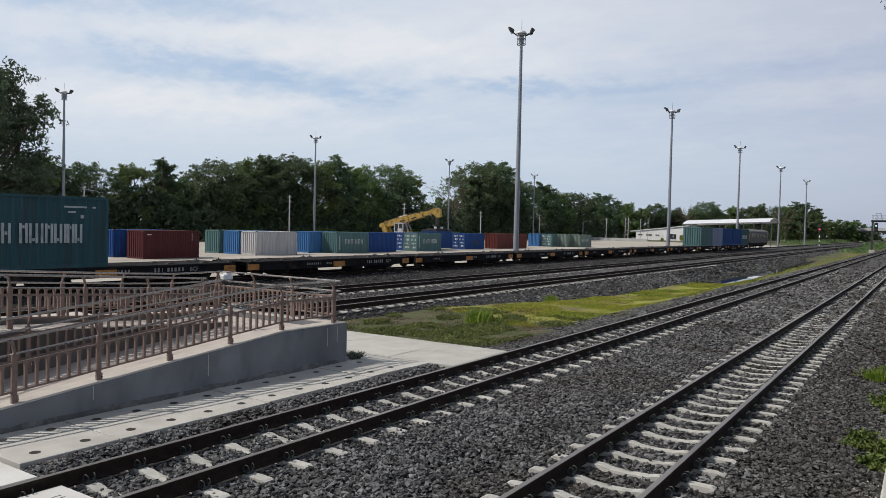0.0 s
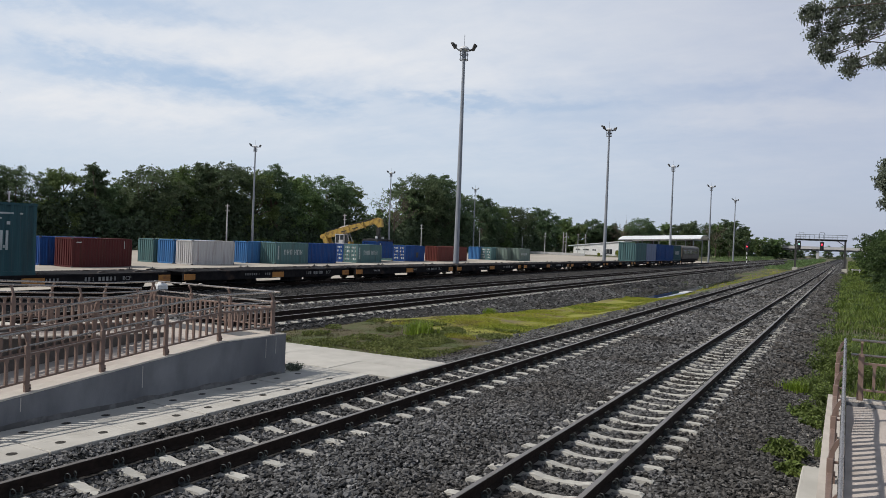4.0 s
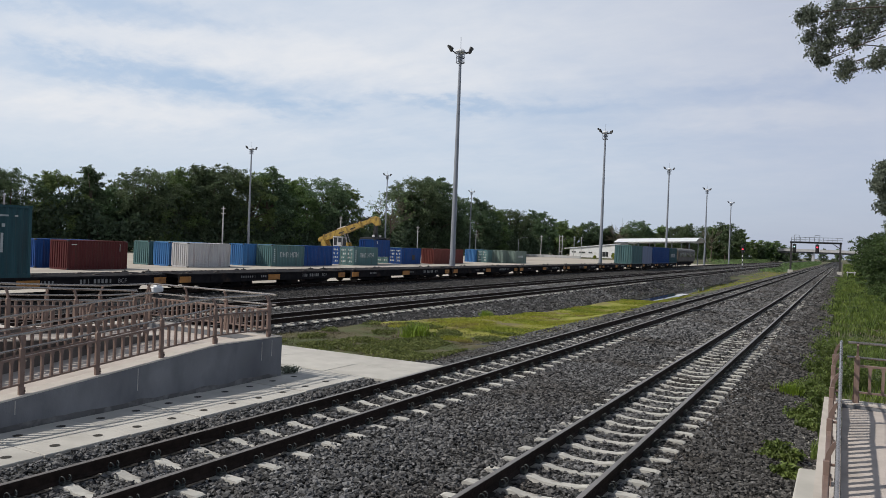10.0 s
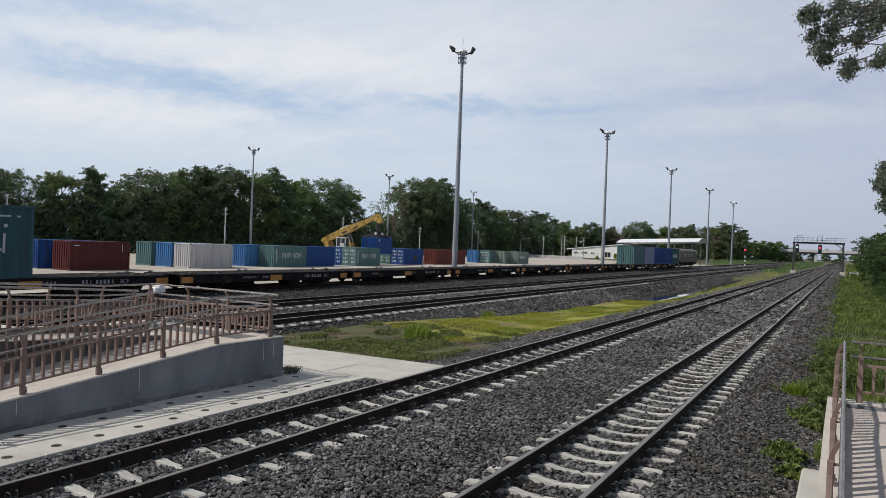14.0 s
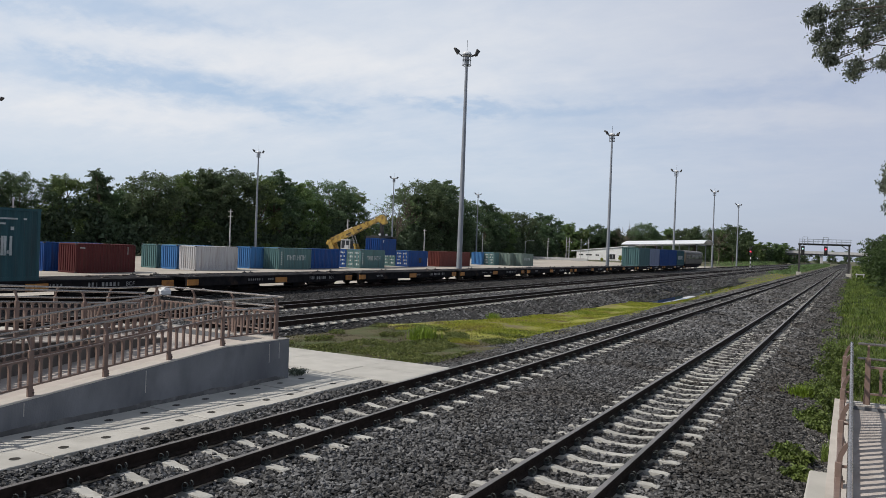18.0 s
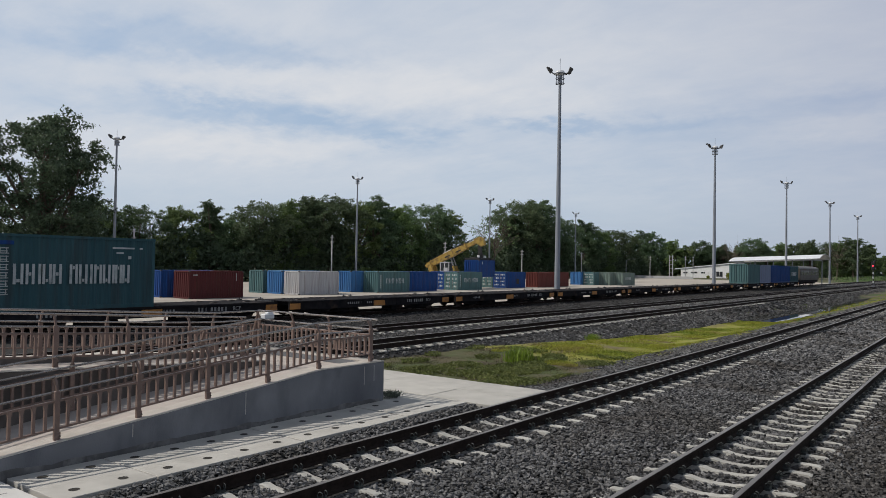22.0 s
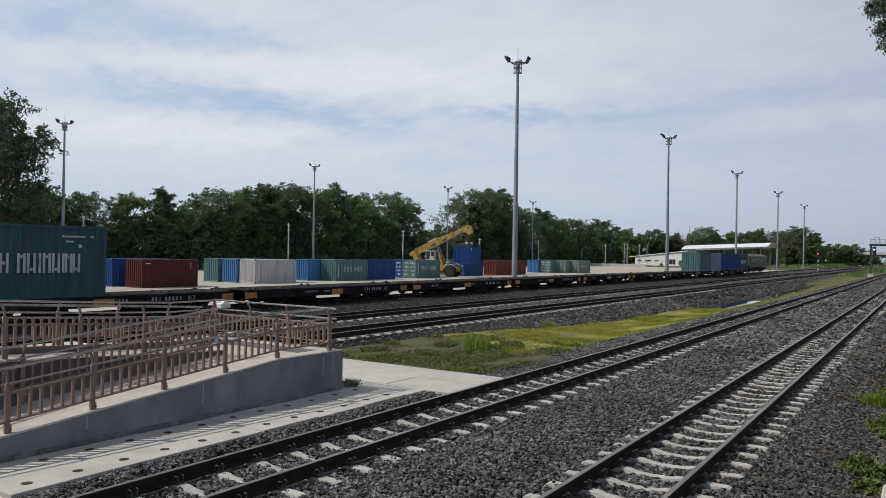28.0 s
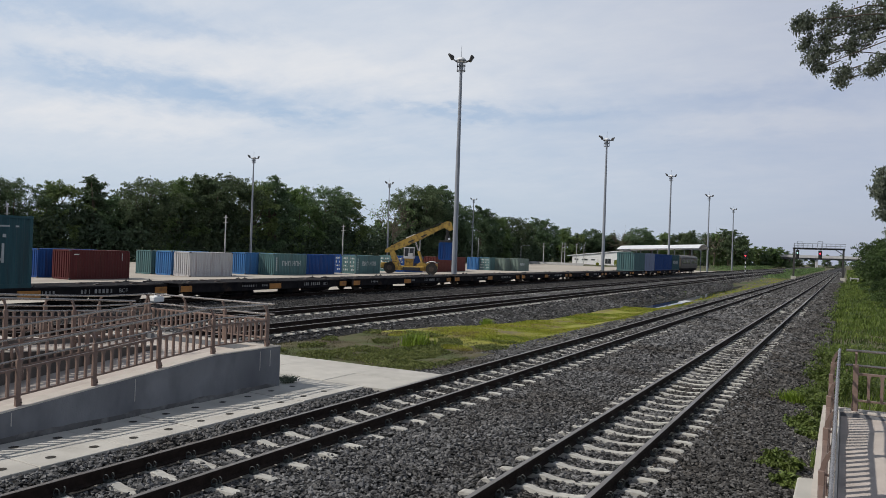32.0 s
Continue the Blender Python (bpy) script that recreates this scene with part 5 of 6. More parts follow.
for s in (-1, 1):
    mast_leg = prism(bmesh.new(), [(-5.7, 1.2), (-4.7, 1.2), (-5.95, 3.85), (-6.6, 3.85)], "y", s * 0.75 - 0.12, s * 0.75 + 0.12)
    part("boom_support", mast_leg, M["yellow"], stacker)
CX = -3.45                                             # the cab stands between the boom's legs and the lift rams
cab = part("cab", cube((CX, 0, 2.45), (1.6, 1.5, 0.34), None, 0.04), M["bridge"], stacker, "pale operator cab")
for x in (CX - 0.74, CX, CX + 0.74):
    for s in (-1, 1):
        part("cab_pillar", cube((x, s * 0.68, 3.2), (0.11, 0.11, 1.3)), M["bridge"], cab)
part("cab_roof", cube((CX, 0, 3.92), (1.68, 1.55, 0.15), None, 0.04), M["bridge"], cab)
for s in (-1, 1):
    part("cab_window", cube((CX, s * 0.66, 3.2), (1.36, 0.03, 1.2)), M["window_dark"], cab)
part("cab_window", cube((CX + 0.74, 0, 3.2), (0.03, 1.2, 1.2)), M["window_dark"], cab)
part("cab_door", cube((CX + 0.2, -0.72, 2.86), (0.7, 0.05, 0.5), None, 0.02), M["bridge"], cab)
part("cab_stand", cube((CX, 0, 1.75), (1.3, 1.0, 1.1), None, 0.04), M["yellow"], stacker)
for s in (-1, 1):
    part("fender_edge", tube(bmesh.new(), [(1.15 * math.cos(a), s * 1.95, 0.88 + 1.1 * math.sin(a)) for a in [math.pi * (0.26 + 0.06 * k) for k in range(9)]], 0.045, 6), M["white_paint"], stacker, "pale edge of the front mudguard")
    part("ladder_rail", bar((-5.0, s * 1.5, 1.1), (-4.4, s * 1.5, 2.6), 0.04, 6), M["steel"], stacker)
WHEELS = []
for x, ys in ((0.0, (-1.75, -1.15, 1.15, 1.75)), (BACK, (-1.35, 1.35))):
    for y in ys:
        w = part("wheel", bar((0, -0.26, 0), (0, 0.26, 0), 0.40, 16), M["yellow"], stacker)
        tb = bmesh.new()
        rod(tb, (0, -0.27, 0), (0, 0.27, 0), 0.86, 28)
        bmesh.ops.bevel(tb, geom=[e for e in tb.edges if abs(e.verts[0].co.y - e.verts[1].co.y) < 1e-4 and e.calc_length() > 0.05], offset=0.06, segments=2, affect="EDGES")
        part("tyre", tb, M["tyre"], w)
        hb = bmesh.new()
        for s in (-1, 1):
            rod(hb, (0, s * 0.27, 0), (0, s * 0.30, 0), 0.40, 14)
            for k in range(6):
                a = k / 6 * math.tau
                rod(hb, (0.22 * math.cos(a), s * 0.30, 0.22 * math.sin(a)), (0.22 * math.cos(a), s * 0.34, 0.22 * math.sin(a)), 0.03, 5)
        part("rim", hb, M["wheel"], w)
        WHEELS.append((w, x, y))
        w.matrix_basis = pose(x, y, 0.88)
# the boom lies along +x from its hinge
HINGE, BOOM = (-6.3, 3.6), 9.4
boom = part("boom", prism(bmesh.new(), [(-0.5, -0.30), (-0.5, 0.30), (1.2, 0.50), (4.2, 0.56), (6.9, 0.44), (7.0, -0.32), (4.4, -0.50), (2.2, -0.50), (0.6, -0.44)], "y", -0.36, 0.36), M["yellow"], stacker)
for x0 in (0.4, 2.4, 4.4, 6.85):                       # stiffening collars round the boom
    part("collar", cube((x0, 0, 0.02), (0.14, 0.84, 1.02), None, 0.02), M["yellow"], boom)
for s in (-1, 1):
    for x0 in (3.0, 5.0):
        part("side_recess", cube((x0 + 0.4, s * 0.366, -0.12), (1.0, 0.02, 0.16), None, 0.005), M["black"], boom, "dark recess panel on the boom side")
part("inner_boom", cube((7.9, 0, 0.05), (2.6, 0.56, 0.66), None, 0.03), M["yellow"], boom)
part("boom_tail", cube((-0.55, 0, 0.0), (0.6, 0.5, 0.5), None, 0.06), M["yellow"], boom)
bm = bmesh.new()
prism(bm, [(8.5, 0.50), (9.5, 0.52), (10.0, 0.15), (9.85, -1.0), (9.2, -1.0), (8.8, -0.35)], "y", -0.4, 0.4)
part("boom_head", bm, M["yellow"], boom)
bm = bmesh.new()
box(bm, (3.6, -0.1, 0.60), (1.5, 0.55, 0.14), None, 0.03)
part("hose_cover", bm, M["cap_conc"], boom, "pale sunlit hose cover")
for s in (-1, 1):
    part("hose", tube(bmesh.new(), [(0.5, s * 0.3, 0.55), (3, s * 0.3, 0.66), (6, s * 0.3, 0.62), (9.0, s * 0.3, 0.62)], 0.05, 5), M["black"], boom)
RAMS = []
for s in (-1, 1):
    r = part("lift_ram", bar((0, 0, 0), (2.5, 0, 0), 0.21, 10), M["yellow"], stacker)
    part("ram_rod", bar((1.5, 0, 0), (4.0, 0, 0), 0.09, 10), M["steel"], r)
    RAMS.append((r, s))
spreader = part("spreader", cube((0, 0, 0.0), (0.9, 5.9, 0.32), None, 0.04), M["black"], stacker, "dark container spreader")
for s in (-1, 1):
    part("spreader_arm", cube((0, s * 2.9, -0.08), (2.4, 0.26, 0.28), None, 0.03), M["black"], spreader)
    part("beacon", cube((0.25, s * 1.2, 0.32), (0.30, 0.35, 0.32), None, 0.03), M["white_paint"], spreader)
part("rotator", bar((0, 0, 0.1), (0, 0, 0.8), 0.38, 14), M["black"], spreader)
part("hanger", cube((0, 0, 1.45), (0.5, 0.5, 1.5), None, 0.05), M["black"], spreader)
carried_box = container(0, 0, 0, "blue", "dark blue container hanging from the reach stacker", CL, False, group="")
bars_on(carried_box, [(-1.9, 2.15, 0.25, 0.4)], M["lettering"])

# ---- plants ----


def leaf_quads(rng, centres, size, out_from=None, droop=0.0):
    """Folded leaf cards at the centres: arrays of corners and faces."""
    n = len(centres)
    nrm = rng.normal(size=(n, 3))
    if out_from is not None:
        nrm = nrm * 0.85 + (centres - out_from) / (np.linalg.norm(centres - out_from, axis=1, keepdims=True) + 1e-6)
    nrm[:, 2] += 0.35
    nrm /= np.linalg.norm(nrm, axis=1, keepdims=True)
    t = np.cross(nrm, rng.normal(size=(n, 3)))
    t /= np.linalg.norm(t, axis=1, keepdims=True) + 1e-9
    b = np.cross(nrm, t)
    s = size * rng.uniform(0.6, 1.35, (n, 1))
    v = np.empty((n, 4, 3))
    v[:, 0] = centres - t * s
    v[:, 1] = centres + b * s * 0.55 + nrm * s * 0.18
    v[:, 2] = centres + t * s - np.array([0, 0, droop]) * s
    v[:, 3] = centres - b * s * 0.55 + nrm * s * 0.18
    return v.reshape(-1, 3), np.arange(n * 4).reshape(n, 4)


def blob_points(rng, blobs, n):
    """n points near the shells of ellipsoids (cx, cy, cz, rx, ry, rz), more on the larger."""
    blobs = np.asarray(blobs, float)
    w = blobs[:, 3] * blobs[:, 4] + blobs[:, 3] * blobs[:, 5]
    k = rng.choice(len(blobs), n, p=w / w.sum())
    d = rng.normal(size=(n, 3))
    d /= np.linalg.norm(d, axis=1, keepdims=True)
    r = rng.uniform(0.35, 1.0, (n, 1)) ** 0.55 + rng.normal(0, 0.07, (n, 1))
    r = np.where(rng.random((n, 1)) < 0.10, r * rng.uniform(1.05, 1.5, (n, 1)), r)      # stray twigs
    return blobs[k, :3] + d * r * blobs[k, 3:]


def limb(bm, a, b, r0, r1, rng, bend=0.12):
    """A tapered, slightly bent limb."""
    a, b = Vector(a), Vector(b)
    L = (b - a).length
    mid = (a + b) / 2 + Vector(rng.normal(0, bend * L * 0.5, 3))
    rod(bm, a, mid, r0, 7, (r0 + r1) / 2)
    rod(bm, mid, b, (r0 + r1) / 2 * 1.02, 7, r1)


def tree_meshes(seed, h, crown_lo, width, n_blobs, n_leaves, leaf, shape="round", mat="leaf_far", blob=1.0, thick=1.0):
    """A crown of boughs, each with its own leafy sprays, on a forked trunk."""
    rng = np.random.default_rng(seed)
    boughs, sprays = [], []
    n_b = max(9, int(n_blobs * 0.55))
    for i in range(n_b):
        u = (i + 0.5) / n_b
        z = crown_lo + (0.97 - crown_lo) * u
        if shape == "round":
            rad = math.sqrt(max(0.05, 1 - (2 * u - 0.85) ** 2 * 0.78))
        elif shape == "cone":
            rad = 1.05 - 0.85 * u
        else:
            rad = 0.6 + 0.4 * math.sin(u * 7.0 + seed)
        a = i * 2.4 + rng.uniform(-0.5, 0.5)
        q = width / 2 * rad * rng.uniform(0.25, 0.85)
        r = width * rng.uniform(0.12, 0.24) * blob
        c = np.array((q * math.cos(a), q * math.sin(a), z * h * 0.93 - 0.3 * r))
        boughs.append((c, r))
        for j in range(15):                                # leafy twigs that run outwards and hang at their ends
            d = rng.normal(size=3) + (0, 0, 0.30)
            d /= np.linalg.norm(d)
            sprays.append((*c, *d, r * rng.uniform(0.65, 1.55), r))
    sp = np.array(sprays)
    w = sp[:, 6] ** 1.6
    k = rng.choice(len(sp), n_leaves, p=w / w.sum())
    u = rng.uniform(0.12, 1.0, (n_leaves, 1)) ** 0.75
    L = sp[k, 6:7] * u
    pts = sp[k, :3] + sp[k, 3:6] * L * (1, 1, 0.82)
    pts[:, 2:] -= 0.22 * L * u
    pts += rng.normal(size=(n_leaves, 3)) * sp[k, 7:8] * (0.21 - 0.12 * u) * (1, 1, 0.72)
    pts[:, 2] = np.clip(pts[:, 2], 0.3, h * 1.05)
    v, f = leaf_quads(rng, pts, leaf, sp[k, :3] - (0, 0, 0.4), 0.3)
    crown = raw_mesh("crown", v, f, M[mat])
    bm = bmesh.new()
    limb(bm, (0, 0, -0.3), (0, 0, h * 0.5), h * 0.022, h * 0.014, rng, 0.03)
    for c, r in boughs:
        z0 = h * rng.uniform(0.18, 0.5)
        limb(bm, (0, 0, z0), (c[0] * 0.95, c[1] * 0.95, c[2] + 0.3 * r), h * 0.008 * thick, h * 0.002 * thick, rng)
    return crown, mesh_of("trunk", bm, M["bark"])


def tree(name, meshes, m, label, category="tree", group=""):
    t = thing(name, label, category, group, at=m)
    part("trunk", meshes[1], None, t)
    part("crown", meshes[0], None, t)
    return t


KINDS = [
    tree_meshes(1, 16, 0.20, 12, 40, 22000, 0.165, blob=0.92),
    tree_meshes(2, 16, 0.12, 10, 38, 20000, 0.160, mat="leaf_light", blob=0.92),
    tree_meshes(3, 16, 0.26, 13, 46, 22000, 0.165, "lumpy", blob=0.85),
    tree_meshes(4, 16, 0.10, 8, 36, 17000, 0.155, "cone", blob=0.92),
    tree_meshes(5, 16, 0.20, 11, 50, 21000, 0.155, "lumpy", "leaf_light", 0.78),
]
FAR_KINDS = [tree_meshes(6, 16, 0.1, 12, 30, 3400, 0.40), tree_meshes(7, 16, 0.1, 11, 28, 3400, 0.40, "lumpy", "leaf_light"), tree_meshes(8, 16, 0.1, 9, 26, 3200, 0.40, "cone")]
TREE_LABELS = ["broad dark green tree in the wood behind the yard", "light green tree in the wood behind the yard",
               "lumpy dark green tree in the wood behind the yard", "pointed dark tree in the wood behind the yard", "feathery light green tree in the wood behind the yard"]
GROUND_FAR = YARD - 0.1
trng = random.Random(5)


def wood_tree(x, y, h, k=None, wide=1.0):
    far = k is None
    k = trng.randrange(3) if far else k
    s = h / 16
    m = pose(x, y, GROUND_FAR, 0, 0, trng.uniform(0, 360)) @ Matrix.Diagonal((s * wide, s * wide, s, 1))
    t = tree("wood_tree", (FAR_KINDS if far else KINDS)[k], m, ("green tree deeper in the wood" if far else TREE_LABELS[k]), "tree", "wood behind the yard")
    return t


# front line of the wood: place and height
FRONT = [(-113, 60, 13.0, 1), (-113, 67, 12.6, 2), (-114, 75, 13.4, 1), (-113, 81, 15.2, 3), (-116, 86, 11.6, 0), (-113, 92, 15.2, 2), (-113, 99, 16.4, 4),
         (-113, 105, 17.6, 0), (-114, 112, 18.0, 2), (-113, 119, 17.6, 1), (-113, 126, 19.0, 0), (-113, 133, 18.0, 4), (-113, 139, 14.2, 1), (-114, 147, 19.0, 2),
         (-113, 153.5, 17.6, 1), (-118, 166, 7.5, 0), (-113, 185, 20.0, 3), (-113, 190, 23.4, 2), (-113, 200, 24.6, 0), (-113, 213, 19.4, 2)]
BACK_LINE = [(-113, 234, 20.0, 0), (-113, 247, 18.0, 1), (-113, 262, 17.8, 2), (-113, 277, 17.5, 3), (-113, 291, 19.3, 0), (-117, 330, 17.3, 4), (-107, 340, 16.8, 2), (-99, 348, 15.2, 0),
             (-85, 346, 18.0, 2), (-78, 367, 17.0, 1), (-71, 365, 16.5, 2), (-65, 361, 17.6, 0), (-56, 356, 16.5, 2), (-51, 352, 17, 1), (-46, 348, 18.2, 0), (-41, 352, 15, 4)]
for x, y, h, k in FRONT + BACK_LINE:
    wood_tree(x, y, h * 1.06, k, 1.18)
for i in range(34):                       # deeper rows, with a gap behind the thin tree
    y = 30 + i * 8.5 + trng.uniform(-3, 3)
    if 158 < y < 186:
        continue
    wood_tree(-124 - trng.uniform(0, 10), y, trng.uniform(9.5, 12.0) * (1 + 0.2 * (y > 95)), None, 1.25)
for i in range(26):                       # the wood closes in far along the line
    u = i / 25
    wood_tree(-110 + 76 * u, 400 + 190 * u + trng.uniform(-15, 15), trng.uniform(12, 16), None, 1.4)
for i in range(18):
    u = i / 17
    wood_tree(-128 + 62 * u, 322 + 66 * u + trng.uniform(-5, 5), trng.uniform(13, 17), None, 1.3)
for i in range(14):
    wood_tree(-70 + i * 11, 720 + trng.uniform(-20, 20), trng.uniform(11, 15), None, 1.5)
for i in range(9):
    wood_tree(12 + trng.uniform(0, 20), 180 + i * 48, trng.uniform(7, 10), None, 1.2)

# big open tree behind the yard, with its trunk and limbs in sight
BIG = tree_meshes(11, 23, 0.26, 20, 60, 31000, 0.20, "round", "leaf_dark", 0.66, 1.7)
tree("rain_tree", BIG, pose(-105.5, 48.8, GROUND_FAR) @ Matrix.Scale(1.13, 4), "big open-crowned dark tree standing above the wood")
BIG2 = tree_meshes(12, 15, 0.22, 15, 30, 14000, 0.2)
tree("rain_tree", BIG2, pose(-110, 33, GROUND_FAR), "broad dark tree beside the big one")
# thin, nearly leafless tree in a gap of the wood
rng0 = np.random.default_rng(21)
bm = bmesh.new()
limb(bm, (0, 0, -0.3), (0.3, 0, 7), 0.22, 0.13, rng0, 0.03)
tips = []
for i in range(26):
    z0 = 4 + 4 * rng0.random()
    a, r = rng0.uniform(0, math.tau), rng0.uniform(2.5, 6.5)
    e = Vector((r * math.cos(a), r * math.sin(a), z0 + rng0.uniform(2, 7)))
    limb(bm, (0.2, 0, z0), e, 0.07, 0.03, rng0)
    for j in range(3):
        q = e + Vector(rng0.normal(0, 1.2, 3))
        limb(bm, Vector((0.2, 0, z0)).lerp(e, 0.65), q, 0.035, 0.018, rng0)
        tips.append(q)
pts = np.array([t[:] for t in tips])[rng0.integers(0, len(tips), 420)] + rng0.normal(0, 0.35, (420, 3))
v, f = leaf_quads(rng0, pts, 0.22)
for x, y, s in ((-111, 172, 1.25), (-92, 340, 1.25), (-52, 345, 1.2)):
    t = thing("bare_tree", "pale thin tree with few leaves in a gap", "tree", "bare trees", at=pose(x, y, GROUND_FAR) @ Matrix.Scale(s, 4))
    part("trunk", mesh_of("trunk", bm.copy(), M["bark"]), None, t)
    if y < 300:                                          # the far ones stand bare
        part("crown", raw_mesh("crown", v, f, M["leaf_light"]), None, t)

# dark undergrowth along the foot of the wood
urng = np.random.default_rng(33)
n = 56000
uy = urng.uniform(20, 300, n)
ux = -109.5 - urng.uniform(0, 6, n) + 0
uh = 8.4 + 2.6 * np.sin(uy * 0.35) + 1.6 * np.sin(uy * 0.13 + 1)
uz = GROUND_FAR + urng.uniform(0, 1, n) ** 0.8 * np.maximum(1.5, uh)
v, f = leaf_quads(urng, np.stack([ux, uy, uz], 1), 0.42)
tagged(part("undergrowth", raw_mesh("undergrowth", v, f, M["leaf_dark"])), "dark dense undergrowth along the wood", "undergrowth", kind="stuff")
# low scrub at the far end between the lines and under the bridge
n = 9000
uy = urng.uniform(150, 420, n)
ux = np.where((urng.random(n) < 0.6) | (uy < 235), urng.uniform(-14, -9.5, n), urng.uniform(-38, -33, n))
uz = -0.5 + urng.uniform(0, 1, n) ** 1.5 * (0.6 + 0.9 * (uy > 200))
v, f = leaf_quads(urng, np.stack([ux, uy, uz], 1), 0.22)
tagged(part("trackside_scrub", raw_mesh("trackside_scrub", v, f, M["leaf_light"])), "low green scrub between the far tracks", "scrub", kind="stuff")

# ---- grass ----


def blades(rng, x, y, z, h, w):
    """Bent grass blades, each of two quads: arrays."""
    n = len(x)
    a = rng.uniform(0, math.tau, n)
    dx, dy = np.cos(a), np.sin(a)
    lean = rng.uniform(0.1, 0.6, n) * h
    v = np.empty((n, 6, 3))
    for i, (u, ww) in enumerate(((0, 1.0), (0.55, 0.8), (1.0, 0.12))):
        px, py, pz = x + dx * lean * u * u, y + dy * lean * u * u, z + h * u * (1 - 0.15 * u)
        v[:, 2 * i] = np.stack([px - dy * w * ww, py + dx * w * ww, pz], 1)
        v[:, 2 * i + 1] = np.stack([px + dy * w * ww, py - dx * w * ww, pz], 1)
    k = np.arange(n)[:, None] * 6
    f = np.concatenate([k + np.array([0, 1, 3, 2]), k + np.array([2, 3, 5, 4])])
    return v.reshape(-1, 3), f


def patchy(x, y, s, seed):
    return np.array([noise.noise(Vector((a * s, b * s, seed))) for a, b in zip(x, y)])


grng = np.random.default_rng(44)


def grass_field(name, n, xr, yr, keep, h, w, mat, label, ypow=1.0):
    x = grng.uniform(*xr, n)
    y = yr[0] + (yr[1] - yr[0]) * grng.uniform(0, 1, n) ** ypow
    p = patchy(x, y, 0.45, 3.0)
    k = keep(x, y, p)
    x, y, p = x[k], y[k], p[k]
    z = np.array([ground_z(a, b) for a, b in zip(x, y)]) + 0.02
    v, f = blades(grng, x, y, z, h * grng.uniform(0.5, 1.3, len(x)) * np.clip(1 + 1.3 * p, 0.35, 2.0), w * np.clip(y / 18, 0.8, 3))
    return tagged(part(name, raw_mesh(name, v, f, M[mat])), label, "grass", kind="stuff")


def edge(y):
    return np.array([max(shoulder(b), -15.4) for b in y])


grass_field("grass", 84000, (-13.9, -8.95), (19.0, 52.0), lambda x, y, p: (x > np.where(y < 50, edge(y) + 0.1, -11.2)) & (p > -0.62) & ((y > 21.5 + 1.5 * p) | (p > 0.25)), 0.065, 0.009, "grass",
            "short yellow-green rough grass between the tracks", 1.4)
grass_field("dry_grass", 30000, (-15.4, -8.95), (14.4, 25), lambda x, y, p: (x > edge(y)) & (x < -8.95 - (y - 14) * 0.04) & (p < 0.30), 0.055, 0.007, "grass_dry",
            "brownish dry weeds and grass beside the slabs", 1.3)
grass_field("far_grass", 2800, (-12.8, -9.0), (62, 150), lambda x, y, p: x > np.array([near_shore(b) if b < 106 else -12.8 for b in y]) + 0.3, 0.09, 0.010, "grass", "thin grass beside the puddle", 1.2)
grass_field("bank_grass", 80000, (-0.95, 7.5), (11.6, 130), lambda x, y, p: (x > -0.30 - 0.35 * (y > 21) - 0.35 * (p > 0.15) + 0.3 * (p < -0.2)), 0.20, 0.009, "bank_blade",
            "lush green grass on the bank", 2.0)
grass_field("bank_grass_far", 9000, (-0.4, 22), (120, 420), lambda x, y, p: x > 0.2, 0.55, 0.07, "bank_blade", "tall green grass far along the bank", 1.4)
# low broad-leaved herbs: many small leaves close to the ground
n = 44000
hx_, hy_ = grng.uniform(-15.2, -8.6, n), grng.uniform(14.5, 22, n)
hp = patchy(hx_, hy_, 0.8, 8.0)
k = (hp > np.where((hy_ > 15.4) & (hy_ < 18.6) & (hx_ > -11.4), -0.25, 0.14)) & (hx_ > edge(hy_) + 0.2) & (hx_ < -8.65 - 0.03 * (hy_ - 14))
hx_, hy_, hp = hx_[k], hy_[k], hp[k]
hz_ = np.array([ground_z(a, b) for a, b in zip(hx_, hy_)]) + 0.05 + grng.uniform(0, 0.13, len(hx_)) * np.clip(hp + 0.5, 0.2, 1)
v, f = leaf_quads(grng, np.stack([hx_, hy_, hz_], 1), 0.034)
tagged(part("herbs", raw_mesh("herbs", v, f, M["herb"])), "low green broad-leaved herbs in the grass", "herbs", kind="stuff")


def weed_plant(x, y, s, flat, label, seed, leaves=700, size=0.03, mat="weed", name="weed_clump"):
    """A low leafy mound of stalks, s wide and s * flat high."""
    rng = np.random.default_rng(seed)
    t = thing(name, label, "weed", "weeds", at=pose(x, y, -0.1 if x < -8 and y < 14.4 else max(ground_z(x, y), -0.32 if x < -0.42 else -9)))
    n = 34
    a, r = rng.uniform(0, math.tau, n), np.sqrt(rng.uniform(0.01, 1, n)) * 0.5 * s
    bm = bmesh.new()
    cs = []
    for i in range(n):
        top = Vector((r[i] * math.cos(a[i]), r[i] * math.sin(a[i]), s * flat * rng.uniform(0.5, 1.0) * (1.15 - 0.9 * r[i] / s)))
        rod(bm, (top.x * 0.45, top.y * 0.45, -0.05), top, 0.004, 4, 0.002)
        for u in rng.uniform(0.3, 1.05, leaves // n):
            cs.append(np.array(top) * np.array([0.45 + 0.55 * u, 0.45 + 0.55 * u, u]) + rng.normal(0, 0.06 * s, 3) * (1, 1, 0.5))
    part("stalk_bundle", bm, M[mat], t)
    v, f = leaf_quads(rng, np.array(cs), size, np.array([0, 0, -0.2]), 0.5)
    part("foliage", raw_mesh("foliage", v, f, M[mat]), None, t)
    return t


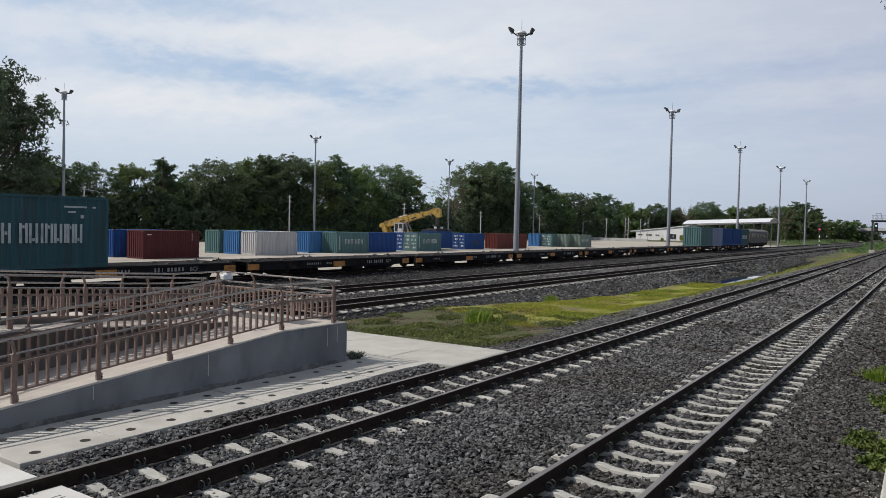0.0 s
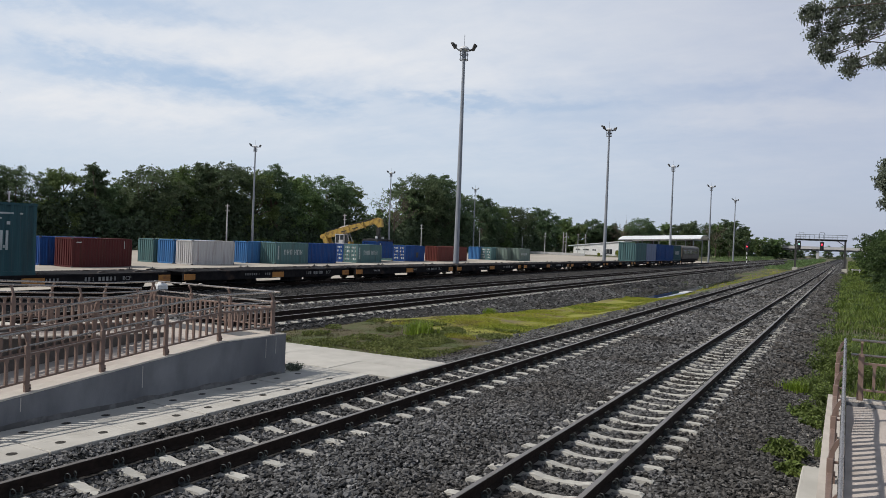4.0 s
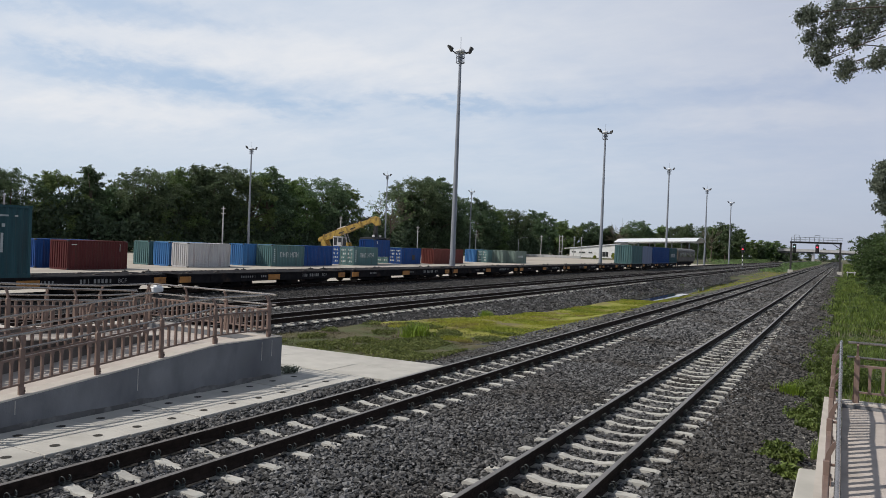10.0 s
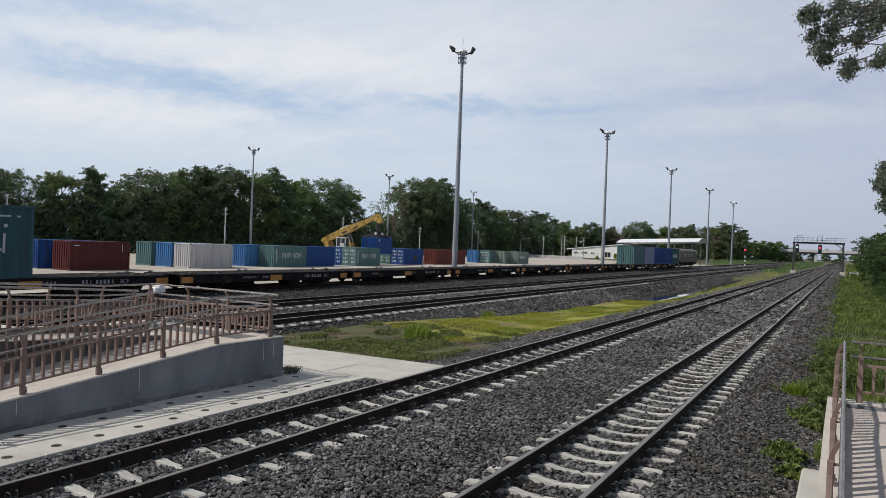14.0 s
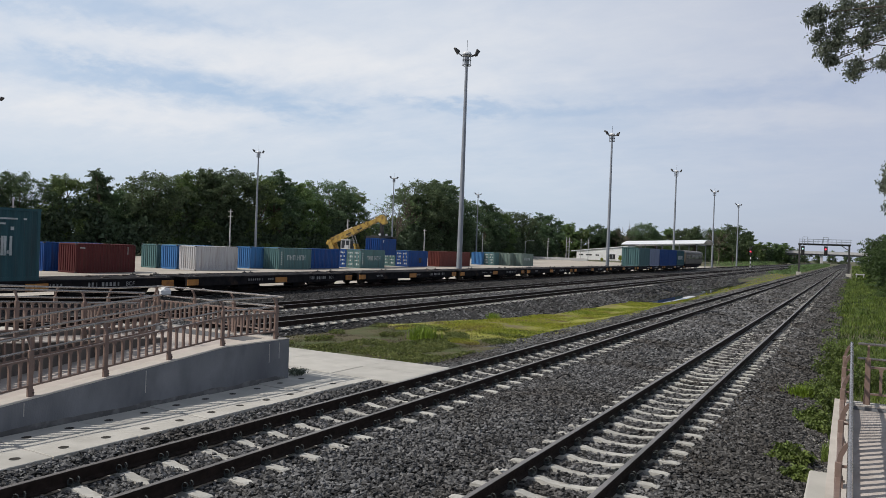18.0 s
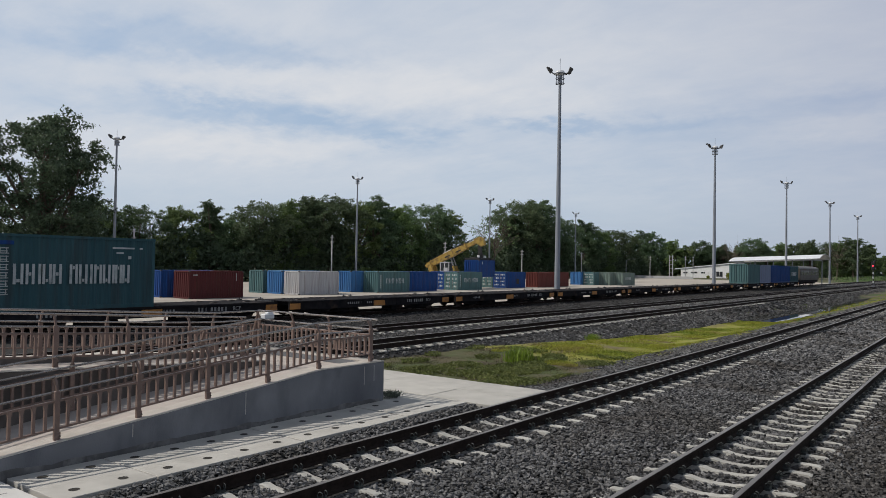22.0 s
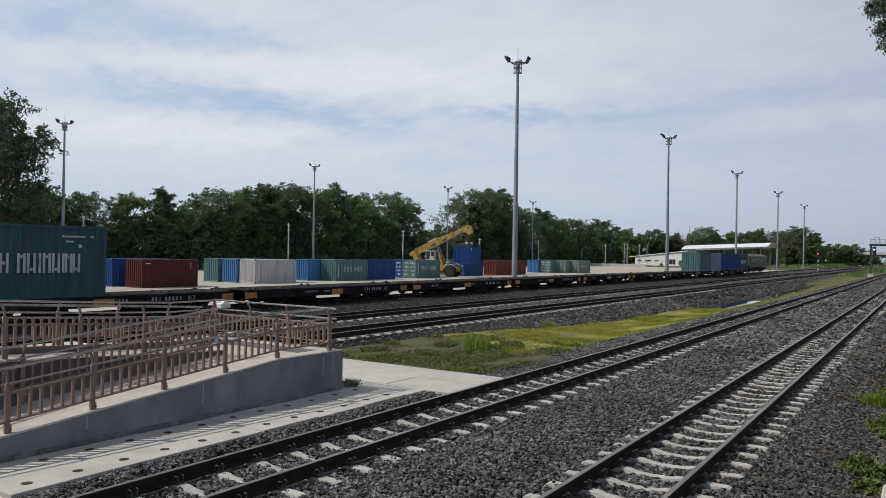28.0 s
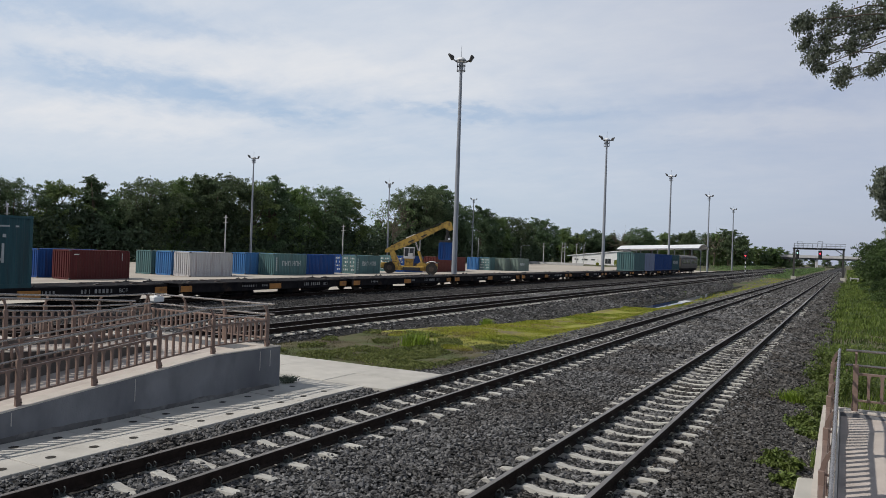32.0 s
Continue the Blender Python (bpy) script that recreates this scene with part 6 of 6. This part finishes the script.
WEEDS = [(-9.46, 11.22, 0.42, 0.36, "small dark weed at the foot of the ramp wall"), (-0.66, 11.3, 0.62, 0.5, "bright leafy weed beside the ballast"), (-0.52, 10.5, 0.42, 0.45, "low leafy weed beside the ramp footing"),
         (-0.52, 14.3, 0.60, 0.5, "leafy weed beside the ballast"), (-0.35, 13.7, 0.45, 0.6, "leafy weed below the ramp end"), (-0.5, 16.9, 0.70, 0.6, "leafy weed beside the ballast"), (-0.3, 17.8, 0.7, 0.7, "leafy weed on the bank"),
         (-0.4, 20.4, 0.8, 0.7, "leafy weed on the bank"), (-0.2, 15.6, 0.8, 0.7, "leafy weed on the bank"), (0.3, 18.4, 1.1, 0.8, "tall leafy weed on the bank"), (-0.2, 24.0, 1.1, 0.7, "tall leafy weed on the bank")]
for i, (x, y, s, flat, lab) in enumerate(WEEDS):
    weed_plant(x, y, s, flat, lab, 100 + i, 420 if i == 0 else 1500, 0.022 if i == 0 else 0.03, "leaf_near" if i == 0 else "weed")
trg = np.random.default_rng(61)
for x, y, s, lab in ((-11.25, 19.1, 1.0, "tall bright green tuft of reed-like grass"), (-0.82, 16.6, 0.62, "yellowing tuft of grass beside the ballast"), (-13.1, 28.0, 0.6, "small green tuft at the edge of the stones")):
    tuft = thing("grass_tuft", lab, "grass tuft", "grass tufts", at=pose(x, y, max(ground_z(x, y), -0.30 if x > -2 else -9)))
    v, f = blades(trg, trg.normal(0, 0.20 * s, 380), trg.normal(0, 0.20 * s, 380), np.zeros(380), trg.uniform(0.25, 0.62, 380) * s, np.full(380, 0.013 * s))
    part("tussock", raw_mesh("tussock", v, f, M["tuft"]), None, tuft)

# ---- bushes and trees on the bank ----
BUSH = [tree_meshes(31, 4, 0.05, 4.6, 26, 9000, 0.085, "round", "leaf_bush", 1.1), tree_meshes(32, 4, 0.05, 4.2, 24, 9000, 0.08, "lumpy", "leaf_bush", 1.1)]
for i, (x, y, s) in enumerate(((3.6, 34, 0.62), (3.3, 42, 0.75), (4.2, 52, 0.95), (3.4, 62, 0.95), (4.4, 74, 1.2), (3.8, 88, 1.25), (4.8, 104, 1.35), (4.6, 122, 1.4), (5.6, 142, 1.6), (5.5, 165, 1.8), (7, 190, 2.0), (4.4, 27, 0.6))):
    tree("bush", BUSH[i % 2], pose(x, y, ground_z(x, y), 0, 0, 47 * i) @ Matrix.Scale(s * 1.15, 4), "dense green bush on the bank beside the line", "bush", "bushes on the bank")


def near_tree(name, x, y, seed, clusters, leaf, label, trunk_top):
    """A tree whose leafy twigs reach over the line: clusters of (x, y, z, radius)."""
    rng = np.random.default_rng(seed)
    t = thing(name, label, "tree", at=pose(x, y, ground_z(x, y)))
    bm = bmesh.new()
    top = Vector((0, 0, trunk_top))
    limb(bm, (0, 0, -0.3), top, 0.22, 0.12, rng, 0.04)
    cs = []
    for cx, cy, cz, r in clusters:
        c = Vector((cx - x, cy - y, cz - ground_z(x, y)))
        root = Vector((0, 0, trunk_top * rng.uniform(0.92, 1.0)))
        elbow = root.lerp(c, 0.6) + Vector((0, 0, 0.25 + 0.25 * rng.random()))
        limb(bm, root, elbow, 0.045, 0.018, rng)
        limb(bm, elbow, c, 0.017, 0.006, rng, 0.25)
        for i in range(max(5, int(16 * r / 0.4))):
            d = Vector(rng.normal(0, 1, 3)).normalized() * r * rng.uniform(0.5, 1.1)
            d.z = d.z * 0.8 - 0.1 * r
            rod(bm, elbow.lerp(c, 0.85), c + d, 0.006, 4, 0.002)
            k = int(95 * rng.uniform(0.6, 1.3))
            cs.append(np.array(c + d * 0.9) + rng.normal(0, 0.045 + 0.08 * r, (k, 3)))
    part("trunk", bm, M["bark"], t)
    v, f = leaf_quads(rng, np.concatenate(cs), leaf, None, 0.8)
    part("crown", raw_mesh("crown", v, f, M["leaf_near"]), None, t)
    return t


c1 = [(-0.67, 14.0, 6.71, 0.2), (-0.52, 14.0, 6.17, 0.18), (-0.79, 14.0, 6.76, 0.14), (-0.38, 14.0, 6.48, 0.16), (-0.29, 14.0, 6.24, 0.13), (-0.09, 14.0, 5.84, 0.11), (-0.11, 14.0, 5.69, 0.08), (-0.04, 14.0, 6.71, 0.22),
      (0.19, 14.0, 6.48, 0.2), (0.32, 14.0, 6.68, 0.26), (0.4, 14.0, 5.99, 0.13), (0.3, 14.0, 5.81, 0.08), (0.06, 14.0, 6.24, 0.1), (-0.42, 14.0, 5.96, 0.09), (-0.22, 14.0, 6.84, 0.18), (-0.63, 14.0, 6.37, 0.12),
      (0.6, 14.3, 6.9, 0.3), (0.6, 14.0, 7.4, 0.4), (0.75, 14.1, 6.1, 0.4), (0.9, 14.4, 7.0, 0.5), (1.4, 14.2, 6.5, 0.5), (1.2, 14.0, 7.6, 0.6), (2.0, 14.4, 7.2, 0.7), (0.4, 14.5, 8.0, 0.6),
      (-0.1, 14.3, 7.9, 0.45), (2.6, 14.5, 8.0, 0.9), (3.6, 14.8, 8.4, 1.1), (4.6, 14.5, 8.0, 1.1), (3.2, 15.5, 7.3, 0.9), (5.4, 15, 7.2, 1.0)]
near_tree("platform_tree", 4.6, 15.0, 71, c1, 0.025, "tree with small dark leaves hanging over the platform end", 6.6)
c2 = [(0.97, 26.0, 4.9, 0.4), (1.22, 26.3, 5.4, 0.45), (1.17, 25.8, 4.3, 0.35), (1.42, 26.0, 3.7, 0.4), (1.57, 26.4, 4.8, 0.5), (1.72, 26.2, 5.8, 0.5), (1.82, 26, 3.2, 0.6), (2.12, 26.5, 4.3, 0.7), (2.42, 26, 5.3, 0.8),
      (2.72, 26.4, 3.4, 0.8), (3.22, 26.5, 4.6, 0.9), (3.22, 26.2, 6.0, 0.8), (4.02, 26.8, 5.3, 1.0), (4.82, 26.6, 4.4, 1.0), (4.52, 27, 6.2, 0.9)]
near_tree("bank_tree", 3.9, 26.8, 72, c2, 0.048, "dark-leaved tree on the bank beside the line", 4.0)


# ---- loose ballast stones ----


def stone_cloud(name, seed, xs, ys, zs, sizes, label, mat="stone"):
    """Angular stones of eight corners each."""
    rng = np.random.default_rng(seed)
    n = len(xs)
    base = np.array([(1, 0, 0), (-1, 0, 0), (0, 1, 0), (0, -1, 0), (0, 0, 1), (0, 0, -1)], float)
    v = base[None] * rng.uniform(0.7, 1.45, (n, 6, 1)) + rng.normal(0, 0.22, (n, 6, 3))
    v[:, :, 2] *= 0.8
    q = rng.normal(size=(n, 4))
    q /= np.linalg.norm(q, axis=1, keepdims=True)
    a, b, c, d = q.T
    R = np.stack([1 - 2 * (c * c + d * d), 2 * (b * c - a * d), 2 * (b * d + a * c), 2 * (b * c + a * d), 1 - 2 * (b * b + d * d), 2 * (c * d - a * b),
                  2 * (b * d - a * c), 2 * (c * d + a * b), 1 - 2 * (b * b + c * c)], 1).reshape(n, 3, 3)
    v = np.einsum("nij,nkj->nki", R, v) * (1.18, 1.18, 0.78)      # stones lie on their flat sides
    v = v * sizes[:, None, None] + np.stack([xs, ys, zs], 1)[:, None]
    f = np.array([(0, 2, 4), (2, 1, 4), (1, 3, 4), (3, 0, 4), (2, 0, 5), (1, 2, 5), (3, 1, 5), (0, 3, 5)])
    f = (np.arange(n)[:, None, None] * 6 + f[None]).reshape(-1, 3)
    me = raw_mesh(name, v.reshape(-1, 3), f, M[mat])
    return tagged(part(name, me), label, "ballast", kind="stuff")


def bed_z(x, y):
    """Top of the ballast: level between the rails and heaped a little towards the slabs and between the tracks."""
    z = np.full(len(x), -0.190)
    z += 0.055 * np.clip((-7.55 - x) / 0.3, 0, 1) * (y < 12)
    z += 0.035 * np.clip(1 - np.abs(x + 4.75) / 0.9, 0, 1)
    z -= 0.010 * (np.abs(x + 2.82) < 0.46)
    z -= 0.135 * np.clip(x + 1.2, 0, 0.9)
    z -= 0.18 * np.clip((-8.0 - x) / 0.6, 0, 1.5) * (y > 12)
    return z


srng = np.random.default_rng(90)


def on_sleeper(x, y, xc, first, pitch, margin):
    return (np.abs(x - xc) < 0.95) & (np.abs((y - first + pitch / 2) % pitch - pitch / 2) < 0.070 + margin)


def heap(name, seed, n, xr, yr, size, label, ypow=1.0):
    x = srng.uniform(*xr, n)
    y = yr[0] + (yr[1] - yr[0]) * srng.uniform(0, 1, n) ** ypow
    sz = size * srng.uniform(0.6, 1.35, n) * np.clip(y / 16, 1, 3.0)
    keep, heaped = np.ones(n, bool), np.zeros(n, bool)
    for xc in (-2.82, -6.70):                      # leave the rails free
        for s in (-1, 1):
            keep &= np.abs(x - xc - s * GAUGE / 2) > 0.07 + 0.6 * sz
    for xc, first, pitch in ((-2.82, 3.66, 0.56), (-6.70, 3.71, 0.59)):      # sleeper tops stay bare; the second track's are half filled over
        on = on_sleeper(x, y, xc, first, pitch, 0.45 * np.minimum(sz, 0.06))
        inner = (x - xc > 0.06) & (x - xc < 0.5) & (xc < -5)
        keep &= ~on | (inner & (srng.random(n) < 0.95)) | (srng.random(n) < 0.012)
        heaped = heaped | on
    keep &= ~((x < -8.06) & (y < 11.9)) & ~((x < -7.52) & (y > 11.8) & (y < 14.1)) & ~((x < -6.2) & (y < 4.05)) & ~((x > -0.42) & (y < 10.4))
    x, y, heaped, sz = x[keep], y[keep], heaped[keep], sz[keep]
    z = bed_z(x, y) + srng.uniform(-1, 0.75, len(x)) * np.maximum(0.03, 0.75 * sz) + 0.05 * heaped
    dusty = x > -1.75 + 0.35 * srng.normal(size=len(x))      # the shoulder on the platform side is dull with dust
    stone_cloud("dusty_stones", seed + 40, x[dusty], y[dusty], z[dusty], sz[dusty], "dusty grey crushed stone beside the bank", "stone_dirty")
    dusty = ~dusty
    return stone_cloud(name, seed, x[dusty], y[dusty], z[dusty], sz[dusty], label)


heap("ballast_stones", 1, 104000, (-8.5, -0.2), (3.2, 17), 0.026, "loose grey crushed stone between the near rails", 1.25)
heap("ballast_stones", 2, 44000, (-8.5, -0.35), (17, 42), 0.030, "loose grey crushed stone further along the tracks", 1.3)
heap("ballast_stones", 6, 26000, (-8.5, -0.5), (42, 125), 0.026, "loose grey crushed stone far along the tracks", 1.3)
heap("ballast_stones", 9, 16000, (-8.5, -0.4), (-9.5, 3.2), 0.032, "loose grey crushed stone behind the viewpoint")
n = 66000
yx = srng.uniform(-29.0, -12.4, n)
yy = 11 + 101 * srng.random(n) ** 1.5
ysz = 0.038 * srng.uniform(0.6, 1.4, n) * np.clip(yy / 26, 1, 2.2)
edge_x = edge(yy)
keep = yx < np.where(yy < 14, -15.0, edge_x + 0.1 * srng.normal(size=n))
for xc, first in ((-16.0, 12.0), (-19.9, 14.0), (-26.9, 12.0)):
    for s in (-1, 1):
        keep &= np.abs(yx - xc - s * GAUGE / 2) > 0.09 + 0.4 * ysz
    keep &= ~on_sleeper(yx, yy, xc, first, 0.6, 0.3 * ysz) | (np.abs(yx - xc) < 0.45)
yx, yy, ysz, edge_x = yx[keep], yy[keep], ysz[keep], edge_x[keep]
u = np.clip((yx + 15.1) / np.maximum(edge_x + 15.1, 0.3), 0, 1.1)
yz = np.array([slope_z(c, d, b) + 0.012 for b, c, d in zip(yy, u, edge_x)])
# stones from about x = -20.9 to the siding get the darker material
dark_zone = yx < -20.9 + 0.5 * srng.normal(size=len(yx))
stone_cloud("yard_ballast_stones", 3, yx[~dark_zone], yy[~dark_zone], yz[~dark_zone], ysz[~dark_zone], "loose grey crushed stone of the goods tracks")
stone_cloud("siding_stones", 10, yx[dark_zone], yy[dark_zone], yz[dark_zone], ysz[dark_zone], "dark stone along the siding", "stone_dark")
n = 6500
hx_, hy_ = srng.uniform(-9.1, -8.2, n), 14.1 + 29 * srng.random(n) ** 1.3
stone_cloud("edge_stones", 4, hx_, hy_, np.full(n, -0.30), 0.028 * srng.uniform(0.6, 1.4, n), "scattered stones at the edge of the grass")
n = 3200
hx_, hy_ = srng.uniform(-15.2, -8.2, n), srng.uniform(14.07, 14.75, n)
stone_cloud("edge_stones", 7, hx_, hy_, np.full(n, -0.27), 0.03 * srng.uniform(0.6, 1.4, n), "grey stones between the slabs and the grass")
n = 6400
hx_, hy_ = srng.uniform(-0.95, -0.16, n), 5 + 14 * srng.random(n) ** 1.9
hk = (hy_ > 10.4) | (hx_ < -0.41)
hx_, hy_ = hx_[hk], hy_[hk]
stone_cloud("bank_stones", 5, hx_, hy_, -0.29 - 0.08 * (hx_ + 0.7), 0.021 * srng.uniform(0.5, 2.0, len(hx_)), "pale stones and rubble beside the ramp", "rubble")
n = 15000                                   # thinner cover far down both lines
fx, fy = np.where(srng.random(n) < 0.4, srng.uniform(-8.4, -0.8, n), srng.uniform(-24.5, -13.0, n)), 108 + 170 * srng.random(n) ** 1.2
fk = np.ones(n, bool)
for xc in (-2.82, -6.70, -16.0, -19.9):
    for s in (-1, 1):
        fk &= np.abs(fx - xc - s * GAUGE / 2) > 0.12
fx, fy = fx[fk], fy[fk]
fz = np.where(fx < -12, np.where(fx > -15, -0.21 - 0.19 * np.clip((fx + 15) / 2.1, 0, 1), -0.2), -0.205)
stone_cloud("far_ballast_stones", 8, fx, fy, fz, 0.075 * srng.uniform(0.5, 1.3, len(fx)), "crushed stone far down the lines")


# ---- what moves: the reach stacker lifts a container and drives out of its row ----
# seconds, boom tip x and y, heading in degrees, boom angle in degrees
STACKER_ROWS = [
    (0, -63.2, 93.7, 10, 14.2), (3, -63.15, 93.72, 10, 15.2), (6, -63.1, 93.75, 10, 17.8), (8, -63.05, 93.78, 10, 19.1),
    (11, -63.05, 93.8, 10, 20.6), (14, -63.05, 93.78, 10, 23.0), (17, -63.15, 93.72, 10, 24.0), (20, -63.0, 93.8, 10, 24.2),
    (23, -62.75, 93.97, 10, 24.0), (25, -61.3, 94.9, 10, 23.9), (26.3, -60.3, 95.05, 11, 24.0), (27.5, -59.1, 95.25, 13, 24.2),
    (28.5, -57.9, 95.6, 16, 24.3), (29, -57.1, 95.85, 18, 24.4), (29.5, -56.4, 96.05, 20, 24.6), (30, -55.6, 96.3, 22, 24.9),
    (31, -54.0, 96.85, 25, 25.1), (32, -52.7, 97.15, 28, 25.2)]


def motions():
    base, booms, rams, hangs, boxes, spins = [], [], ([], []), [], [], {}
    turned, last = 0.0, None
    for t, tx, ty, head, e in STACKER_ROWS:
        ca, sa = math.cos(radians(e)), math.sin(radians(e))
        hx, hy = math.cos(radians(head)), math.sin(radians(head))
        reach = HINGE[0] + BOOM * ca                      # from the front axle to the boom tip
        ox, oy = tx - hx * reach, ty - hy * reach
        base.append((t, pose(ox, oy, YARD, 0, 0, head)))
        booms.append((t, pose(HINGE[0], 0, HINGE[1], 0, -e, 0)))
        tip_z = HINGE[1] + BOOM * sa
        drop = 2.85 - 0.35 * smooth(25, 29, t)            # the load is drawn up as it drives off
        hangs.append((t, pose(HINGE[0] + BOOM * ca, 0, tip_z - drop)))
        boxes.append((t, pose(tx, ty, YARD + tip_z - drop - 0.22 - CH, 0, 0, head)))
        for rows, s in zip(rams, (-1, 1)):
            a = Vector((-1.25, s * 0.62, 1.3))
            b = Vector((HINGE[0] + 3.9 * ca + 0.45 * sa, s * 0.45, HINGE[1] + 3.9 * sa - 0.45 * ca))
            d = b - a
            rows.append((t, Matrix.Translation(b - d.normalized() * 4.0) @ d.to_track_quat("X", "Z").to_matrix().to_4x4()))
        if last:
            turned += ((ox - last[0]) * hx + (oy - last[1]) * hy) / 0.86
        last = (ox, oy)
        spins[t] = math.degrees(turned)
    walk(stacker, base)
    walk(boom, booms)
    walk(spreader, hangs)
    walk(carried_box, boxes)
    for (r, s), rows in zip(RAMS, rams):
        walk(r, rows)
    ts, vs = list(spins), list(spins.values())
    fine_t = [0.0, 20.0] + [23 + 0.25 * k for k in range(37)]
    for w, x, y in WHEELS:
        walk(w, [(t, pose(x, y, 0.88, 0, float(np.interp(t, ts, vs)), 0)) for t in fine_t])


motions()
